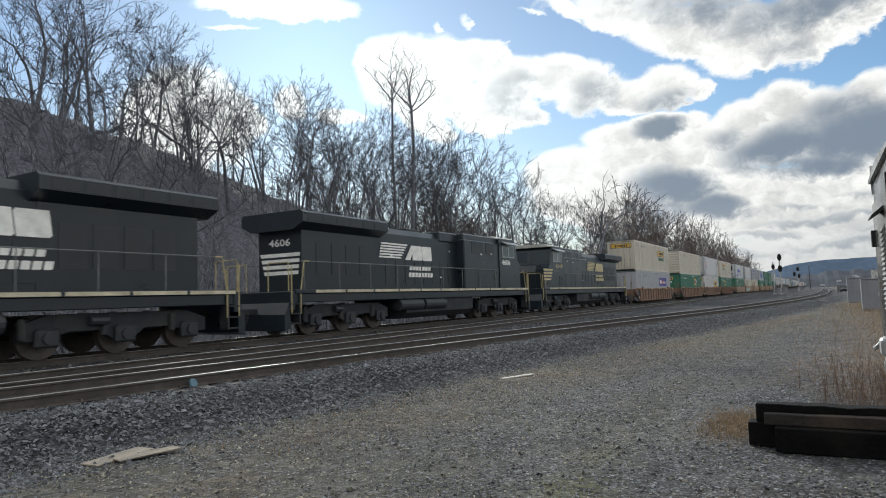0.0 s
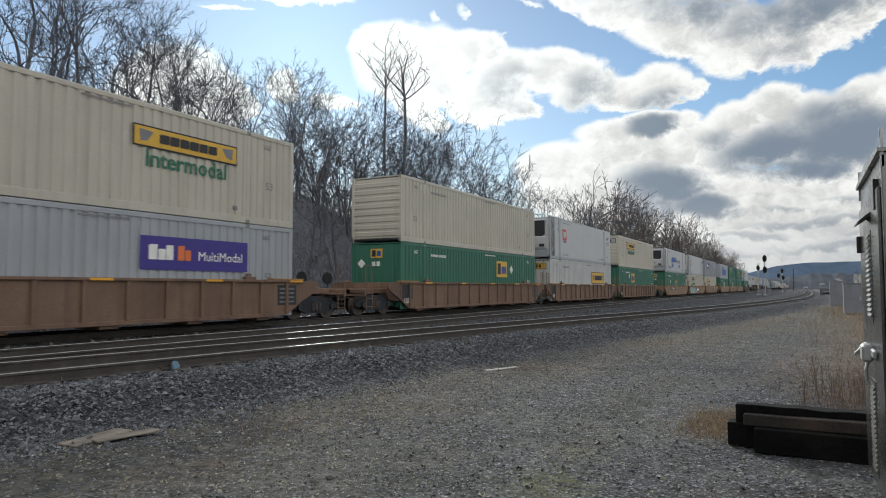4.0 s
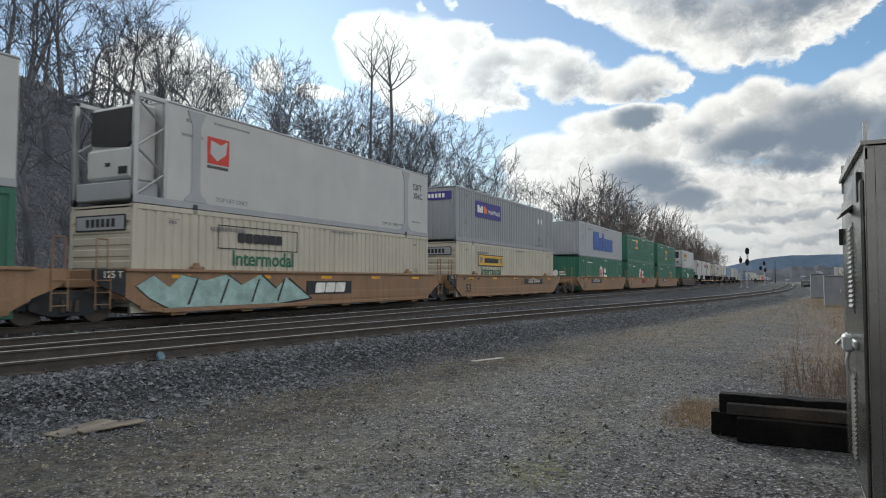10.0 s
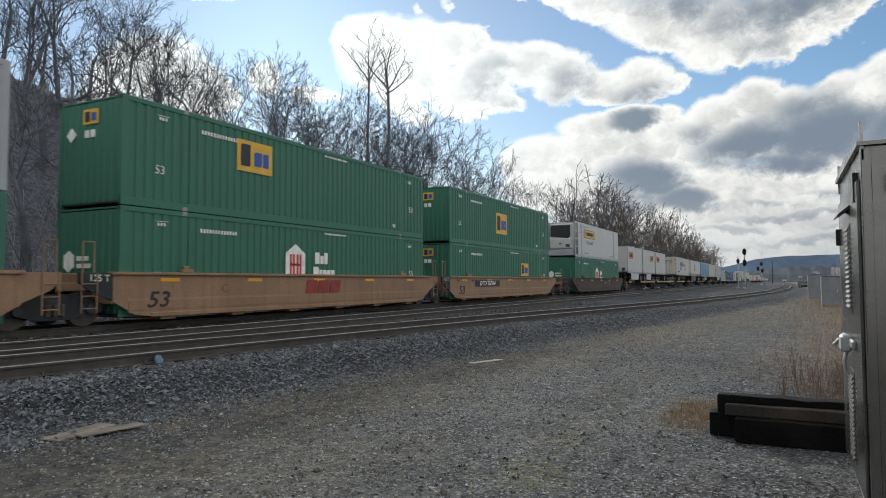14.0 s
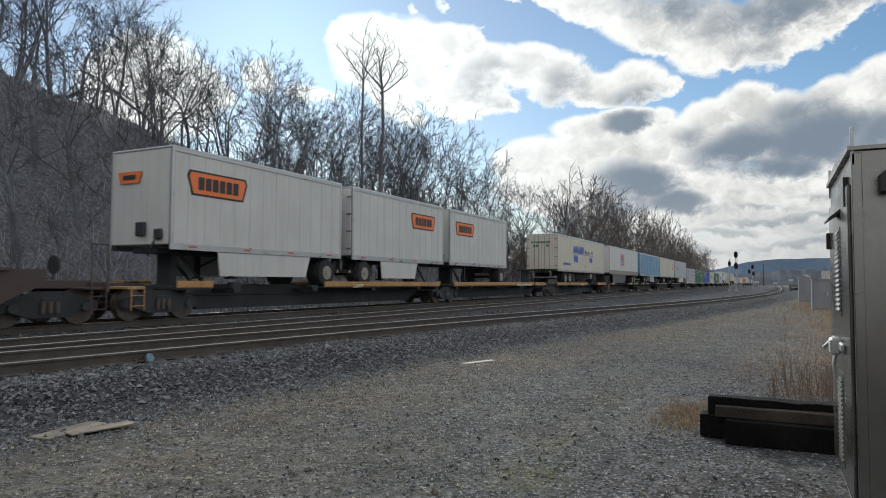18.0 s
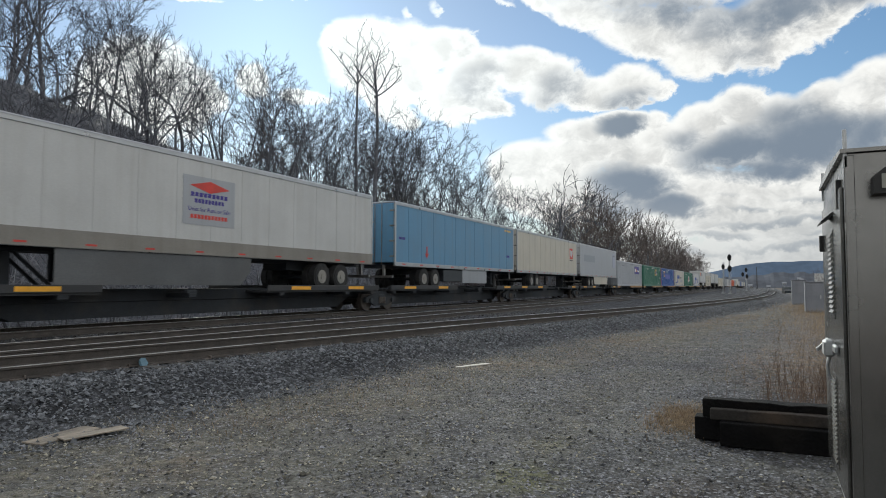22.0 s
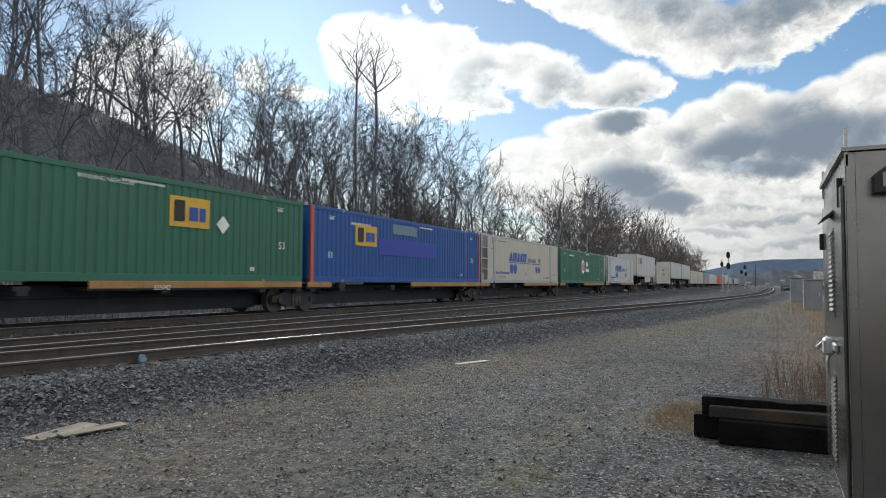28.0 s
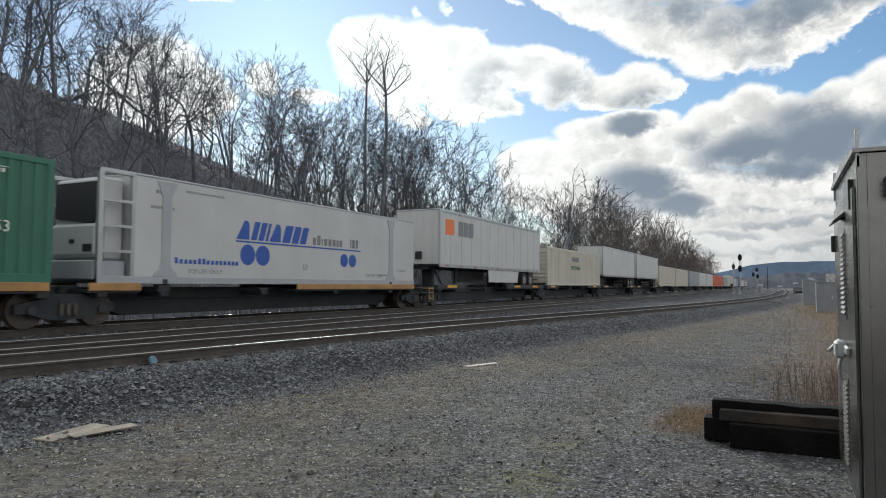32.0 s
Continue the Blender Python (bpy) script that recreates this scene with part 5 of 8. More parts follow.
def trailer(label, paint, half=7.95, wheels=(4.4, 5.65), d=1, seams=1.22, skirt=None, skirt_paint=None, nose="wall", seed=0, h=2.92, rub=True):
    """A highway trailer; its tyres stand at z 0. d: which way its doors point along x."""
    c = thing("highway_trailer", label, "trailer", "trailers on the train")
    w, z0 = 1.29, 1.11
    z1 = z0 + h
    part("box_body", Shape().box(-half + 0.03, half - 0.03, -w + 0.02, w - 0.02, z0 + 0.10, z1 - 0.06, 0.015), paint, c)
    part("roof", Shape().box(-half, half, -w, w, z1 - 0.08, z1, 0.03), SILVER, c)
    for sy in (-1, 1):
        part("bottom_rail", Shape().box(-half, half, *sorted((sy * w, sy * (w - 0.08))), z0 - 0.06, z0 + 0.13, 0.012), ALU if rub else paint, c)
        part("top_rail", Shape().box(-half, half, *sorted((sy * (w + 0.004), sy * (w - 0.06))), z1 - 0.17, z1 - 0.05, 0.01), ALU, c)
        if seams:
            n = int(2 * half / seams)
            s = Shape()
            for i in range(1, n):
                x = -half + i * 2 * half / n
                s.box(x - 0.035, x + 0.035, *sorted((sy * (w - 0.02), sy * (w - 0.010))), z0 + 0.13, z1 - 0.17)
            part("panel_seam", s, paint, c)
        for i in range(int(half * 1.2)):
            x = -half + 0.8 + i * (2 * half - 1.6) / (int(half * 1.2) - 1)
            part("marker_tape", Shape().box(x - 0.15, x + 0.15, *sorted((sy * (w + 0.002), sy * (w + 0.006))), z0 + 0.02, z0 + 0.07), INKRED, c)
        for x in (-half, half):
            part("corner_post", Shape().box(*sorted((x, x - math.copysign(0.12, x))), *sorted((sy * (w + 0.002), sy * (w - 0.1))), z0 + 0.1, z1 - 0.05, 0.02), ALU, c)
    part("underframe", Shape().box(-half + 0.2, half - 0.2, -0.5, 0.5, z0 - 0.14, z0 + 0.02).box(*sorted((d * wheels[0] - 1.2, d * wheels[-1] + 1.2)), -0.55, 0.55, z0 - 0.38, z0 - 0.12), LOCOFRAME, c)
    for x in wheels:
        a = part("axle", Shape().tube((d * x, -1.1, 0.5), (d * x, 1.1, 0.5), 0.07), LOCOFRAME, c)
        for sy in (-1, 1):
            for yy in (1.14, 0.83):
                t = Shape().tube((d * x, sy * (yy - 0.13), 0.5), (d * x, sy * (yy + 0.13), 0.5), 0.50, 22)
                t.tube((d * x, sy * (yy - 0.15), 0.5), (d * x, sy * (yy + 0.15), 0.5), 0.43, 22)
                k = part("tyre", t, TYRE, a)
            part("rim", Shape().tube((d * x, sy * 1.26, 0.5), (d * x, sy * 1.295, 0.5), 0.26, 16).tube((d * x, sy * 1.29, 0.5), (d * x, sy * 1.33, 0.5), 0.10, 12), RIM, a)
    lg = -d * (half - 2.9)
    for sy in (-1, 1):
        part("landing_leg", Shape().box(lg - 0.07, lg + 0.07, sy * 0.75 - 0.07, sy * 0.75 + 0.07, 0.28, z0, 0.01).box(lg - 0.16, lg + 0.16, sy * 0.75 - 0.14, sy * 0.75 + 0.14, 0.24, 0.30, 0.01).tube((lg, sy * 0.75, 0.6), (lg + d * 0.8, sy * 0.5, z0 - 0.1), 0.03), LOCOFRAME, c)
    xd, xn = d * half, -d * half
    for sy in (-1, 1):
        dr = part("door", Shape().box(*sorted((xd, xd + d * 0.05)), *sorted((sy * 0.015, sy * (w - 0.08))), z0 + 0.12, z1 - 0.12, 0.012), paint, c)
        for yy in (0.25, 0.62):
            part("lock_rod", Shape().tube((xd + d * 0.08, sy * yy, z0 + 0.02), (xd + d * 0.08, sy * yy, z1 - 0.1), 0.02), STEEL, dr)
        for i in range(4):
            part("hinge", Shape().box(*sorted((xd + d * 0.03, xd + d * 0.08)), *sorted((sy * (w - 0.02), sy * (w - 0.26))), z0 + 0.35 + i * 0.7, z0 + 0.42 + i * 0.7), STEEL, dr)
    part("bumper_guard", Shape().box(*sorted((xd - d * 0.1, xd + d * 0.02)), -1.15, 1.15, 0.52, 0.62).box(xd - 0.06, xd + 0.06, -0.75, -0.65, 0.6, z0).box(xd - 0.06, xd + 0.06, 0.65, 0.75, 0.6, z0), STEEL, c)
    if nose == "wall":
        part("nose_box", Shape().box(*sorted((xn, xn - d * 0.08)), -0.28, 0.10, z0 + 0.35, z0 + 0.75, 0.02), DARKGREY, c)
    if skirt:
        a, b = skirt
        for sy in (-1, 1):
            part("side_skirt", Shape().prism([(a, z0 - 0.05), (a + 0.1, 0.32), (b - 0.25, 0.32), (b, z0 - 0.05)], "y", *sorted((sy * 1.22, sy * 1.26))), skirt_paint or paint, c)
    return c


# ---- diesel engines ----
RAILYEL = mat("pale_yellow_rail", (0.50, 0.42, 0.22), rough=0.5, var=0.15, dirt_amt=0.3)


def engine(label, d, number, gold=False):
    """A six-axle diesel engine. d: 1 has its cab towards -x, -1 towards +x."""
    c = thing("diesel_engine", label, "locomotive", "engines of the train")

    def X(a, b):
        return sorted((d * a, d * b))

    stripe = mat("sill_stripe", (0.60, 0.54, 0.40), rough=0.5, var=0.2, dirt_amt=0.3)
    ink = mat("faded_gold_lettering", (0.60, 0.50, 0.28), rough=0.5, var=0.2) if gold else INKWHITE
    part("frame", Shape().box(-10.1, 10.1, -1.45, 1.45, 1.12, 1.42, 0.02), LOCO, c)
    for sy in (-1, 1):
        part("walkway_edge", Shape().box(-9.9, 9.9, *sorted((sy * 1.40, sy * 1.53)), 1.42, 1.55, 0.015), LOCO, c)
        for i in range(11):
            x = -8.9 + i * 1.72
            part("sill_stripe", Shape().box(x, x + 1.62, *sorted((sy * 1.531, sy * 1.536)), 1.435, 1.535), stripe, c)
    # long hood
    hood = [(-0.98, 1.5), (0.98, 1.5), (0.98, 3.85), (0.72, 4.12), (-0.72, 4.12), (-0.98, 3.85)]
    part("hood", Shape().prism(hood, "x", *X(-5.2, 4.6)), LOCO, c)
    for i in range(9):
        x = -2.0 + i * 0.75
        for sy in (-1, 1):
            part("hood_door", Shape().box(*X(x, x + 0.68), *sorted((sy * 0.98, sy * 0.996)), 1.75, 2.75), LOCO, c)
    part("equipment_cabin", Shape().box(*X(-6.2, -2.2), -1.45, 1.45, 1.5, 3.95, 0.05), LOCO, c)
    part("cabin_roof", Shape().box(*X(-6.2, -2.25), -1.36, 1.36, 3.9, 4.25, 0.06), LOCO, c)
    part("blower_housing", Shape().box(*X(-2.4, -0.5), -1.03, 1.03, 3.75, 4.24, 0.06), LOCO, c)
    if not gold:
        part("cabin_vent", Shape().box(*X(-5.5, -4.6), -1.465, -1.44, 3.3, 3.85).box(*X(-4.3, -3.0), -1.465, -1.44, 3.3, 3.85), DARKGREY, c)
    part("stack", Shape().box(*X(0.2, 1.4), -0.4, 0.4, 4.1, 4.30, 0.03), DARKGREY, c)
    rad = [(-0.98, 3.62), (-1.44, 3.86), (-1.44, 4.18), (-1.34, 4.26), (1.34, 4.26), (1.44, 4.18), (1.44, 3.86), (0.98, 3.62)]
    part("radiator_hood", Shape().prism([(-1.0, 1.5), (1.0, 1.5), (1.0, 4.0), (-1.0, 4.0)], "x", *X(4.5, 9.0)), LOCO, c)
    part("radiator", Shape().prism(rad, "x", *X(4.3, 9.4)), LOCO, c)
    for i in range(6):
        for sy in (-1, 1):
            part("radiator_grille", Shape().box(*X(4.6 + i * 0.78, 5.25 + i * 0.78), *sorted((sy * 1.441, sy * 1.45)), 3.90, 4.14), DARKGREY, c)
    for i in range(4):
        for sy in (-1, 1):
            part("screen_door", Shape().box(*X(5.0 + i * 0.85, 5.7 + i * 0.85), *sorted((sy * 1.0, sy * 1.014)), 2.1, 3.2), DARKGREY, c)
    # cab and nose
    cab = [(d * -8.9, 1.5), (d * -8.9, 2.85), (d * -8.62, 3.1), (d * -8.35, 4.0), (d * -8.2, 4.22), (d * -6.15, 4.22), (d * -6.15, 1.5)]
    part("cab", Shape().prism(cab, "y", -1.50, 1.50), LOCO, c)
    part("cab_roof", Shape().prism([(-1.48, 4.18), (-1.05, 4.37), (1.05, 4.37), (1.48, 4.18)], "x", *X(-8.5, -6.1)), mat("pale_roof", (0.45, 0.45, 0.42), rough=0.5, var=0.2), c, "pale weathered roof")
    part("nose", Shape().prism([(d * -9.85, 1.5), (d * -9.85, 2.55), (d * -9.6, 2.95), (d * -8.8, 3.02), (d * -8.8, 1.5)], "y", -0.95, 0.95), LOCO, c)
    for sy in (-1, 1):
        y0, y1 = sorted((sy * 1.50, sy * 1.512))
        for a, b in ((-8.05, -7.35), (-7.25, -6.55)):
            w = part("side_window", Shape().box(*X(a, b), y0, y1, 3.25, 3.85), glass_mat("engine_glass"), c)
            fr = Shape()
            for q in ((a - 0.05, a, 3.2, 3.9), (b, b + 0.05, 3.2, 3.9), (a, b, 3.2, 3.25), (a, b, 3.85, 3.9)):
                fr.box(*X(q[0], q[1]), *sorted((sy * 1.50, sy * 1.525)), q[2], q[3])
            part("window_frame", fr, ALU, w)
        part("sun_visor", Shape().prism([(sy * 1.50, 4.02), (sy * 1.82, 3.88), (sy * 1.82, 3.92), (sy * 1.50, 4.08)], "x", *X(-8.1, -6.5)), ALU, c)
        part("windshield", Shape().prism([(d * -8.58, 3.22), (d * -8.385, 3.88), (d * -8.415, 3.89), (d * -8.61, 3.23)], "y", *sorted((sy * 0.12, sy * 1.34))), glass_mat("engine_glass", (0.05, 0.08, 0.11)), c, "sloping windscreen pane")
        # handrails
        r = Shape().line([(d * -9.6, sy * 1.48, 2.5), (d * -9.6, sy * 1.48, 1.5)], 0.02)
        rail = [(d * -6.0, sy * 1.49, 2.5), (d * 9.6, sy * 1.49, 2.5)]
        r2 = Shape().line(rail, 0.018)
        for i in range(9):
            x = d * (-5.6 + i * 1.88)
            r2.tube((x, sy * 1.49, 1.5), (x, sy * 1.49, 2.5), 0.016, 6)
        part("handrail", r2, mat("dull_rail", (0.17, 0.18, 0.18), rough=0.5, var=0.15), c)
        for sx in (-1, 1):
            x = sx * 9.75
            part("step_rail", Shape().line([(x - sx * 0.55, sy * 1.5, 2.5), (x - sx * 0.3, sy * 1.5, 2.5), (x - sx * 0.12, sy * 1.5, 1.5), (x - sx * 0.12, sy * 1.5, 0.75)], 0.022).line([(x + sx * 0.32, sy * 1.5, 2.35), (x + sx * 0.32, sy * 1.5, 0.75)], 0.022), RAILYEL, c, "pale yellow grab rail")
            st = Shape()
            for z in (0.42, 0.74, 1.06):
                st.box(*sorted((x - sx * 0.05, x + sx * 0.36)), *sorted((sy * 1.15, sy * 1.52)), z, z + 0.04)
            st.box(*sorted((x - sx * 0.10, x - sx * 0.05)), *sorted((sy * 1.15, sy * 1.5)), 0.4, 1.45)
            part("step", st, LOCOFRAME, c)
    for sx in (-1, 1):
        part("pilot", Shape().prism([(sx * 10.1, 0.3), (sx * 10.35, 0.22), (sx * 10.35, 0.75), (sx * 10.1, 1.2)], "y", -1.45, 1.45), LOCO, c)
        part("end_plate", Shape().box(*sorted((sx * 9.9, sx * 10.14)), -1.5, 1.5, 0.9, 1.5, 0.02), LOCO, c)
        for sy in (-1, 1):
            part("end_rail", Shape().line([(sx * 10.1, sy * 1.4, 1.5), (sx * 10.1, sy * 1.4, 2.45), (sx * 10.1, sy * 0.5, 2.45), (sx * 10.1, sy * 0.5, 1.5)], 0.018), RAILYEL, c)
        coupler(c, sx * 10.9, sx)
    part("fuel_tank", Shape().prism([(-1.35, 0.55), (-1.0, 0.30), (1.0, 0.30), (1.35, 0.55), (1.35, 1.12), (-1.35, 1.12)], "x", *X(-3.1, 3.0)), LOCOFRAME, c)
    for i in range(2):
        part("air_reservoir", Shape().tube((d * (-0.2 + i * 2.0), -1.30, 0.88), (d * (1.6 + i * 2.0), -1.30, 0.88), 0.24, 14), DARKGREY, c)
    for x in (-6.6, 6.6):
        b = part("bogie", Shape().box(x - 2.3, x + 2.3, -0.7, 0.7, 0.55, 0.9, 0.03), LOCOFRAME, c)
        for sy in (-1, 1):
            s = Shape().prism([(x - 2.55, 0.45), (x - 2.55, 0.80), (x - 1.9, 1.02), (x + 1.9, 1.02), (x + 2.55, 0.80), (x + 2.55, 0.45), (x + 2.0, 0.42), (x + 1.4, 0.62), (x + 0.6, 0.62), (x + 0.3, 0.38), (x - 0.3, 0.38), (x - 0.6, 0.62), (x - 1.4, 0.62), (x - 2.0, 0.42)], "y", *sorted((sy * 0.98, sy * 1.12)))
            part("side_frame", s, LOCOFRAME, b)
            for k in (-1.95, 0, 1.95):
                part("axle_box", Shape().box(x + k - 0.28, x + k + 0.28, *sorted((sy * 1.10, sy * 1.26)), 0.28, 0.72, 0.05).tube((x + k, sy * 1.25, 0.5), (x + k, sy * 1.32, 0.5), 0.15, 10), DARKGREY, b)
                part("spring", Shape().tube((x + k - 0.55, sy * 1.16, 0.5), (x + k - 0.55, sy * 1.16, 0.95), 0.09, 8), LOCOFRAME, b)
            part("brake_cylinder", Shape().tube((x - 0.95, sy * 1.2, 0.85), (x - 0.5, sy * 1.2, 0.85), 0.12, 10), DARKGREY, b)
        for k in (-1.95, 0, 1.95):
            wheelset(c, x + k, 0.51)
    # markings; the road's emblem is plain shapes
    y = -1.50
    letters("road_number", " ".join(number) if gold else number, 0.38, d * -7.0, 2.92, y, ink, c, stretch=1.2 if gold else 1.45, weight=0.010)
    yh = -1.012
    x0 = 0.05 if d > 0 else -5.0
    for i in range(6):
        z = 3.40 - i * 0.112
        part("speed_line", Shape().prism([(x0 + 0.75 - i * 0.03, z), (x0 + 2.75 - i * 0.10, z), (x0 + 2.68 - i * 0.10, z + 0.07), (x0 + 0.77 - i * 0.03, z + 0.07)], "y", yh - 0.008, yh), ink, c)
    wordmark(c, x0 + 3.98, 2.80, [0.80, 0.80], 0.64, ink, slant=-0.12, gap=0.06, y=yh)
    part("emblem", Shape().prism([(x0 + 2.55, 2.80), (x0 + 2.95, 2.80), (x0 + 3.35, 3.44), (x0 + 3.05, 3.44)], "y", yh - 0.008, yh), ink, c)
    wordmark(c, x0 + 3.75, 2.36, [0.21] * 7, 0.20, ink, slant=0.15, gap=0.25, y=yh)
    wordmark(c, x0 + 3.80, 2.06, [0.21] * 8, 0.20, ink, slant=0.15, gap=0.25, y=yh)
    for i in range(4):
        z = 2.72 - i * 0.20
        part("nose_stripe", Shape().prism([(d * -9.84, z), (d * (-8.2 - i * 0.12), z), (d * (-8.3 - i * 0.12), z - 0.11), (d * -9.84, z - 0.11)] if gold else [(d * -9.84, z), (d * (-9.0 - i * 0.05), z), (d * (-9.05 - i * 0.05), z - 0.10), (d * -9.84, z - 0.10)], "y", -1.512 if gold else -0.958, -1.50 if gold else -0.95), ink, c)
    if gold:
        roof_rail = Shape().line([(d * -6.0, -1.49, 3.56), (d * -0.8, -1.49, 3.56)], 0.02).line([(d * -6.0, -1.49, 4.02), (d * -0.8, -1.49, 4.02)], 0.02)
        for x in (-5.5, -4.3, -4.05, -2.75, -2.5, -1.2):
            roof_rail.tube((d * x, -1.49, 3.50), (d * x, -1.49, 4.02), 0.022, 6).tube((d * x, -1.40, 3.90), (d * x, -1.49, 3.90), 0.018, 6)
        part("roof_rail", roof_rail, GREY, c, "pale grey pipe rail along the roof")
        letters("slogan", "DC to AC", 0.20, d * -7.35, 2.62, y, INKGREY, c)
        part("battery_box", Shape().box(*X(-7.0, -6.3), -1.52, -1.49, 1.7, 2.3, 0.01), DARKGREY, c)
        part("nose_side", Shape().box(*X(-9.85, -8.85), -1.50, -0.94, 1.5, 2.76, 0.03), LOCO, c)
    # number and slanting stripes across the end of the long hood
    for i in range(4):
        z = 2.86 - i * 0.21
        part("tail_stripe", Shape().prism([(d * (0.93 - i * 0.03), z), (d * (-0.93 + i * 0.05), z), (d * (-0.88 + i * 0.05), z - 0.13), (d * (0.93 - i * 0.03), z - 0.13)], "x", *X(9.0, 9.008)), ink, c)
    tail = letters("road_number", number, 0.36, d * 9.004, 3.22, 0.004, ink, c, stretch=1.4, weight=0.006)
    tail.rotation_euler = (0, 0, d * math.pi / 2)
    s = Shape()
    for x, z in ((-5.2, 3.3), (-4.0, 3.25), (-1.5, 3.3), (2.6, 3.2), (5.5, 3.0), (7.0, 2.95), (3.5, 2.9), (-0.6, 2.05)):
        s.box(d * x - 0.07, d * x + 0.07, y + 0.02 if x < -2.2 else -1.01, y + 0.03 if x < -2.2 else -1.004, z, z + 0.06)
    part("notice_plate", s, INKWHITE, c)["kind"] = "stuff"
    return c

# ---- the consist, front to back ----
UP, LOW = 3.12, 0.20


def ribs_joint(u, left, right, paint, label, nums="tank"):
    return ride(well_car(label, paint, True, left, right, nums, seed=int(u)), u)


def smooth_joint(u, left, right, paint, label, nums, at=-3.55):
    return ride(well_car(label, paint, False, left, right, nums, int(u), at), u)


e1 = ride(engine("black diesel engine with white lettering, leading the train", 1, "4617"), -244.0)
e2 = ride(engine("black diesel engine with white emblem and yellow grab rails", -1, "4606"), -221.6)
e3 = ride(engine("black diesel engine with faded gold stripes and pale cab roof", 1, "4049", gold=True), -199.1)

BROWN = "ribbed rusty brown well car carrying two stacked containers"
SMOOTH = "smooth tan well car carrying two stacked containers"

# first well car
ribs_joint(-176.2, "end", "end", RUST, BROWN)
c = ride(container("cream corrugated container with closed doors and gold sign", CREAM, INKGREY, "doors", 1), -176.2, UP)
end_sign(c, "yellow")
sign_gold(c, 3.7, 2.0, 3.6, 0.58)
letters("wording", "Intermodal", 0.64, 3.7, 1.42, -HALF_W, INKGREEN, c, weight=0.012)
c = ride(container("grey corrugated container with a purple panel", SILVER, INKGREY, "doors", 2), -176.2, LOW)
sign_fedex(c, 4.1, 1.85, 3.8, 0.9)

# three brown wells
ribs_joint(-153.2, "end", "joint", RUST, BROWN)
c = ride(container("cream corrugated container with dark codes", CREAM, INKGREY, "front", 3), -153.2, UP)
c = ride(container("green corrugated container with a gold panel", GREEN, INKWHITE, "front", 4), -153.2, LOW)
end_sign(c, "gold")
sign_emp(c, 2.77, 1.96, 1.5, 0.9)
part("placard", Shape().prism([(3.9, 1.97), (4.15, 1.72), (4.4, 1.97), (4.15, 2.22)], "y", -HALF_W - 0.006, -HALF_W), INKWHITE, c)

ribs_joint(-134.1, "joint", "joint", RUST, BROWN)
c = ride(reefer("white refrigerated container with a red square emblem", INKGREY, True, 5), -134.1, UP)
sign_arrow(c, -4.87, 1.80)
letters("length_mark", "53FT", 0.40, 7.05, 2.22, -1.28, INK, c, weight=0.006)
letters("length_mark", "XHC", 0.40, 7.1, 1.82, -1.28, INK, c, weight=0.006)
c = ride(container("white corrugated container with a gold sign", WHITE, INKGREY, "doors", 6), -134.1, LOW)
end_sign(c, "yellow")
sign_gold(c, 3.8, 1.71, 3.77, 0.94)

ribs_joint(-114.9, "joint", "end", RUST, BROWN)
c = ride(container("cream corrugated container with green wording", CREAM, INKGREY, "front", 7), -114.9, UP)
end_sign(c, "plate")
sign_gold(c, -3.07, 2.12, 3.66, 0.60)
letters("wording", "Intermodal", 0.66, -3.07, 1.52, -HALF_W, INKGREEN, c, weight=0.012)
c = ride(container("green corrugated container with a gold panel", GREEN, INKWHITE, "front", 8), -114.9, LOW)
end_sign(c, "gold")
sign_emp(c, -2.5, 1.88, 1.45, 0.88)
part("placard", Shape().prism([(-4.25, 2.07), (-3.98, 1.80), (-3.71, 2.07), (-3.98, 2.34)], "y", -HALF_W - 0.006, -HALF_W), INKWHITE, c)

# three smooth tan wells
smooth_joint(-91.6, "end", "joint", TAN, SMOOTH, "DTTX 727164")
c = ride(reefer("white refrigerated container with blue wordmark and discs", INKGREY, False, 9), -91.6, UP)
sign_alliance(c, 0.12, 1.33)
wordmark(c, -4.5, 0.58, [0.10] * 15, 0.17, INKBLUE, tall=(0, 5, 6), gap=0.4, y=-1.282)
letters("length_mark", "53'", 0.32, 0.06, 0.56, -1.28, INKGREY, c)
c = ride(container("green corrugated container with a gold panel, in the well", GREEN, INKWHITE, "front", 10), -91.6, LOW)
end_sign(c, "gold")
sign_emp(c, 0.03, 1.42, 1.47, 0.86)
part("placard", Shape().prism([(-4.72, 1.7), (-4.45, 1.43), (-4.18, 1.7), (-4.45, 1.97)], "y", -HALF_W - 0.006, -HALF_W), INKWHITE, c)

w = smooth_joint(-72.5, "joint", "joint", TAN, "smooth tan well car with pale green sprayed shapes", None)
spray = [(-7.6, 0.95), (-7.1, 1.25), (-6.6, 0.9), (-6.2, 1.28), (-5.4, 1.1), (-4.6, 1.3), (-4.0, 0.95), (-3.2, 1.3), (-2.5, 0.8), (-2.0, 1.2), (-0.8, 0.45), (-2.4, 0.3), (-6.6, 0.3), (-7.2, 0.6)]
part("sprayed_shape", Shape().prism([(x * 1.07 + 0.06, z - 0.04) for x, z in spray], "y", -1.480, -1.472), INK, w)
part("sprayed_shape", Shape().prism([(x * 1.04 - 0.15, z * 0.93 + 0.03) for x, z in spray], "y", -1.488, -1.481), GRAFFITI, w, "pale green spray paint")
s = Shape()
for x in (-6.4, -5.2, -3.9, -2.7):
    s.prism([(x, 0.38), (x + 0.08, 0.38), (x + 0.4, 1.1), (x + 0.32, 1.1)], "y", -1.494, -1.489)
part("sprayed_line", s, INK, w)
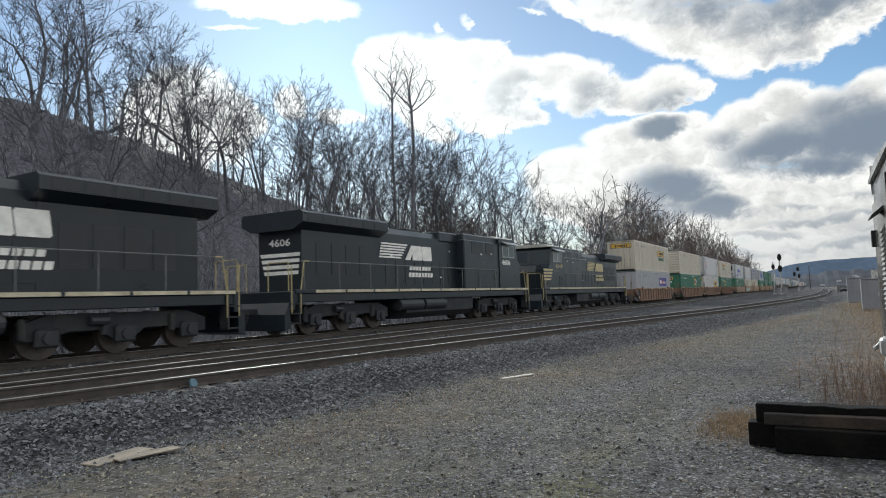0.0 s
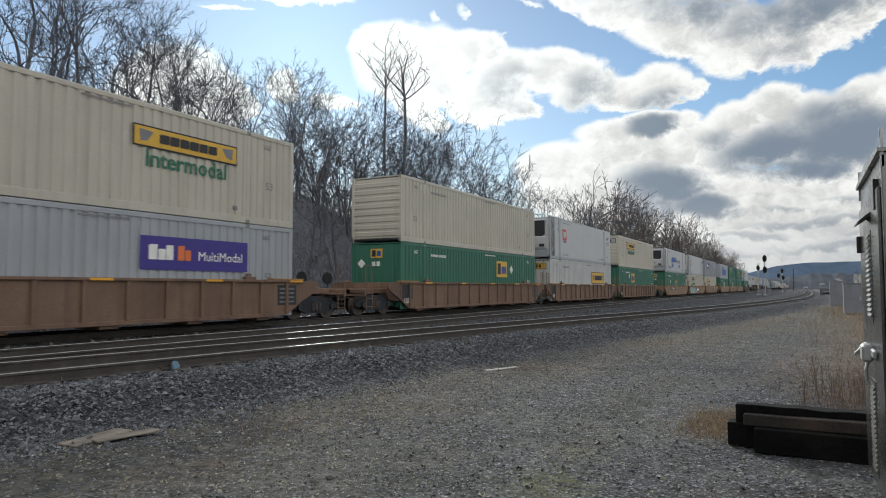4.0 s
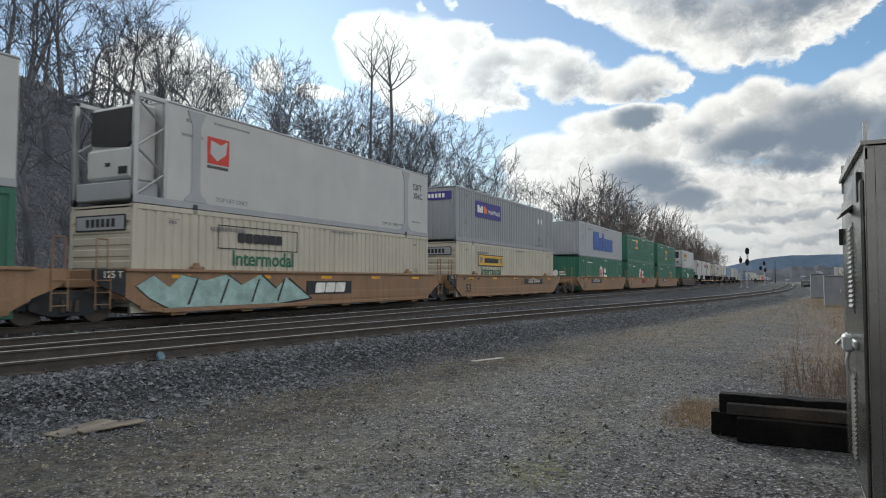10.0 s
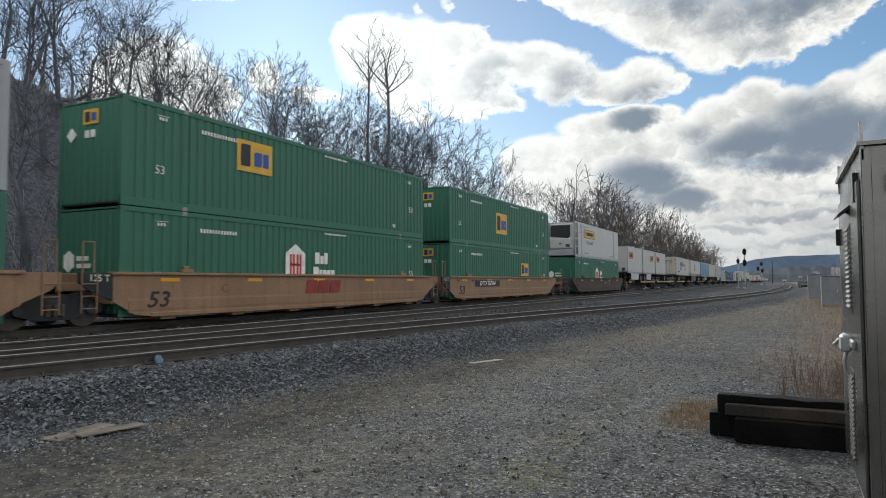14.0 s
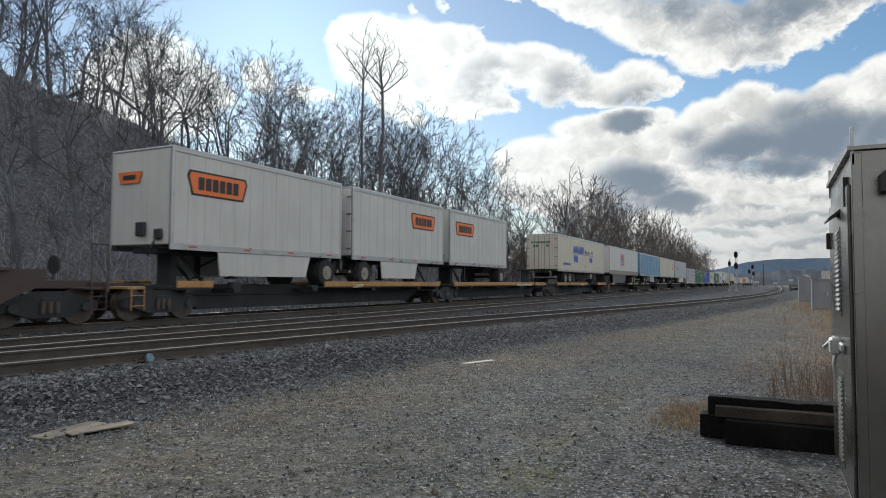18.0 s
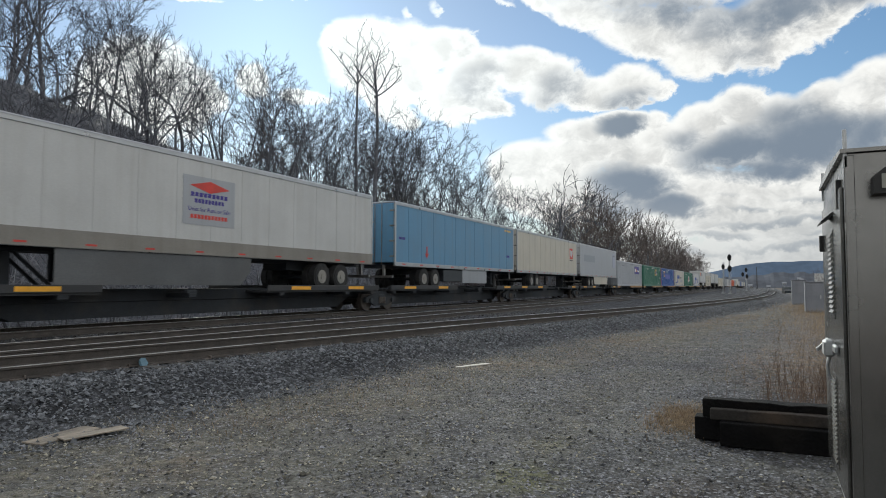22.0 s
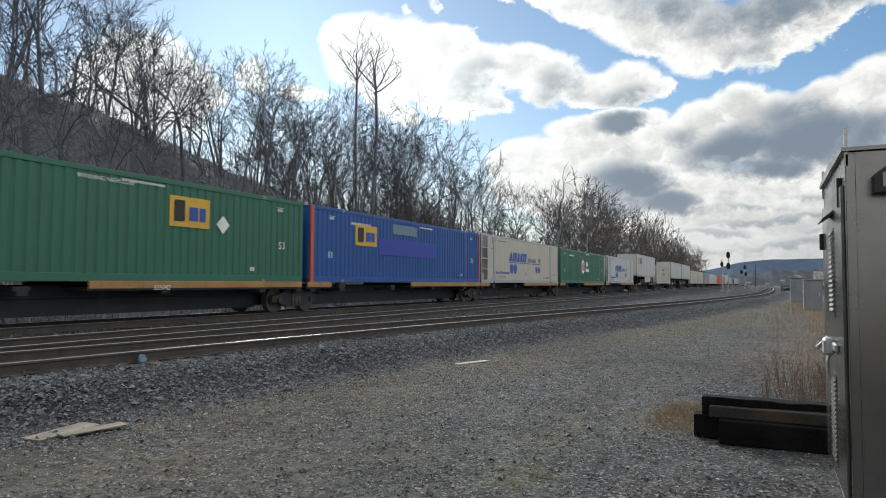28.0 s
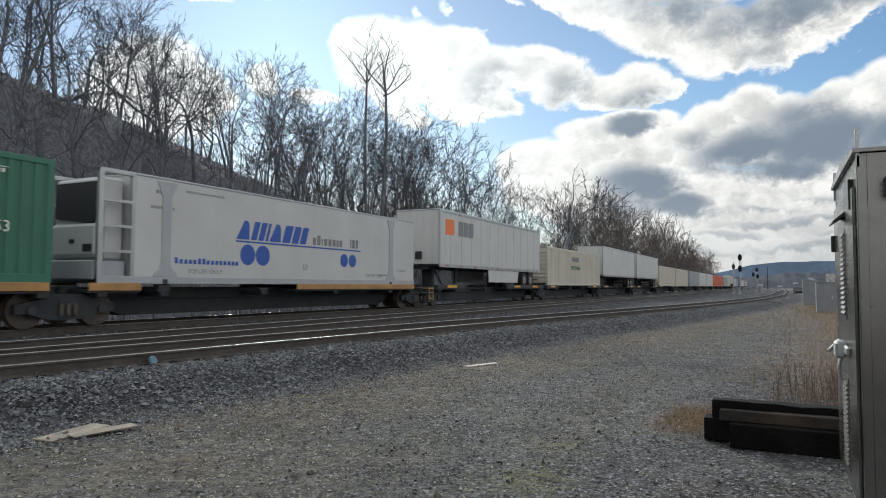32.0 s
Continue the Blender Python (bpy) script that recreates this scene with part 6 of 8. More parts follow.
part("sign_panel", Shape().box(-1.15, 1.55, -1.480, -1.462, 0.56, 1.04), INK, w, "black panel with a white wordmark")
wordmark(w, 0.2, 0.62, [0.55, 0.55, 0.6], 0.36, INKWHITE, gap=0.12, slant=0.15, y=-1.482)
c = ride(reefer("white refrigerated container with a red square emblem", INKGREY, True, 11), -72.5, UP)
sign_arrow(c, -5.15, 1.82)
letters("length_mark", "53FT", 0.40, 7.05, 2.22, -1.28, INK, c, weight=0.006)
letters("length_mark", "XHC", 0.40, 7.1, 1.82, -1.28, INK, c, weight=0.006)
c = ride(container("cream corrugated container with green wording", CREAM, INKGREY, "front", 12), -72.5, LOW)
end_sign(c, "plate")
sign_outline(c, -3.3, 2.18, 3.65, 0.72)
letters("wording", "Intermodal", 0.66, -3.1, 1.52, -HALF_W, INKGREEN, c, weight=0.012)

w = smooth_joint(-53.3, "joint", "end", TAN, SMOOTH, "DTTX 727164", 3.4)
letters("unit_mark", "B", 0.36, 1.2, 0.9, -1.464, BRICKINK, w)
c = ride(container("grey corrugated container with a purple panel", GREY, INKGREY, "front", 13), -53.3, UP)
end_sign(c, "purple")
sign_fedex(c, -3.85, 1.90, 3.68, 0.9)
s = Shape()
for x in (4.85, 5.5):
    s.prism([(x - 0.2, 2.0), (x, 1.78), (x + 0.2, 2.0), (x, 2.22)], "y", -HALF_W - 0.006, -HALF_W)
part("placard", s, INKWHITE, c)
s = Shape()
for z, w0 in ((0.30, 1.5), (0.66, 0.6), (0.82, 0.45)):
    rag(s, 5.0, z, -HALF_W, w0, 0.16, 8, 0.4, seed=3)
part("marking", s, INKGREY, c, "worn dark codes")["kind"] = "stuff"
c = ride(container("cream corrugated container with a gold sign", CREAM, INKGREY, "front", 14), -53.3, LOW)
end_sign(c, "plate")
sign_gold(c, -3.46, 1.98, 3.64, 0.65)
letters("wording", "Intermodal", 0.66, -3.42, 1.36, -HALF_W, INKGREEN, c, weight=0.012)

smooth_joint(-30.15, "end", "joint", TAN, SMOOTH, "DTTX 767984", -3.1)
c = ride(container("pale grey smooth-sided container with large blue wordmark", SILVER, INKGREY, "front", 15, deep=0.012), -30.15, UP)
wordmark(c, 0.15, 0.66, [2.0, 0.98, 0.55, 0.92, 1.1, 0.98], 1.64, INKBLUE, tall=(0, 2), gap=0.09)
letters("length_mark", "53'", 0.55, -6.9, 1.55, -HALF_W, INKGREY, c)
c = ride(container("green corrugated container with a white six-sided emblem", GREEN, INKWHITE, "front", 16), -30.15, LOW)
end_sign(c, "emblem")
sign_hub(c, -0.83, 1.50, 0.72)

w = smooth_joint(-11.2, "joint", "joint", TAN, SMOOTH, None)
wordmark(w, 0.2, 0.70, [0.62, 0.62, 0.66], 0.46, BRICKINK, gap=0.12, slant=0.15, y=-1.472)
letters("unit_mark", "C", 0.36, -4.6, 0.9, -1.464, BRICKINK, w)
letters("length_mark", "53", 0.60, -7.0, 0.62, -1.474, INK, w, slant=0.2, stretch=1.25, weight=0.008)
c = ride(container("green corrugated container with a gold panel", GREEN, INKWHITE, "front", 17), -11.2, UP)
end_sign(c, "gold")
sign_emp(c, -3.2, 2.0, 1.6, 1.0)
c = ride(container("green corrugated container with a white six-sided emblem", GREEN, INKWHITE, "front", 18), -11.2, LOW)
end_sign(c, "emblem")
sign_hub(c, -1.15, 1.50, 0.72)

smooth_joint(7.8, "joint", "end", TAN, SMOOTH, "DTTX 767984")
c = ride(container("green corrugated container with a gold panel", GREEN, INKWHITE, "front", 19), 7.8, UP)
end_sign(c, "gold")
sign_emp(c, -1.0, 1.45, 1.75, 1.25)
c = ride(container("green corrugated container with a gold panel, in the well", GREEN, INKWHITE, "front", 20), 7.8, LOW)
end_sign(c, "gold")
sign_emp(c, 3.0, 1.66, 1.38, 0.82)

ribs = ride(well_car("dark maroon well car carrying two stacked containers", MAROON, False, "end", "end", None, 3), 30.9)
letters("reporting_mark", "FEC 71156", 0.40, 2.2, 0.95, -1.464, INKGREY, ribs, stretch=1.2, weight=0.006)
c = ride(reefer("white refrigerated container with gold sign and green wording", INKGREY, False, 21), 30.9, UP)
sign_gold(c, -3.4, 2.07, 3.67, 0.72, y=-1.282)
letters("wording", "Intermodal", 0.58, -3.4, 1.35, -1.28, INKGREEN, c)
c = ride(container("green corrugated container with a white six-sided emblem", GREEN, INKWHITE, "front", 22), 30.9, LOW)
end_sign(c, "emblem")
sign_hub(c, -0.95, 1.38, 0.76)

# spine cars with highway trailers
DECK = 0.92
YDECK = "yellow-edged spine car carrying short trailers"
DARKDECK = "dark spine car with amber reflectors"


def short_trailer(u, d, label, sign_x, skirt=None):
    t = ride(trailer(label, WHITE, 4.12, (3.2,), d, 0.61, skirt), u, DECK)
    y = -1.272
    s = Shape().prism([(sign_x - 1.23, 3.25), (sign_x - 1.05, 2.68), (sign_x + 1.05, 2.68), (sign_x + 1.23, 3.25), (sign_x + 1.15, 3.42), (sign_x - 1.15, 3.42)], "y", y - 0.012, y)
    part("sign_border", s, INK, t)
    part("sign_panel", Shape().prism([(sign_x - 1.15, 3.24), (sign_x - 0.99, 2.74), (sign_x + 0.99, 2.74), (sign_x + 1.15, 3.24), (sign_x + 1.08, 3.36), (sign_x - 1.08, 3.36)], "y", y - 0.022, y - 0.012), ORANGE, t, "orange panel with a dark edge")
    wordmark(t, sign_x, 2.86, [0.22] * 6, 0.38, INK, gap=0.16, y=y - 0.022)
    if d > 0:
        part("nose_sign", Shape().prism([(0.05, 3.02), (0.85, 3.02), (0.95, 3.36), (-0.05, 3.36)], "x", -4.145, -4.11), ORANGE, t, "small orange panel on the nose")
        part("nose_mark", Shape().box(-4.152, -4.14, 0.18, 0.72, 3.12, 3.26), INK, t)
        part("air_hoses", Shape().box(-4.20, -4.10, -0.95, -0.65, 1.35, 1.65, 0.03).line([(-4.2, -0.8, 1.4), (-4.3, -0.7, 1.1), (-4.2, -0.5, 0.9)], 0.03), DARKGREY, t)
    return t


sp = ride(spine_car(YDECK, YELLOW, [(-1.5, 8.1), (-8.4, -7.05)], "end", "joint", numbers="2-28/157"), 52.4)
hitch_stand(sp, -7.6)
hitch_stand(sp, 7.4)
short_trailer(47.9, 1, "white short highway trailer with an orange sign", -2.35, (-2.3, 2.2))
short_trailer(56.9, -1, "white short highway trailer with an orange sign, doors forward", 1.94, (-1.9, 1.4))
sp = ride(spine_car(YDECK, YELLOW, [(-8.4, 4.6), (5.0, 7.3)], "joint", "joint", numbers="TWIN 28 - ALL PURPOSE SPINE CAR"), 70.6)
hitch_stand(sp, -6.6)
hitch_stand(sp, 6.6)
short_trailer(65.9, 1, "white short highway trailer with an orange sign beside bare deck", -2.2)

sp = ride(spine_car("yellow-edged spine car carrying a long trailer", YELLOW, [(-4.7, 1.2), (-8.2, -5.0), (5.0, 8.4)], "joint", "end", numbers="TTRX 370315"), 89.2)
hitch_stand(sp, 6.9)
t = ride(trailer("cream highway trailer with blue wordmark and discs, doors forward", CREAM, 7.95, (4.5, 5.75), -1, 0), 89.15, DECK)
sign_alliance(t, 0.0, 2.62, 1.0, y=-1.272)
wordmark(t, -5.2, 1.60, [0.1] * 13, 0.2, INKBLUE, gap=0.4, y=-1.272)
letters("length_mark", "53'", 0.32, 0.6, 1.55, -1.27, INKGREY, t)
s = Shape()
for i in range(8):
    s.box(-8.014, -8.0, 0.72 - i * 0.2, 0.86 - i * 0.2, 3.28, 3.44)
part("door_mark", s, INKGREEN, t, "dark wordmark across the doors")["kind"] = "stuff"
for yy in (0.62, 0.40, -0.48):
    part("door_disc", Shape().tube((-8.014, yy, 3.08), (-8.0, yy, 3.08), 0.10, 14), INKGREEN, t)
part("fuel_tank", Shape().tube((3.2, -1.15, 0.75), (3.2, 0.4, 0.75), 0.28, 16), RIM, t)

trailers = [
    (107.6, WHITE, 1, (4.3, 5.55), 1.22, None, "weathered white highway trailer with a grey notice panel"),
    (125.25, SKYBLUE, -1, (3.77, 5.0), 1.22, None, "faded blue highway trailer, doors forward"),
    (141.65, CREAM, -1, (3.55, 4.8), 1.22, None, "cream highway trailer with a red square emblem"),
    (158.7, SILVER, -1, (3.5, 4.75), 0, (-2.6, 3.5), "pale grey highway trailer with cream side skirt"),
]
for i, (u, paint, d, wh, seam, skirt, label) in enumerate(trailers):
    sp = ride(spine_car(DARKDECK, BLACKCAR, [(-8.3, -1.2), (4.6, 8.3)] if d < 0 else [(-8.3, -5.0), (1.2, 8.3)], "end" if i == 0 else "joint", "joint"), u)
    hitch_stand(sp, 6.8 if d < 0 else -6.8)
    t = ride(trailer(label, paint, 8.03 if i == 3 else 7.87, wh, d, seam, skirt, CREAM if i == 3 else None), u, DECK)
    if i == 0:
        part("lower_panel", Shape().box(-7.85, 7.85, -1.293, -1.275, 1.06, 1.50, 0.004), mat("dusty_brown_grey", (0.26, 0.245, 0.22), rough=0.6, var=0.15, scale=0.8, streak=0.3, dirt=(0.16, 0.14, 0.12), dirt_amt=0.3), t, "dusty brown-grey lower side")
        part("side_skirt", Shape().prism([(-6.2, 1.04), (-6.2, 0.16), (0.0, 0.16), (0.45, 0.6), (0.5, 1.04)], "y", -1.24, -1.20), mat("dusty_skirt", (0.12, 0.125, 0.13), rough=0.7, var=0.2, scale=0.8, dirt_amt=0.3), t, "dusty dark side skirt")
        panel(t, -1.4, 2.68, 2.08, 1.45, SILVER, label="grey notice panel", y=-1.272)
        part("emblem", Shape().prism([(-2.2, 3.12), (-1.4, 3.30), (-0.6, 3.12), (-1.4, 2.94)], "y", -1.292, -1.283), INKRED, t)
        letters("wording", "Units for Rent or Sale", 0.19, -1.4, 2.42, -1.283, INKPURPLE, t)
        s = Shape()
        for z, w in ((2.86, 1.5), (2.67, 1.2)):
            rag(s, -1.4, z, -1.283, w, 0.13, 9)
        part("marking", s, INKPURPLE, t)["kind"] = "stuff"
        s = Shape()
        rag(s, -1.4, 2.2, -1.283, 1.5, 0.13, 11)
        part("marking", s, INKRED, t)["kind"] = "stuff"
    if i == 1:
        part("side_skirt", Shape().box(-0.3, 3.2, -1.24, -1.20, 0.30, 1.05, 0.02), GREY, t)
        part("tool_box", Shape().box(-2.7, -0.35, -1.22, -0.7, 0.38, 1.0, 0.02), DARKGREY, t)
        s = Shape()
        rag(s, 6.75, 4.0 - 0.3, -1.273, 1.1, 0.13, 7)
        part("marking", s, INKGOLD, t, "faded yellow script")["kind"] = "stuff"
        s = Shape()
        rag(s, 6.75, 2.05, -1.273, 0.7, 0.16, 6)
        rag(s, -7.2, 2.35, -1.273, 0.6, 0.12, 5)
        part("marking", s, INKPURPLE, t)["kind"] = "stuff"
        part("emblem", Shape().prism([(-4.88, 1.75), (-4.7, 1.5), (-4.52, 1.75), (-4.64, 1.75), (-4.64, 2.1), (-4.76, 2.1), (-4.76, 1.75)], "y", -1.280, -1.272), INKRED, t)
    if i == 2:
        sign_arrow(t, 6.02, 2.92, 1.15, y=-1.272)
    if i == 3:
        panel(t, -4.4, 2.75, 4.2, 0.62, mat("painted_over_patch", (0.30, 0.325, 0.37), **PAINT), name="covered_sign", label="darker patch where a sign was painted over", y=-1.268)
        panel(t, 6.6, 2.9, 1.2, 1.5, mat("faded_lavender", (0.40, 0.42, 0.52), **PAINT), label="faded pale panel", y=-1.272)
        s = Shape()
        rag(s, 6.6, 3.4, -1.284, 0.9, 0.18, 6)
        part("marking", s, INKGREY, t)["kind"] = "stuff"

# spine cars with single containers
SINGLE = 1.07
boxes = [
    (175.35, SILVER, "front", "grey corrugated container with a purple panel"),
    (193.0, GREEN, "doors", "green corrugated container with a gold panel"),
    (209.65, BLUE, "front", "blue corrugated container with a gold panel and red ends"),
    (226.05, None, "", "cream refrigerated container with blue wordmark and discs"),
    (243.0, GREEN, "front", "green corrugated container with a white six-sided emblem"),
    (260.3, None, "", "white refrigerated container with blue wordmark and discs"),
]
for i, (u, paint, end, label) in enumerate(boxes):
    sp = ride(spine_car("dark spine car with tan deck ends carrying one container", YELLOW, [(-0.4, 8.0), (-8.3, -6.8)], "joint", "end" if i == 5 else "joint", numbers="555042" if i == 1 else None), u)
    if paint is None:
        c = ride(reefer(label, INKGREY, False, 30 + i, paint=CREAM if i == 3 else REEFER), u, SINGLE)
        sign_alliance(c, 0.12, 1.36)
        wordmark(c, -4.45, 0.58, [0.10] * 15, 0.17, INKBLUE, tall=(0, 5, 6), gap=0.4, y=-1.282)
        letters("length_mark", "53", 0.30, 0.1, 0.6, -1.28, INKGREY, c)
    else:
        c = ride(container(label, paint, INKWHITE if paint != SILVER else INKGREY, end, 30 + i), u, SINGLE)
    if i == 0:
        sign_fedex(c, 4.2, 2.0, 3.2, 0.95)
    if i == 1:
        letters("notice", "WARNING HIGH CUBE", 0.16, 0.05, 2.62, -HALF_W, INKWHITE, c)
        sign_emp(c, 2.8, 2.03, 1.5, 0.88)
        part("placard", Shape().prism([(3.84, 1.77), (4.12, 1.49), (4.40, 1.77), (4.12, 2.05)], "y", -HALF_W - 0.006, -HALF_W), INKWHITE, c)
    if i == 2:
        sign_emp(c, -4.3, 1.96, 1.65, 0.86)
        panel(c, -0.95, 2.42, 2.3, 0.44, mat("faded_patch", (0.17, 0.25, 0.34), **PAINT), label="faded pale blue patch")
        panel(c, -0.5, 1.58, 5.6, 0.75, mat("violet_blue_band", (0.035, 0.06, 0.42), **PAINT), label="brighter violet-blue band")
        for x in (-8.0, 8.0):
            part("end_band", Shape().box(x - 0.085, x + 0.085, -HALF_W - 0.009, -HALF_W + 0.05, 0.01, 2.89), REDBOX, c, "red end post")
    if i == 4:
        sign_hub(c, -0.7, 1.5, 0.70)

# the tail, seen far off
sp = ride(spine_car(DARKDECK, BLACKCAR, [(-8.3, -5.0), (1.2, 8.3)], "end", "joint"), 279.0)
hitch_stand(sp, -6.8)
t = ride(trailer("white highway trailer with orange and dark block emblem", WHITE, 7.87, (4.6, 5.85), 1, 1.22, (-1.5, 3.6)), 278.9, DECK)
part("emblem", Shape().box(-7.2, -6.2, -1.286, -1.274, 2.75, 3.55), ORANGE, t)
wordmark(t, -4.7, 2.75, [0.6, 0.55, 0.6], 0.8, INKGREY, gap=0.1, y=-1.274)
u = 296.6
spare = None
for i, kind in enumerate("CTTCCGWWOOGCTWGBCWGC"):
    if spare is None:
        spare = spine_car("dark spine car far back in the train", BLACKCAR, [(-8.3, -5.6), (3.2, 8.3)], "joint", "joint")
        ride(spare, u)
    else:
        ride(copy_thing(spare, Matrix()), u)
    if kind == "T":
        ride(trailer("plain white highway trailer far back in the train", WHITE, 7.87, (4.4, 5.65), 1, 1.22), u, DECK)
    else:
        paint = {"C": CREAM, "G": GREY, "W": WHITE, "O": REDBOX, "B": BLUE}[kind]
        word = {"C": "cream", "G": "grey", "W": "white", "O": "orange-red", "B": "blue"}[kind]
        c = ride(container(f"{word} corrugated container far back in the train", paint, None, "front", 60 + i), u, SINGLE)
        if i == 0:
            letters("wording", "Intermodal", 0.66, -0.5, 1.5, -HALF_W, INKGREEN, c)
            wordmark(c, -0.5, 2.0, [0.3] * 6, 0.35, INKGREY)
    u += 17.3 if i % 5 != 4 else 19.5

# ---- the wooded bank ----
BARK = mat("winter_bark", (0.135, 0.141, 0.163), rough=0.9, var=0.3, scale=2.0, grain=14, bump=0.25, each=0.15)
TWIG = mat("winter_twigs", (0.082, 0.086, 0.102), rough=0.9, var=0.25, scale=0.8, grain=6, bump=0.0, each=0.25)
BROWNTWIG = mat("brown_winter_twigs", (0.112, 0.094, 0.088), rough=0.9, var=0.25, scale=0.8, grain=6, bump=0.0, each=0.25)
BRUSHY = mat("winter_brush", (0.235, 0.240, 0.266), rough=0.95, var=0.3, scale=0.5, grain=5, bump=0.0, each=0.35)


class Sticks:
    """Thin tapered tubes, gathered into one mesh."""

    def __init__(self):
        self.v, self.f = [], []

    def stick(self, a, b, r0, r1, n=3):
        d = b - a
        s = d.orthogonal().normalized()
        t = d.normalized().cross(s)
        k = len(self.v)
        for p, r in ((a, r0), (b, r1)):
            for i in range(n):
                w = 2 * math.pi * i / n
                self.v.append(p + (s * math.cos(w) + t * math.sin(w)) * r)
        for i in range(n):
            j = (i + 1) % n
            self.f.append((k + i, k + j, k + n + j, k + n + i))

    def mesh(self, name, material):
        me = bpy.data.meshes.new(name)
        me.from_pydata([p[:] for p in self.v], [], self.f)
        me.materials.append(material)
        return me


def lean(rnd, d, amount, up=0.0):
    v = d + Vector((rnd.gauss(0, amount), rnd.gauss(0, amount), rnd.gauss(0, amount) + up))
    return v.normalized()


def bare_tree(seed, height, girth, forks=4, stems=1, low=0.4, spread=0.56, wild=0.145, fine=0.9, least=0.013, part_way=0.13, twig_mat=None):
    """Trunk, crown and twig meshes of a leafless, forking tree whose foot is at the origin, and its height."""
    rnd = random.Random(seed)
    trunk, crown, twigs = Sticks(), Sticks(), Sticks()

    def aside(d, angle, up=0.15):
        s = d.orthogonal().normalized()
        s = Matrix.Rotation(rnd.uniform(0, 2 * math.pi), 3, d) @ s
        return (d * math.cos(angle) + s * math.sin(angle) + Vector((0, 0, up))).normalized()

    def spray(p, q, d, ln):
        """A short last twig off the side of another."""
        o = p.lerp(q, rnd.uniform(0.2, 1.0))
        twigs.stick(o, o + aside(d, rnd.uniform(0.5, 1.0)) * ln * rnd.uniform(0.6, 1.2), least, least * 0.6)

    def grow(p, d, ln, r, left):
        """A crooked piece of wood that forks at its end and sends out shoots."""
        segs = 4 if left > 2 else 3 if left else 2
        bend = Vector((rnd.gauss(0, 1), rnd.gauss(0, 1), rnd.gauss(0.5, 0.7))) * wild * 0.6
        for i in range(segs):
            d = (d + bend + Vector((rnd.gauss(0, wild), rnd.gauss(0, wild), rnd.gauss(0, wild)))).normalized()
            q = p + d * (ln / segs) * rnd.uniform(0.8, 1.2)
            r2 = max(r * 0.90, least)
            (twigs if left <= 2 else crown).stick(p, q, r, r2, 6 if r > 0.06 else 4 if r > 0.03 else 3)
            if left == 0:
                spray(p, q, d, ln * 0.5)
            elif rnd.random() < 0.52 * fine:
                grow(p.lerp(q, rnd.random()), aside(d, rnd.uniform(0.6, 1.15)), ln * rnd.uniform(0.40, 0.75), max(r2 * 0.42, least), min(left - 1, 2 if left > 2 else left - 1))
            p, r = q, r2
        if left > 0:
            turn = rnd.uniform(0.7, 1.3) * spread
            grow(p, aside(d, turn * 0.4), ln * rnd.uniform(0.66, 0.86), max(r * 0.82, least), left - 1)
            grow(p, aside(d, turn), ln * rnd.uniform(0.52, 0.78), max(r * 0.60, least), left - 1)

    for k in range(stems):
        p = Vector((rnd.uniform(-0.25, 0.25) * (stems > 1), rnd.uniform(-0.25, 0.25) * (stems > 1), -0.4))
        d = Vector((rnd.gauss(0, 0.08) + (k - (stems - 1) / 2) * part_way, rnd.gauss(0, 0.08), 1)).normalized()
        n = 7
        r = girth
        bole = height * low * rnd.uniform(0.9, 1.1)
        for i in range(n):
            d = lean(rnd, d, 0.06, 0.05)
            q = p + d * (bole / n)
            r2 = girth * (1 - 0.35 * (i + 1) / n)
            trunk.stick(p, q, r, r2, 8)
            if i > 2 and rnd.random() < 0.55:
                grow(p.lerp(q, rnd.random()), aside(d, rnd.uniform(0.7, 1.2)), height * 0.13, r2 * 0.38, 2)
            p, r = q, r2
        first = height * (1 - low) * 0.37
        grow(p, aside(d, spread * 0.2), first, r * 0.85, forks)
        grow(p, aside(d, spread * 0.9), first * 0.8, r * 0.62, forks - 1)
    top = max(v.z for v in twigs.v)
    return trunk.mesh("trunk", BARK), crown.mesh("crown", BARK), twigs.mesh("twig_work", twig_mat or TWIG), top


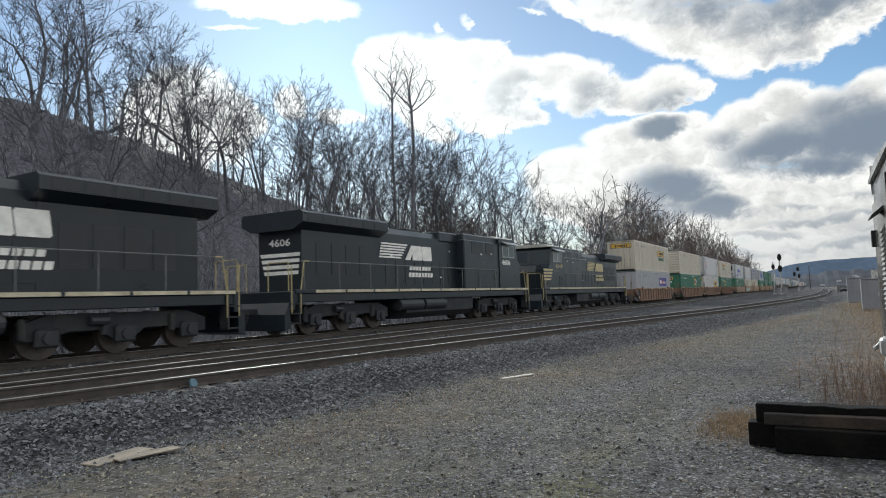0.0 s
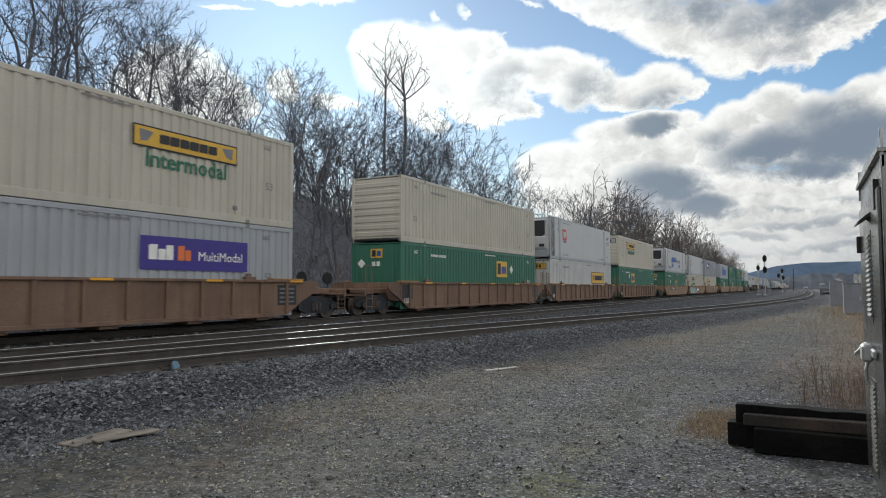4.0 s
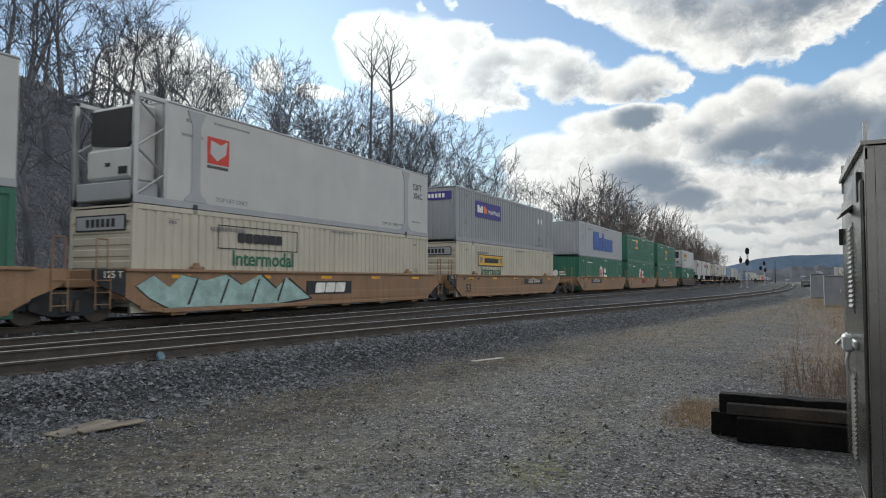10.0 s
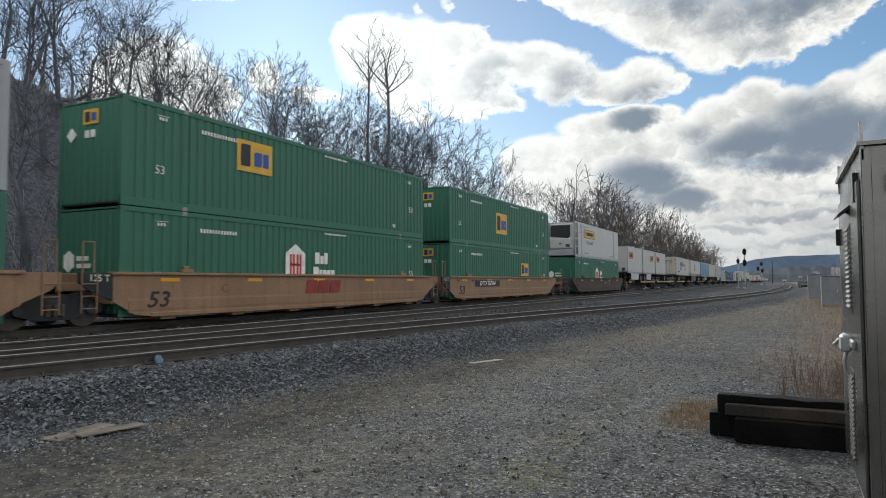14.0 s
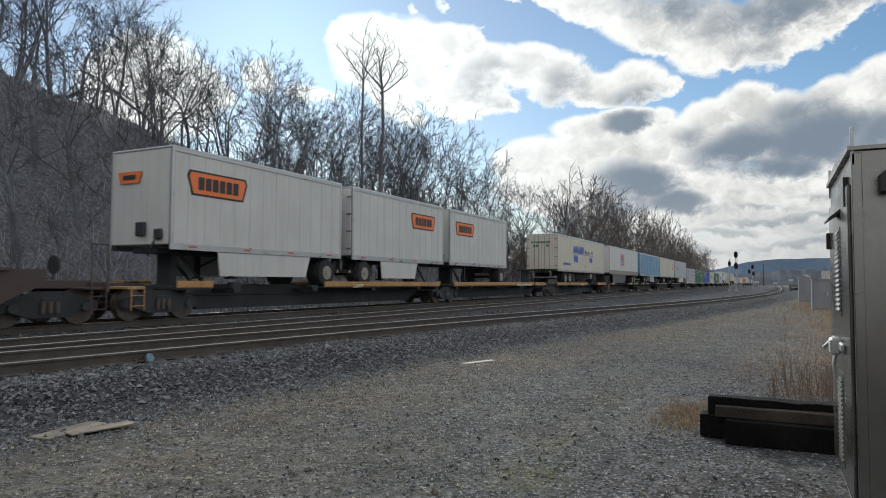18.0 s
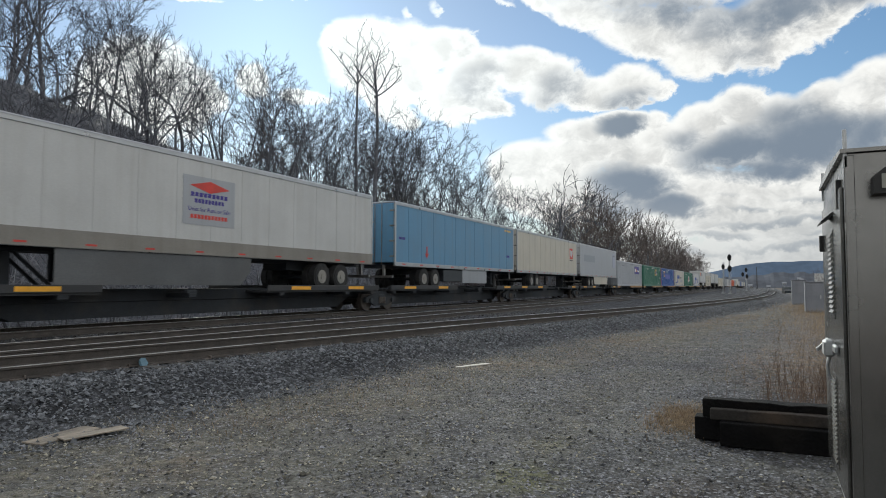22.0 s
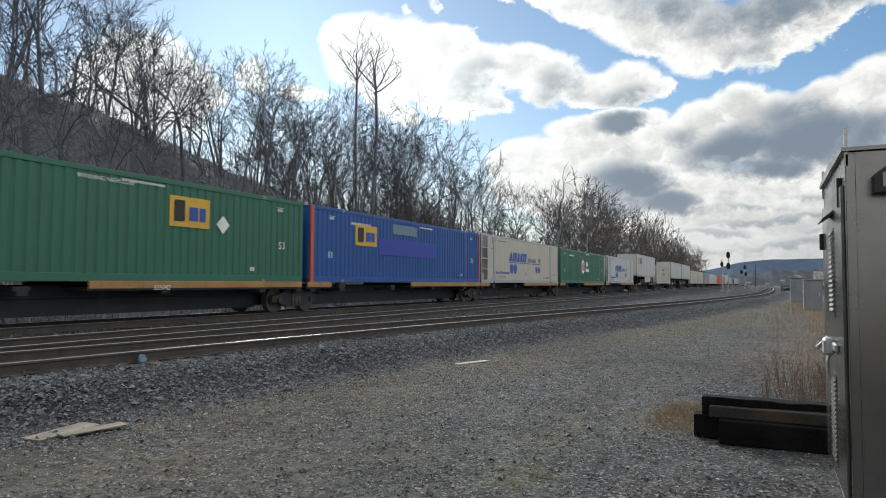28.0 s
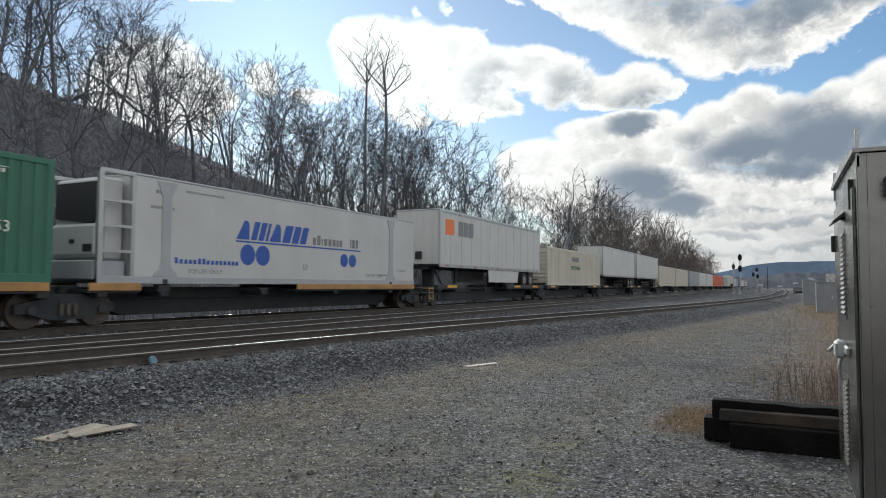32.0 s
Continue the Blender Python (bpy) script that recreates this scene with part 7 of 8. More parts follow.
def tall_tree():
    """Twin straight stems, bare for most of their height, with an open candelabra of limbs on top."""
    rnd = random.Random(12)
    trunk, crown, twigs = Sticks(), Sticks(), Sticks()

    def limb(p, d, ln, r, left):
        segs = 5 if left else 2
        for i in range(segs):
            d = (d + Vector((rnd.gauss(0, 0.17), rnd.gauss(0, 0.17), rnd.gauss(0.06, 0.12)))).normalized()
            q = p + d * ln / segs
            r2 = max(r * 0.88, 0.019)
            (crown if left > 1 else twigs).stick(p, q, r, r2, 6 if r > 0.05 else 3)
            if left and rnd.random() < (0.95 if left > 1 else 0.75):
                side = Vector((rnd.choice((-1, 1)) * rnd.uniform(0.5, 1), rnd.gauss(0, 0.4), rnd.uniform(0.25, 0.8))).normalized()
                limb(q, (d * 0.55 + side * 0.75).normalized(), ln * rnd.uniform(0.26, 0.5), max(r2 * 0.55, 0.019), left - 1)
            p, r = q, r2

    for x0, top, r0 in ((-0.75, 17.6, 0.17), (0.50, 17.0, 0.22)):
        p, d, r = Vector((x0, 0, -0.4)), Vector((0, 0, 1)), r0
        for i in range(12):
            d = lean(rnd, d, 0.018, 0.05)
            q = p + d * top / 12
            r2 = r0 * (1 - 0.45 * (i + 1) / 12)
            trunk.stick(p, q, r, r2, 8)
            if i > 4:
                for _ in range(2 if i > 7 else 1):
                    way = Vector((rnd.choice((-1, 1)), rnd.gauss(0, 0.5), rnd.uniform(0.3, 0.9))).normalized()
                    limb(p.lerp(q, rnd.random()), way, rnd.uniform(1.4, 3.0), r2 * 0.34, 1)
            p, r = q, r2
        for sx, up, ln in ((-0.60, 0.9, 3.4), (-0.2, 1.0, 4.0), (0.15, 1.0, 4.2), (0.60, 0.9, 3.4)):
            limb(p, Vector((sx, rnd.gauss(0, 0.2), up)).normalized(), ln, r * 0.72, 2)
    # the long limb that sweeps out towards the yard
    limb(Vector((0.5, 0, 15.8)), Vector((0.85, -0.2, 0.40)).normalized(), 3.6, 0.075, 2)
    return trunk.mesh("trunk", BARK), crown.mesh("crown", BARK), twigs.mesh("twig_work", TWIG), 21.5


KINDS = [
    bare_tree(1, 14.0, 0.14), bare_tree(2, 15.5, 0.16, low=0.45), bare_tree(3, 12.0, 0.15, spread=0.8, wild=0.26, low=0.3),
    bare_tree(4, 15.5, 0.12, 4, stems=2, low=0.42), bare_tree(5, 11.0, 0.09, 4, low=0.35), bare_tree(6, 13.0, 0.20, spread=0.9, wild=0.28, low=0.25),
    bare_tree(7, 9.0, 0.065, 3, low=0.25, spread=0.5), bare_tree(8, 13.5, 0.09, 3, low=0.5, spread=0.45), bare_tree(9, 14.5, 0.11, spread=0.5, low=0.5),
]
FARKINDS = [bare_tree(11, 15.0, 0.17, 3, stems=2, low=0.3, fine=1.0, least=0.024, twig_mat=BROWNTWIG), bare_tree(12, 13.0, 0.15, 3, stems=2, low=0.25, fine=1.0, least=0.024, twig_mat=BROWNTWIG), bare_tree(13, 16.0, 0.14, 3, stems=2, low=0.35, fine=1.0, least=0.024, twig_mat=BROWNTWIG)]
THICKETS = [bare_tree(41, 5.5, 0.05, 3, stems=3, low=0.15, spread=0.5, fine=0.75, least=0.017, part_way=0.3, twig_mat=BROWNTWIG), bare_tree(42, 7.0, 0.06, 3, stems=3, low=0.2, spread=0.45, wild=0.2, fine=0.75, least=0.017, part_way=0.25, twig_mat=BROWNTWIG)]
TALL = tall_tree()
VINED = bare_tree(33, 14.0, 0.17, 3, low=0.45, spread=0.30, wild=0.20, fine=1.5, least=0.020)
# how high the wood stands against the sky, seen from the yard: azimuth, height in degrees
SKYLINE_AZ = [4.6, 5.4, 6.7, 8.4, 10.6, 11.5, 13.4, 16.2, 19.1, 20.5, 22.0, 24.0, 27.4, 30.9, 35.3, 36.9, 38.2, 43.3, 44.6, 47.7, 51.5, 53.2, 57.0, 63]
SKYLINE_EL = [2.6, 3.6, 5.1, 6.4, 6.9, 8.4, 9.6, 9.4, 8.6, 9.9, 10.5, 12.4, 15.1, 16.9, 16.7, 16.4, 18.6, 18.9, 19.4, 20.2, 21.6, 23.0, 26.0, 30.0]


def plant_tree(kind, x, y, scale, turn, label, sink=0.15, free=False):
    """A tree of a kind, no higher than the wood's outline unless it stands free."""
    az = math.degrees(math.atan2(y, x))
    if az > 63:
        return None
    z = float(ground_z(x, y)) - sink
    if not free:
        most = 1.6 + math.hypot(x, y) * math.tan(radians(float(np.interp(az, SKYLINE_AZ, SKYLINE_EL)))) - z
        scale = max(0.28, min(scale, most / kind[3] * (0.84 + 0.16 * abs(math.sin(x * 7.3 + y * 3.1)))))
    t = tagged(new("bare_tree"), label, "tree", "trees on the bank")
    for name, me in zip(("trunk", "crown", "twig_work"), kind):
        o = new(name, me)
        o.parent = t
        if name == "twig_work":
            o["kind"] = "stuff"
    t.location = (x, y, z)
    t.rotation_euler = (0, 0, turn)
    t.scale = (scale, scale, scale)
    return t


def build_wood():
    rnd = random.Random(9)
    plant_tree(TALL, 47.0, 30.0, 0.90, radians(-57), "tall leafless twin-stemmed tree above the wood", free=True)
    plant_tree(VINED, 69.5, 21.55, 15.4 / VINED[3], 0.4, "leafless tree wrapped in dead vines", free=True)
    plant_tree(KINDS[8], 58.0, 25.2, 15.2 / KINDS[8][3], 2.0, "slender leafless tree on the wooded bank", free=True)
    plant_tree(KINDS[5], 27.4, 33.5, 1.0, 2.4, "thick leafless tree forking low on the bank's crest", free=True)
    plant_tree(KINDS[2], 31.5, 34.2, 1.0, 0.9, "thick leafless tree forking low on the bank's crest", free=True)
    n = 0
    x = 9.0
    words = ("leafless grey-brown tree on the wooded bank", "slender leafless tree on the wooded bank", "bare winter tree with fine twigs on the bank")
    while x < 100:
        for row, (y0, s) in enumerate(((23.5, 0.66), (28.0, 0.86), (33.0, 0.98), (38.5, 1.0), (45.0, 0.98))):
            if rnd.random() < (0.8, 0.9, 0.85, 0.7, 0.5)[row]:
                k = rnd.choice((4, 6, 7, 6) if row == 0 else (0, 1, 2, 3, 4, 5, 7, 8))
                plant_tree(KINDS[k], x + rnd.uniform(-1.8, 1.8), y0 + rnd.uniform(-2.0, 2.0), s * rnd.uniform(0.82, 1.2) * (1.0 if x < 50 else 1.22), rnd.uniform(0, 6.3), words[n % 3])
                n += 1
        x += 3.1 if x < 70 else 3.9
    x3 = 26.0
    while x3 < 84:
        for y0 in (37.0, 43.0):
            plant_tree(KINDS[rnd.choice((4, 6, 6, 7))], x3 + rnd.uniform(-1.2, 1.2), y0 + rnd.uniform(-3, 3), rnd.uniform(0.45, 0.85), rnd.uniform(0, 6.3), "young leafless tree on the crest of the bank")
        x3 += 2.6
    x5 = 37.0
    while x5 < 66:
        plant_tree(KINDS[rnd.choice((8, 1, 3, 7))], x5 + rnd.uniform(-0.8, 0.8), 33.5 + rnd.uniform(-3, 4), rnd.uniform(0.85, 1.1), rnd.uniform(0, 6.3), "straight slim leafless tree on the crest of the bank")
        x5 += 1.5
    x4 = 44.0
    while x4 < 128:
        for y0 in ((24.0, 31.0, 37.0) if x4 < 80 else (23.5, 29.0)):
            plant_tree(THICKETS[rnd.randrange(2)], x4 + rnd.uniform(-1, 1), y0 + rnd.uniform(-2.5, 2.5), rnd.uniform(0.75, 1.25), rnd.uniform(0, 6.3), "dense leafless thicket of saplings on the bank")
        x4 += 2.2
    x2 = 16.0
    while x2 < 42:
        for y0 in (40.0,):
            plant_tree(KINDS[rnd.choice((0, 1, 3, 8, 2))], x2 + rnd.uniform(-0.9, 0.9), y0 + rnd.uniform(-4, 4), rnd.uniform(0.8, 1.1), rnd.uniform(0, 6.3), "leafless tree crowded on the crest of the bank")
        x2 += 2.2
    while x < 300:
        for y0 in (24.0, 30.5):
            plant_tree(FARKINDS[rnd.randrange(3)], x + rnd.uniform(-2.5, 2.5), y0 + rnd.uniform(-2, 2.5), rnd.uniform(0.98, 1.36) * (1.0 if x < 200 else 0.85), rnd.uniform(0, 6.3), "leafless tree in the far wood")
        x += 4.4 + x * 0.006
    for x, y, s in ((112.0, -7.6, 0.40), (128.0, -9.5, 0.5), (96.0, -7.2, 0.3)):
        plant_tree(FARKINDS[1], x, y, s, x, "small leafless tree beside the yard", free=True)


def build_brush():
    rnd = random.Random(17)
    st = Sticks()
    for i in range(3900):
        x = rnd.uniform(0, 95) if i < 3400 else rnd.uniform(95, 310)
        y = 20.6 + abs(rnd.gauss(0, 1)) * 6.0 + (rnd.random() < 0.5) * rnd.uniform(4, 22)
        z = float(ground_z(x, y)) - 0.05
        h = rnd.uniform(0.9, 3.4) * (0.85 if y > 30 else 1.0)
        p = Vector((x, y, z))
        d = lean(rnd, Vector((0, 0, 1)), 0.22)
        r = 0.016 + h * 0.005
        for k in range(3):
            q = p + d * h / 3
            st.stick(p, q, r, r * 0.7)
            for _ in range(2 if k else 1):
                e = lean(rnd, d, 0.6, 0.1)
                o = p.lerp(q, rnd.random())
                st.stick(o, o + e * h * rnd.uniform(0.25, 0.5), r * 0.6, r * 0.3)
            p, d, r = q, lean(rnd, d, 0.28), r * 0.75
    tagged(new("brush", st.mesh("brush", BRUSHY)), "tangled leafless brush and brambles along the foot of the bank", "brush", kind="stuff")


build_wood()
build_brush()

# ---- the yard: signal house, timbers, boards, weeds, far signals ----
STAINLESS = mat("brushed_aluminium", (0.215, 0.213, 0.208), rough=0.24, metal=0.9, var=0.10, scale=1.2, grain=8, bump=0.02, streak=0.25, dirt=(0.11, 0.107, 0.10), dirt_amt=0.25)
GALV = mat("galvanised_steel", (0.46, 0.47, 0.48), rough=0.45, metal=0.7, var=0.15, scale=4, grain=30, bump=0.05)
CREOSOTE = mat("tarred_timber", (0.0055, 0.0055, 0.006), rough=0.8, spec=0.15, var=0.5, scale=3, grain=30, bump=0.8, streak=0.0, dirt=(0.05, 0.04, 0.032), dirt_amt=0.25)
OLDTIMBER = mat("worn_brown_timber", (0.032, 0.028, 0.025), rough=0.85, var=0.4, scale=3, grain=30, bump=0.5, dirt=(0.13, 0.088, 0.06), dirt_amt=0.5)
BOARD = mat("weathered_board", (0.24, 0.205, 0.165), rough=0.8, var=0.4, scale=3, grain=45, bump=0.5, along=(0.06, 1, 1), dirt=(0.13, 0.11, 0.085), dirt_amt=0.4)
STRAW = mat("dry_weeds", (0.27, 0.205, 0.135), rough=0.9, var=0.3, scale=2, grain=10, bump=0.0, each=0.35)
WEED = mat("dead_brown_weeds", (0.125, 0.082, 0.055), rough=0.9, var=0.3, scale=2, grain=10, bump=0.0, each=0.35)
CABGREY = mat("grey_cabinet_paint", (0.22, 0.23, 0.26), rough=0.55, var=0.12, scale=1.5, grain=20, bump=0.04, streak=0.2, dirt_amt=0.1)
BLACKPAINT = mat("matt_black_paint", (0.018, 0.018, 0.019), rough=0.6, var=0.15, bump=0.05)


def signal_house():
    """Aluminium instrument house with a louvred door, lifting lugs and a lamp."""
    c = thing("signal_house", "tall brushed aluminium signal house with louvred door", "cabinet")
    x0, x1, y0, y1, top = 4.93, 6.78, -2.4, -0.465, 2.46
    part("body", Shape().box(x0, x1, y0, y1, 0.10, top, 0.012), STAINLESS, c)
    part("plinth", Shape().box(x0 + 0.03, x1 - 0.03, y0 + 0.03, y1 - 0.03, -0.05, 0.11), GALV, c)
    part("roof", Shape().prism([(x0 - 0.03, top - 0.005), (x1 + 0.03, top - 0.005), (x1 + 0.03, top + 0.02), ((x0 + x1) / 2, top + 0.07), (x0 - 0.03, top + 0.02)], "y", y0 - 0.03, y1 + 0.03), STAINLESS, c)
    d = part("door", Shape().box(x0 + 0.16, x1 - 0.10, y1, y1 + 0.022, 0.16, top - 0.20, 0.006), STAINLESS, c, "flush aluminium door")
    lo = part("louvre_panel", Shape().box(5.66, 6.02, y1 + 0.022, y1 + 0.027, 1.36, 2.02), STAINLESS, d)
    for i in range(17):
        z = 1.40 + i * 0.036
        part("louvre", Shape().prism([(y1 + 0.027, z), (y1 + 0.040, z - 0.004), (y1 + 0.040, z + 0.003), (y1 + 0.027, z + 0.024)], "x", 5.69, 5.99), STAINLESS, lo)
    lo2 = part("louvre_panel", Shape().box(5.66, 6.02, y1 + 0.022, y1 + 0.027, 0.27, 0.94), STAINLESS, d)
    for i in range(18):
        z = 0.30 + i * 0.034
        part("louvre", Shape().prism([(y1 + 0.027, z), (y1 + 0.040, z - 0.004), (y1 + 0.040, z + 0.003), (y1 + 0.027, z + 0.024)], "x", 5.69, 5.99), STAINLESS, lo2)
    h = part("handle", Shape().box(5.42, 6.30, y1 + 0.022, y1 + 0.05, 1.12, 1.18, 0.01).box(5.66, 5.86, y1 + 0.03, y1 + 0.10, 1.08, 1.20, 0.015), GALV, d, "steel locking bar")
    part("lever", Shape().tube((6.10, y1 + 0.05, 1.17), (6.20, y1 + 0.10, 1.10), 0.014, 8).tube((6.20, y1 + 0.10, 1.10), (6.24, y1 + 0.105, 1.09), 0.017, 8), GALV, h)
    part("hook", Shape().line([(5.74, y1 + 0.06, 1.08), (5.74, y1 + 0.075, 1.02), (5.74, y1 + 0.07, 0.95), (5.74, y1 + 0.05, 0.91)], 0.013, 8), GALV, h)
    part("hinge", Shape().box(6.60, 6.66, y1 + 0.018, y1 + 0.05, 1.90, 2.04, 0.006), BLACKPAINT, d)
    aw = part("vent_awning", Shape().prism([(y1, 2.14), (y1 + 0.10, 2.07), (y1 + 0.10, 2.083), (y1, 2.17)], "x", 5.62, 6.0), BLACKPAINT, c, "dark sheet awning over a vent")
    part("vent_slot", Shape().box(5.24, 5.30, y1 + 0.001, y1 + 0.03, 2.13, 2.33), BLACKPAINT, c)
    for x, y in ((x0, y1), (x1, y1), (x0, y0), (x1, y0)):
        part("lifting_lug", Shape().box(x - 0.008, x + 0.008, y - 0.012, y + 0.012, top - 0.1, top + 0.15, 0.003), GALV, c)
    part("corner_trim", Shape().box(x0 - 0.008, x0 + 0.05, y1 - 0.05, y1 + 0.008, 0.10, top - 0.02, 0.004), STAINLESS, c)
    lamp = part("wall_lamp", Shape().prism([(-0.90, 2.17), (-0.60, 2.17), (-0.60, 2.28), (-0.66, 2.33), (-0.90, 2.33)], "x", x0 - 0.14, x0), BLACKPAINT, c, "black wall lamp housing")
    part("lens", Shape().box(x0 - 0.15, x0 - 0.138, -0.87, -0.64, 2.20, 2.29), glass_mat("lamp_lens", (0.25, 0.25, 0.22)), lamp)
    return c


def timbers():
    rows = [(7.50, 7.73, 0.72, -1.95, 0.0, 0.232, CREOSOTE, "black tarred timber at the bottom of the stack"), (7.26, 7.485, 0.46, -2.10, 0.0, 0.232, CREOSOTE, "black tarred timber lying on the gravel"),
            (7.39, 7.512, 0.56, -2.05, 0.234, 0.345, OLDTIMBER, "worn brown timber on the stack"), (7.515, 7.72, 0.64, -1.98, 0.234, 0.42, CREOSOTE, "black tarred timber on top of the stack")]
    for x0, x1, y0, y1, z0, z1, m, label in rows:
        bm = bmesh.new()
        bmesh.ops.create_cube(bm, size=1)
        bmesh.ops.subdivide_edges(bm, edges=[e for e in bm.edges if abs(e.verts[0].co.y - e.verts[1].co.y) > 0.5], cuts=12)
        rnd = random.Random(int(x0 * 100))
        for v in bm.verts:
            v.co = Vector(((x0 + x1) / 2 + v.co.x * (x1 - x0) + rnd.gauss(0, 0.004), (y0 + y1) / 2 + v.co.y * (y0 - y1), (z0 + z1) / 2 + v.co.z * (z1 - z0) + (rnd.gauss(0, 0.004) if v.co.z > 0 else 0)))
        bmesh.ops.bevel(bm, geom=bm.edges[:], offset=0.008, segments=1, affect="EDGES")
        me = bpy.data.meshes.new("timber")
        bm.to_mesh(me)
        bm.free()
        me.materials.append(m)
        tagged(new("railway_timber", me), label, "timber", "stacked timbers")


def boards():
    def board(x, y, ln, w, turn, up, label, name="wooden_board", m=BOARD):
        s = Shape()
        rnd = random.Random(int(x * 100))
        n = 8
        pts = [(-ln / 2 + i * ln / n, -w / 2 + rnd.uniform(-0.006, 0.006)) for i in range(n + 1)] + [(ln / 2 - i * ln / n, w / 2 + rnd.uniform(-0.006, 0.006)) for i in range(n + 1)]
        s.prism(pts, "z", 0, 0.013)
        o = solid(name, s, m, label, "board")
        o.location, o.rotation_euler = (x, y, float(ground_z(x, y)) + up), (radians(1.5), radians(-1.0), turn)
        return o
    board(4.58, 6.66, 0.74, 0.25, 0.13, 0.012, "short weathered board lying on gravel")
    board(4.74, 6.40, 0.66, 0.17, -0.20, 0.030, "short weathered board lying across another board")
    board(12.31, 5.34, 0.82, 0.11, -0.45, 0.015, "thin pale stick of wood lying on gravel", "wooden_stick", mat("pale_wood", (0.52, 0.50, 0.46), rough=0.7, var=0.2))
    b = Shape()
    b.prism([(-0.07, -0.03), (0.03, -0.04), (0.07, 0.0), (0.05, 0.08), (-0.02, 0.10), (-0.07, 0.06)], "y", -0.02, 0.02)
    o = solid("plastic_scrap", b, mat("faded_blue_plastic", (0.12, 0.21, 0.27), rough=0.5, var=0.2), "faded blue plastic scrap beside the rail", "litter")
    o.location, o.rotation_euler = (7.35, 8.80, 0.36), (radians(-25), 0, 0.1)


def weeds():
    rnd = random.Random(23)
    st = Sticks()
    def stalk(x, y, h, r):
        p = Vector((x, y, float(ground_z(x, y)) - 0.01))
        d = lean(rnd, Vector((0, 0, 1)), 0.18)
        for k in range(3):
            q = p + d * h / 3
            st.stick(p, q, r, r * 0.75)
            if h > 0.3:
                for _ in range(2):
                    o = p.lerp(q, rnd.random())
                    st.stick(o, o + lean(rnd, d, 0.5, 0.1) * h * rnd.uniform(0.12, 0.3), r * 0.7, r * 0.3)
            p, d, r = q, lean(rnd, d, 0.16), r * 0.75
    for _ in range(620):
        x = rnd.uniform(8.2, 13.5)
        y = -0.1 - 0.10 * (x - 8) + rnd.gauss(-0.55, 0.45)
        stalk(x, y, rnd.uniform(0.14, 0.50), 0.0035)
    for _ in range(55):
        stalk(rnd.uniform(8.5, 12), rnd.uniform(-1.2, 0.1), rnd.uniform(0.4, 0.68), 0.0045)
    tagged(new("weeds", st.mesh("weeds", WEED)), "dry brown weeds growing behind the timbers", "weeds", kind="stuff")
    st = Sticks()
    for _ in range(11000):
        u = rnd.random()
        if u < 0.22:
            x, y, h = rnd.gauss(8.6, 0.5), rnd.gauss(0.95, 0.2), rnd.uniform(0.01, 0.05)
        elif u < 0.75:
            x = rnd.uniform(12, 62)
            y = -0.9 + rnd.gauss(-1.3, 1.4) - 0.02 * x
            h = rnd.uniform(0.05, 0.28)
        else:
            x = rnd.uniform(5, 40)
            y = float(siding(np.array(x))) - 3.6 + rnd.gauss(-0.6, 0.7)
            h = rnd.uniform(0.015, 0.06)
        p = Vector((x, y, float(ground_z(x, y)) - 0.005))
        st.stick(p, p + lean(rnd, Vector((0, 0, 1)), 0.7) * h * 1.5, 0.004 + 0.0001 * x, 0.0015)
    tagged(new("dry_grass", st.mesh("dry_grass", STRAW)), "straw-coloured dry grass tufts on the gravel", "grass", kind="stuff")


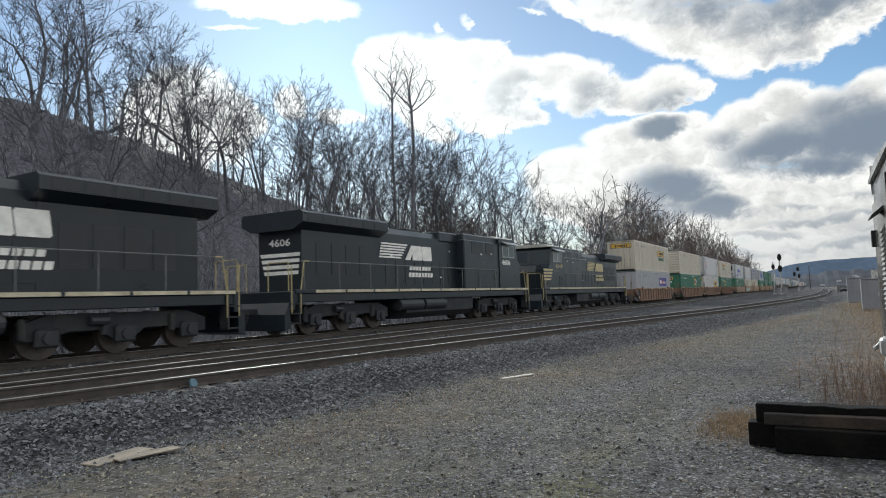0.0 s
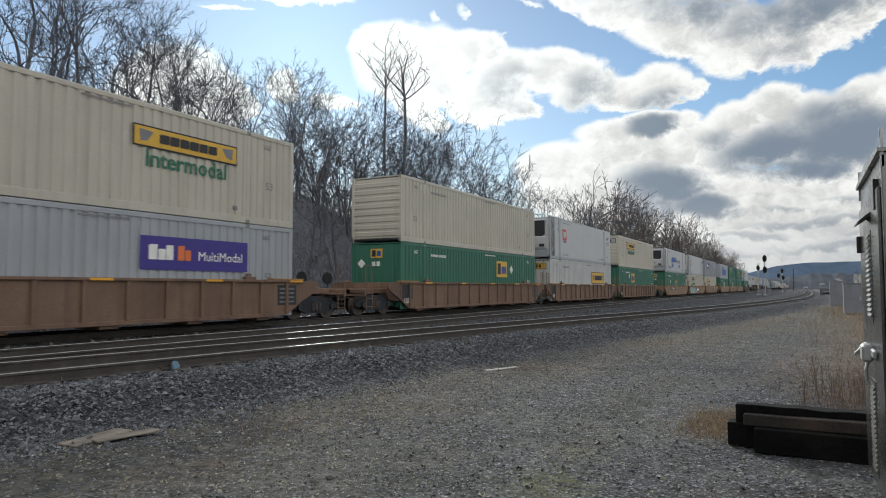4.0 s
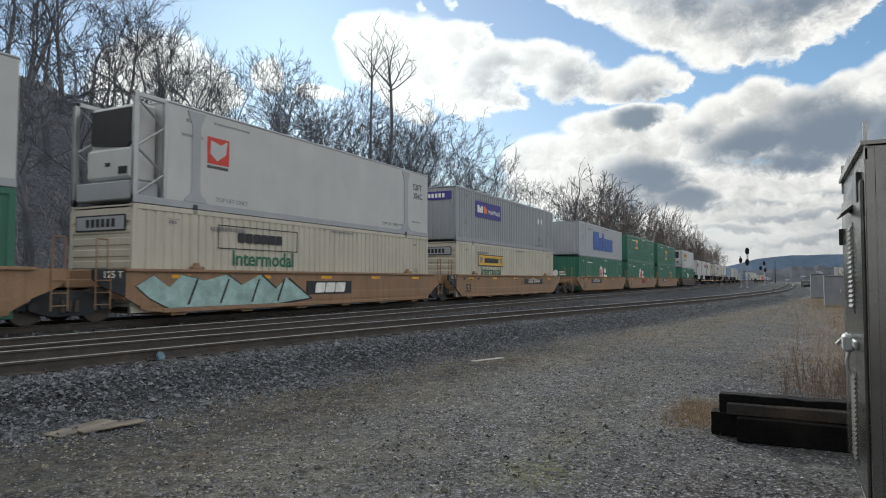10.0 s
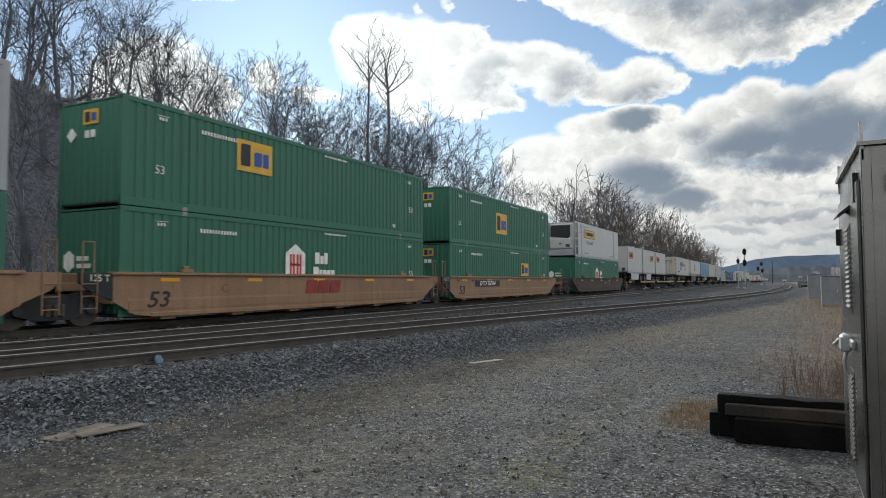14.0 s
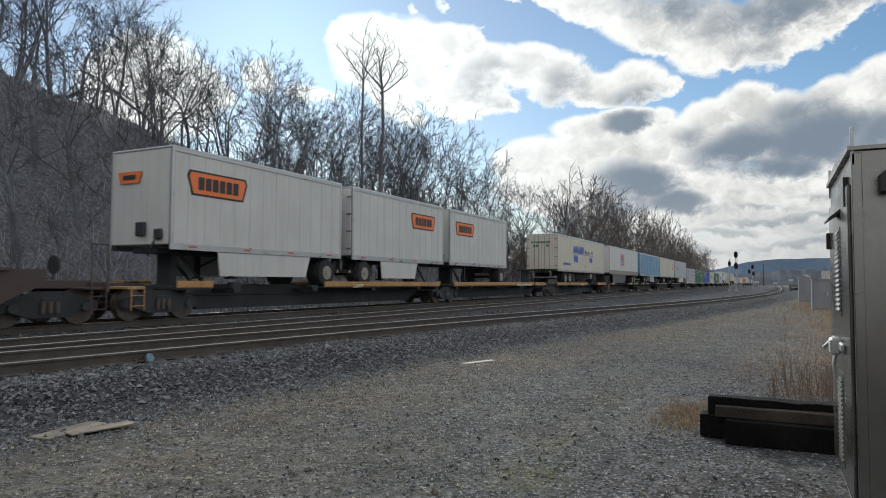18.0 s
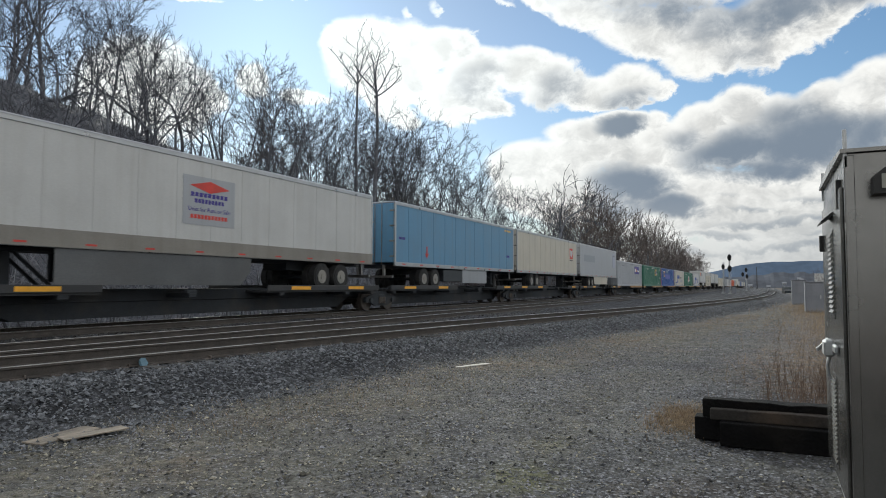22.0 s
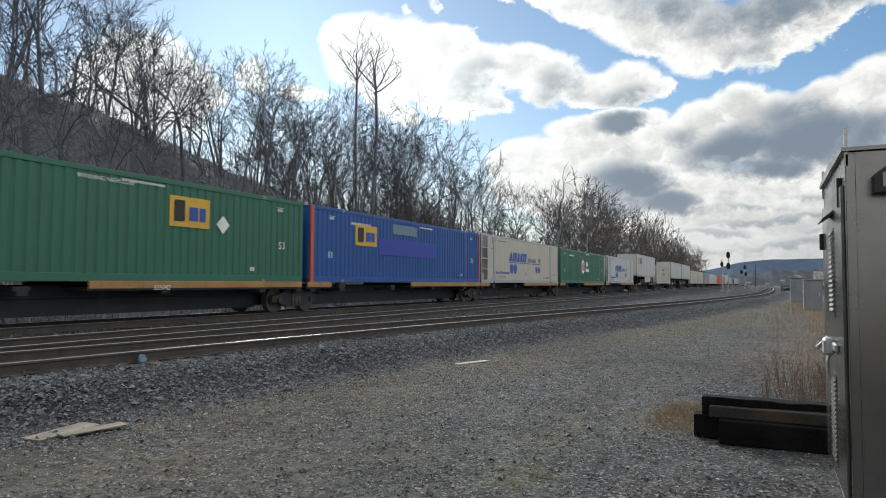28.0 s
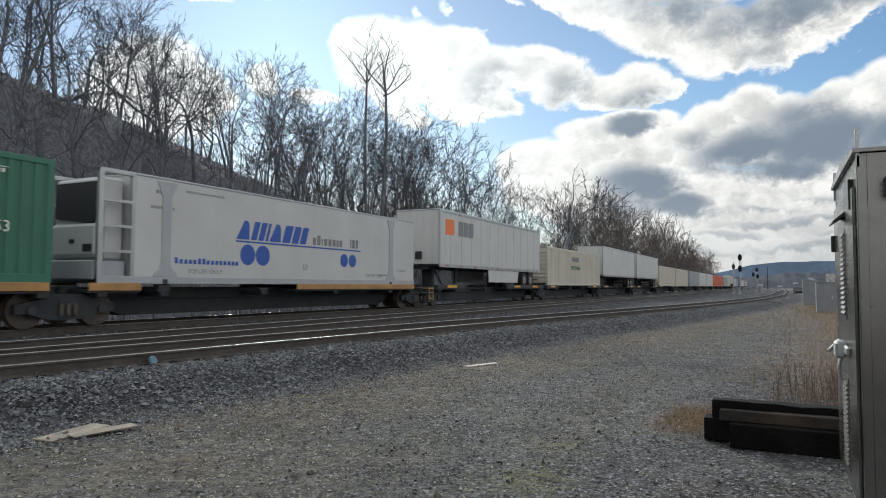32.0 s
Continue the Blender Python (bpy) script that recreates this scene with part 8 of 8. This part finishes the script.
def gravel():
    """Loose crushed stones on the shoulder and the yard."""
    rng = np.random.default_rng(4)
    base = np.array([(1, 0, 0), (-1, 0, 0), (0, 1, 0), (0, -1, 0), (0, 0, 1), (0, 0, -1)], float)
    tri = np.array([(0, 2, 4), (2, 1, 4), (1, 3, 4), (3, 0, 4), (2, 0, 5), (1, 2, 5), (3, 1, 5), (0, 3, 5)])

    def scatter(name, n, place, size, m, label, flat=False):
        """Crushed stones; flat ones lie half sunk, so that only their tops are built."""
        x, y = place(n)
        n, z = len(x), ground_z(x, y)
        s = size * rng.lognormal(0, 0.35, n)
        ax = rng.uniform(0.6, 1.3, (n, 1, 3)) * s[:, None, None]
        ax[:, :, 2] *= 0.75
        ang = rng.uniform(0, 6.283, n)
        ti = rng.normal(0, 0.5, n)
        v = base[None] * ax + rng.normal(0, 0.22, (n, 6, 3)) * s[:, None, None]
        c, q = np.cos(ti)[:, None], np.sin(ti)[:, None]
        vy, vz = v[..., 1] * c - v[..., 2] * q, v[..., 1] * q + v[..., 2] * c
        c, q = np.cos(ang)[:, None], np.sin(ang)[:, None]
        vx, vy = v[..., 0] * c - vy * q, v[..., 0] * q + vy * c
        v = np.stack([vx + x[:, None], vy + y[:, None], vz + (z + s * (0.1 if flat else 0.25))[:, None]], -1)
        f = (tri[:4] if flat else tri)[None] + (np.arange(n) * 6)[:, None, None]
        me = bpy.data.meshes.new(name)
        me.from_pydata(v.reshape(-1, 3).tolist(), [], f.reshape(-1, 3).tolist())
        me.materials.append(m)
        tagged(new(name, me), label, "stones", kind="stuff")

    def shoulder(n):
        x = 2.0 + 62 * rng.random(n) ** 2.1
        y = siding(x) - 0.85 - rng.uniform(0, 1, n) * np.interp(x, [4, 14, 40], [2.5, 2.1, 1.5]) - np.abs(rng.normal(0, 0.25, n))
        return x, y

    def between(n):
        x = 3.0 + 34 * rng.random(n) ** 1.4
        return x, siding(x) + rng.uniform(-1.0, 8.5, n)

    def yard(n):
        far = 2.6 + 24 * rng.random(n) ** 1.8
        a = np.radians(rng.uniform(-12, 66, n))
        x, y = far * np.cos(a), far * np.sin(a)
        over = y > siding(x) - 2.9
        y[over] = (siding(x) - 2.9 - np.abs(rng.normal(0, 2.5, n)))[over]
        keep = rng.random(n) > 0.6 * zone_masks(x, y)[3]
        return x[keep], y[keep]

    stone = mat("ballast_stone", (0.138, 0.145, 0.158), rough=0.85, var=0.25, scale=8, grain=60, bump=0.2, each=0.7)
    grit = mat("yard_grit", (0.185, 0.187, 0.203), rough=0.9, var=0.25, scale=8, grain=60, bump=0.2, each=0.85)
    scatter("ballast_stones", 50000, shoulder, 0.0195, stone, "grey crushed ballast stones on the track shoulder", True)
    scatter("track_stones", 12000, between, 0.027, mat("sooty_stone", (0.105, 0.102, 0.10), rough=0.9, var=0.25, each=0.6), "dark ballast stones between the rails", True)
    def worn(n):
        x, y = yard(n)
        keep = rng.random(len(x)) < zone_masks(x, y)[3] + 0.15
        return x[keep], y[keep]

    scatter("earthy_stones", 60000, worn, 0.0112, mat("earthy_stone", (0.255, 0.238, 0.190), rough=0.9, var=0.3, scale=8, grain=60, bump=0.2, each=0.8), "small buff stones on the trodden part of the yard", True)
    scatter("yard_stones", 52000, yard, 0.0108, grit, "small loose grey stones on the yard", True)


def signal_mast(x, y, h, heads, label, arm=False):
    c = thing("railway_signal", label, "railway signal", "signals by the track")
    z = float(ground_z(x, y))
    part("mast", Shape().tube((0, 0, 0), (0, 0, h), 0.075, 10).box(-0.3, 0.3, -0.3, 0.3, -0.1, 0.15, 0.03), GALV, c)
    part("ladder", Shape().tube((0.28, -0.2, 0.1), (0.28, -0.2, h), 0.02, 5).tube((0.28, 0.2, 0.1), (0.28, 0.2, h), 0.02, 5), GALV, c)
    for zz, dy, r in heads:
        hd = part("signal_head", Shape().prism([(dy + r * 0.72 * math.cos(a), zz + r * 1.25 * math.sin(a)) for a in [2 * math.pi * i / 18 for i in range(18)]], "x", -0.22, -0.14).box(-0.14, 0.05, dy - 0.12, dy + 0.12, zz - 0.35, zz + 0.35, 0.02), BLACKPAINT, c, "black oval signal head")
        for k in (-0.5, 0, 0.5):
            part("hood", Shape().tube((-0.22, dy, zz + k * r), (-0.42, dy, zz + k * r + 0.02), 0.11, 10, caps=False), BLACKPAINT, hd)
    part("relay_case", Shape().box(-0.35, 0.1, -0.9, -0.3, 0.0, 1.1, 0.03), CABGREY, c)
    c.location = (x, y, z)
    return c


def far_things():
    signal_mast(118.0, 5.45, 6.3, [(5.9, 0, 0.44), (4.1, 0, 0.44)], "tall steel signal mast with two black heads")
    signal_mast(124.0, 6.75, 5.4, [(4.6, 0, 0.36)], "steel signal mast with one black head")
    signal_mast(208.0, 5.3, 6.4, [(5.9, 0, 0.5), (4.6, 0.9, 0.5), (4.0, -0.2, 0.5)], "distant steel signal mast with three black heads")
    p = solid("utility_pole", Shape().tube((0, 0, -0.2), (0, 0, 9.0), 0.17, 8, 0.12), OLDTIMBER, "weathered wooden utility pole in the distance", "pole")
    p.location = (300, 3.7, 0.3)
    for x, y, w, d, h, label in ((64.5, -2.45, 1.1, 1.2, 2.1, "weathered grey metal equipment cabinet in dry grass"), (45.8, -2.55, 1.0, 1.1, 1.85, "grey metal equipment cabinet with a closed door in dry grass")):
        c = thing("equipment_cabinet", label, "cabinet", "grey cabinets in the yard")
        part("body", Shape().box(0, d, -w / 2, w / 2, 0.05, h, 0.02), CABGREY, c)
        part("roof", Shape().box(-0.05, d + 0.05, -w / 2 - 0.05, w / 2 + 0.05, h, h + 0.06, 0.02), CABGREY, c)
        dr = part("door", Shape().box(-0.025, 0, -w / 2 + 0.08, w / 2 - 0.08, 0.15, h - 0.1, 0.01), CABGREY, c)
        part("handle", Shape().box(-0.06, -0.025, -w / 2 + 0.15, -w / 2 + 0.2, 0.9, 1.1), GALV, dr)
        c.location = (x, y, float(ground_z(x, y)) - 0.03)
    t = trailer("white box trailer parked on the far side of the yard", WHITE, 7.9, (4.4, 5.65), 1, 1.22)
    t.location, t.rotation_euler = (152, -9.9, float(ground_z(152, -9.9)) - 0.02), (0, 0, radians(-4))
    # a parked dark car seen from the front
    c = thing("parked_car", "dark parked car with glinting headlamps beside the tracks", "car")
    prof = [(-2.2, 0.35), (-2.25, 0.8), (-1.2, 0.98), (-0.5, 1.5), (1.5, 1.52), (2.1, 1.0), (2.2, 0.4)]
    part("body", Shape().prism(prof, "y", -0.88, 0.88), LOCO, c)
    part("windscreen", Shape().prism([(-1.18, 1.0), (-0.55, 1.46), (-0.52, 1.46), (-1.14, 1.0)], "y", -0.75, 0.75), glass_mat("engine_glass"), c)
    for sy in (-1, 1):
        part("headlamp", Shape().box(-2.28, -2.2, sy * 0.6 - 0.18, sy * 0.6 + 0.18, 0.66, 0.84, 0.02), RIM, c)
        for x in (-1.4, 1.4):
            wl = part("wheel", Shape().tube((x, sy * 0.70, 0.33), (x, sy * 0.90, 0.33), 0.33, 16), TYRE, c)
            part("rim", Shape().tube((x, sy * 0.90, 0.33), (x, sy * 0.91, 0.33), 0.2, 12), RIM, wl)
    c.location = (140, -3.6, float(ground_z(140, -3.6)))
    c.rotation_euler = (0, 0, radians(5))


def distance():
    # the haze of distance is put into these base colours
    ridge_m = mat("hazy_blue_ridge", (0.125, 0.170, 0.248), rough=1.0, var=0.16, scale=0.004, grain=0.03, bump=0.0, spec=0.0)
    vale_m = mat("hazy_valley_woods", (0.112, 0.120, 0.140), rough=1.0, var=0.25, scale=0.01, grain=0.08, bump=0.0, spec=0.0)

    def range_of(name, dist, az0, az1, profile, m, label, bumpy):
        rnd = random.Random(3)
        vs, fs = [], []
        n = 260
        for i in range(n + 1):
            a = az0 + (az1 - az0) * i / n
            e = np.interp(a, [p[0] for p in profile], [p[1] for p in profile])
            h = 1.6 + dist * math.tan(radians(e)) + bumpy * (rnd.uniform(-1, 1) + math.sin(i * 0.31) * 0.7)
            x, y = dist * math.cos(radians(a)), dist * math.sin(radians(a))
            vs += [(x * 0.93, y * 0.93, -8.0), (x, y, h), (x * 1.15, y * 1.15, -8.0)]
        for i in range(n):
            k = 3 * i
            fs += [(k, k + 3, k + 4, k + 1), (k + 1, k + 4, k + 5, k + 2)]
        me = Shape().add(vs, fs).mesh(name, m)
        tagged(new(name, me), label, "hills", kind="structure")
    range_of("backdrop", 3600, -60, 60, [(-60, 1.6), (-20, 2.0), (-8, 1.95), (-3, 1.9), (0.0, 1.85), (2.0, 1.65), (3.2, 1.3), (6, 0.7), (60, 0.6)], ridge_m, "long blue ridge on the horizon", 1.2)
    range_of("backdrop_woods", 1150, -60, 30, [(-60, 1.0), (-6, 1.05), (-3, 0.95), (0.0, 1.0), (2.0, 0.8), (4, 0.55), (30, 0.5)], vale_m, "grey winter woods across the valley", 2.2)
    rnd = random.Random(8)
    for i in range(6):
        a = radians(rnd.uniform(-3.2, 1.2))
        d = rnd.uniform(1085, 1125)
        h = thing("far_house", "small pale house across the valley", "house", "far houses")
        w = rnd.uniform(4.5, 6.5)
        part("wall", Shape().box(-4, 4, -w / 2, w / 2, 0, 3.0), SILVER, h)
        part("roof", Shape().prism([(-4.6, 2.9), (4.6, 2.9), (0, 4.9)], "y", -w / 2 - 0.5, w / 2 + 0.5), CABGREY, h)
        for yy in (-w * 0.28, 0.0, w * 0.28):
            part("window", Shape().box(-4.06, -3.98, yy - 0.4, yy + 0.4, 1.0, 2.2), glass_mat("engine_glass"), h)
        h.location = (d * math.cos(a), d * math.sin(a), -8.0 + (d - 1069.5) * 0.34 - 0.5)


signal_house()
timbers()
boards()
weeds()
gravel()
far_things()
distance()


def motions():
    """The whole train rolls along its straight track, slowing a little."""
    times = [2.0 * i for i in range(12)] + [23.5, 24.0, 24.5, 25.0, 25.5, 26.0, 26.5, 27.0, 28.0, 30.0, 32.0]
    for ob, u, up in ROLLING:
        walk(ob, [(t, pose(u - gone(t), TRACK, RAIL + up)) for t in times])
    # the wheels roll without slipping
    ticks = [i / FPS for i in range(32 * FPS + 1)]
    for w, r in WHEELS:
        at = w.location.copy()
        walk(w, [(t, Matrix.Translation(at) @ Matrix.Rotation(-gone(t) / r, 4, "Y")) for t in ticks])


motions()
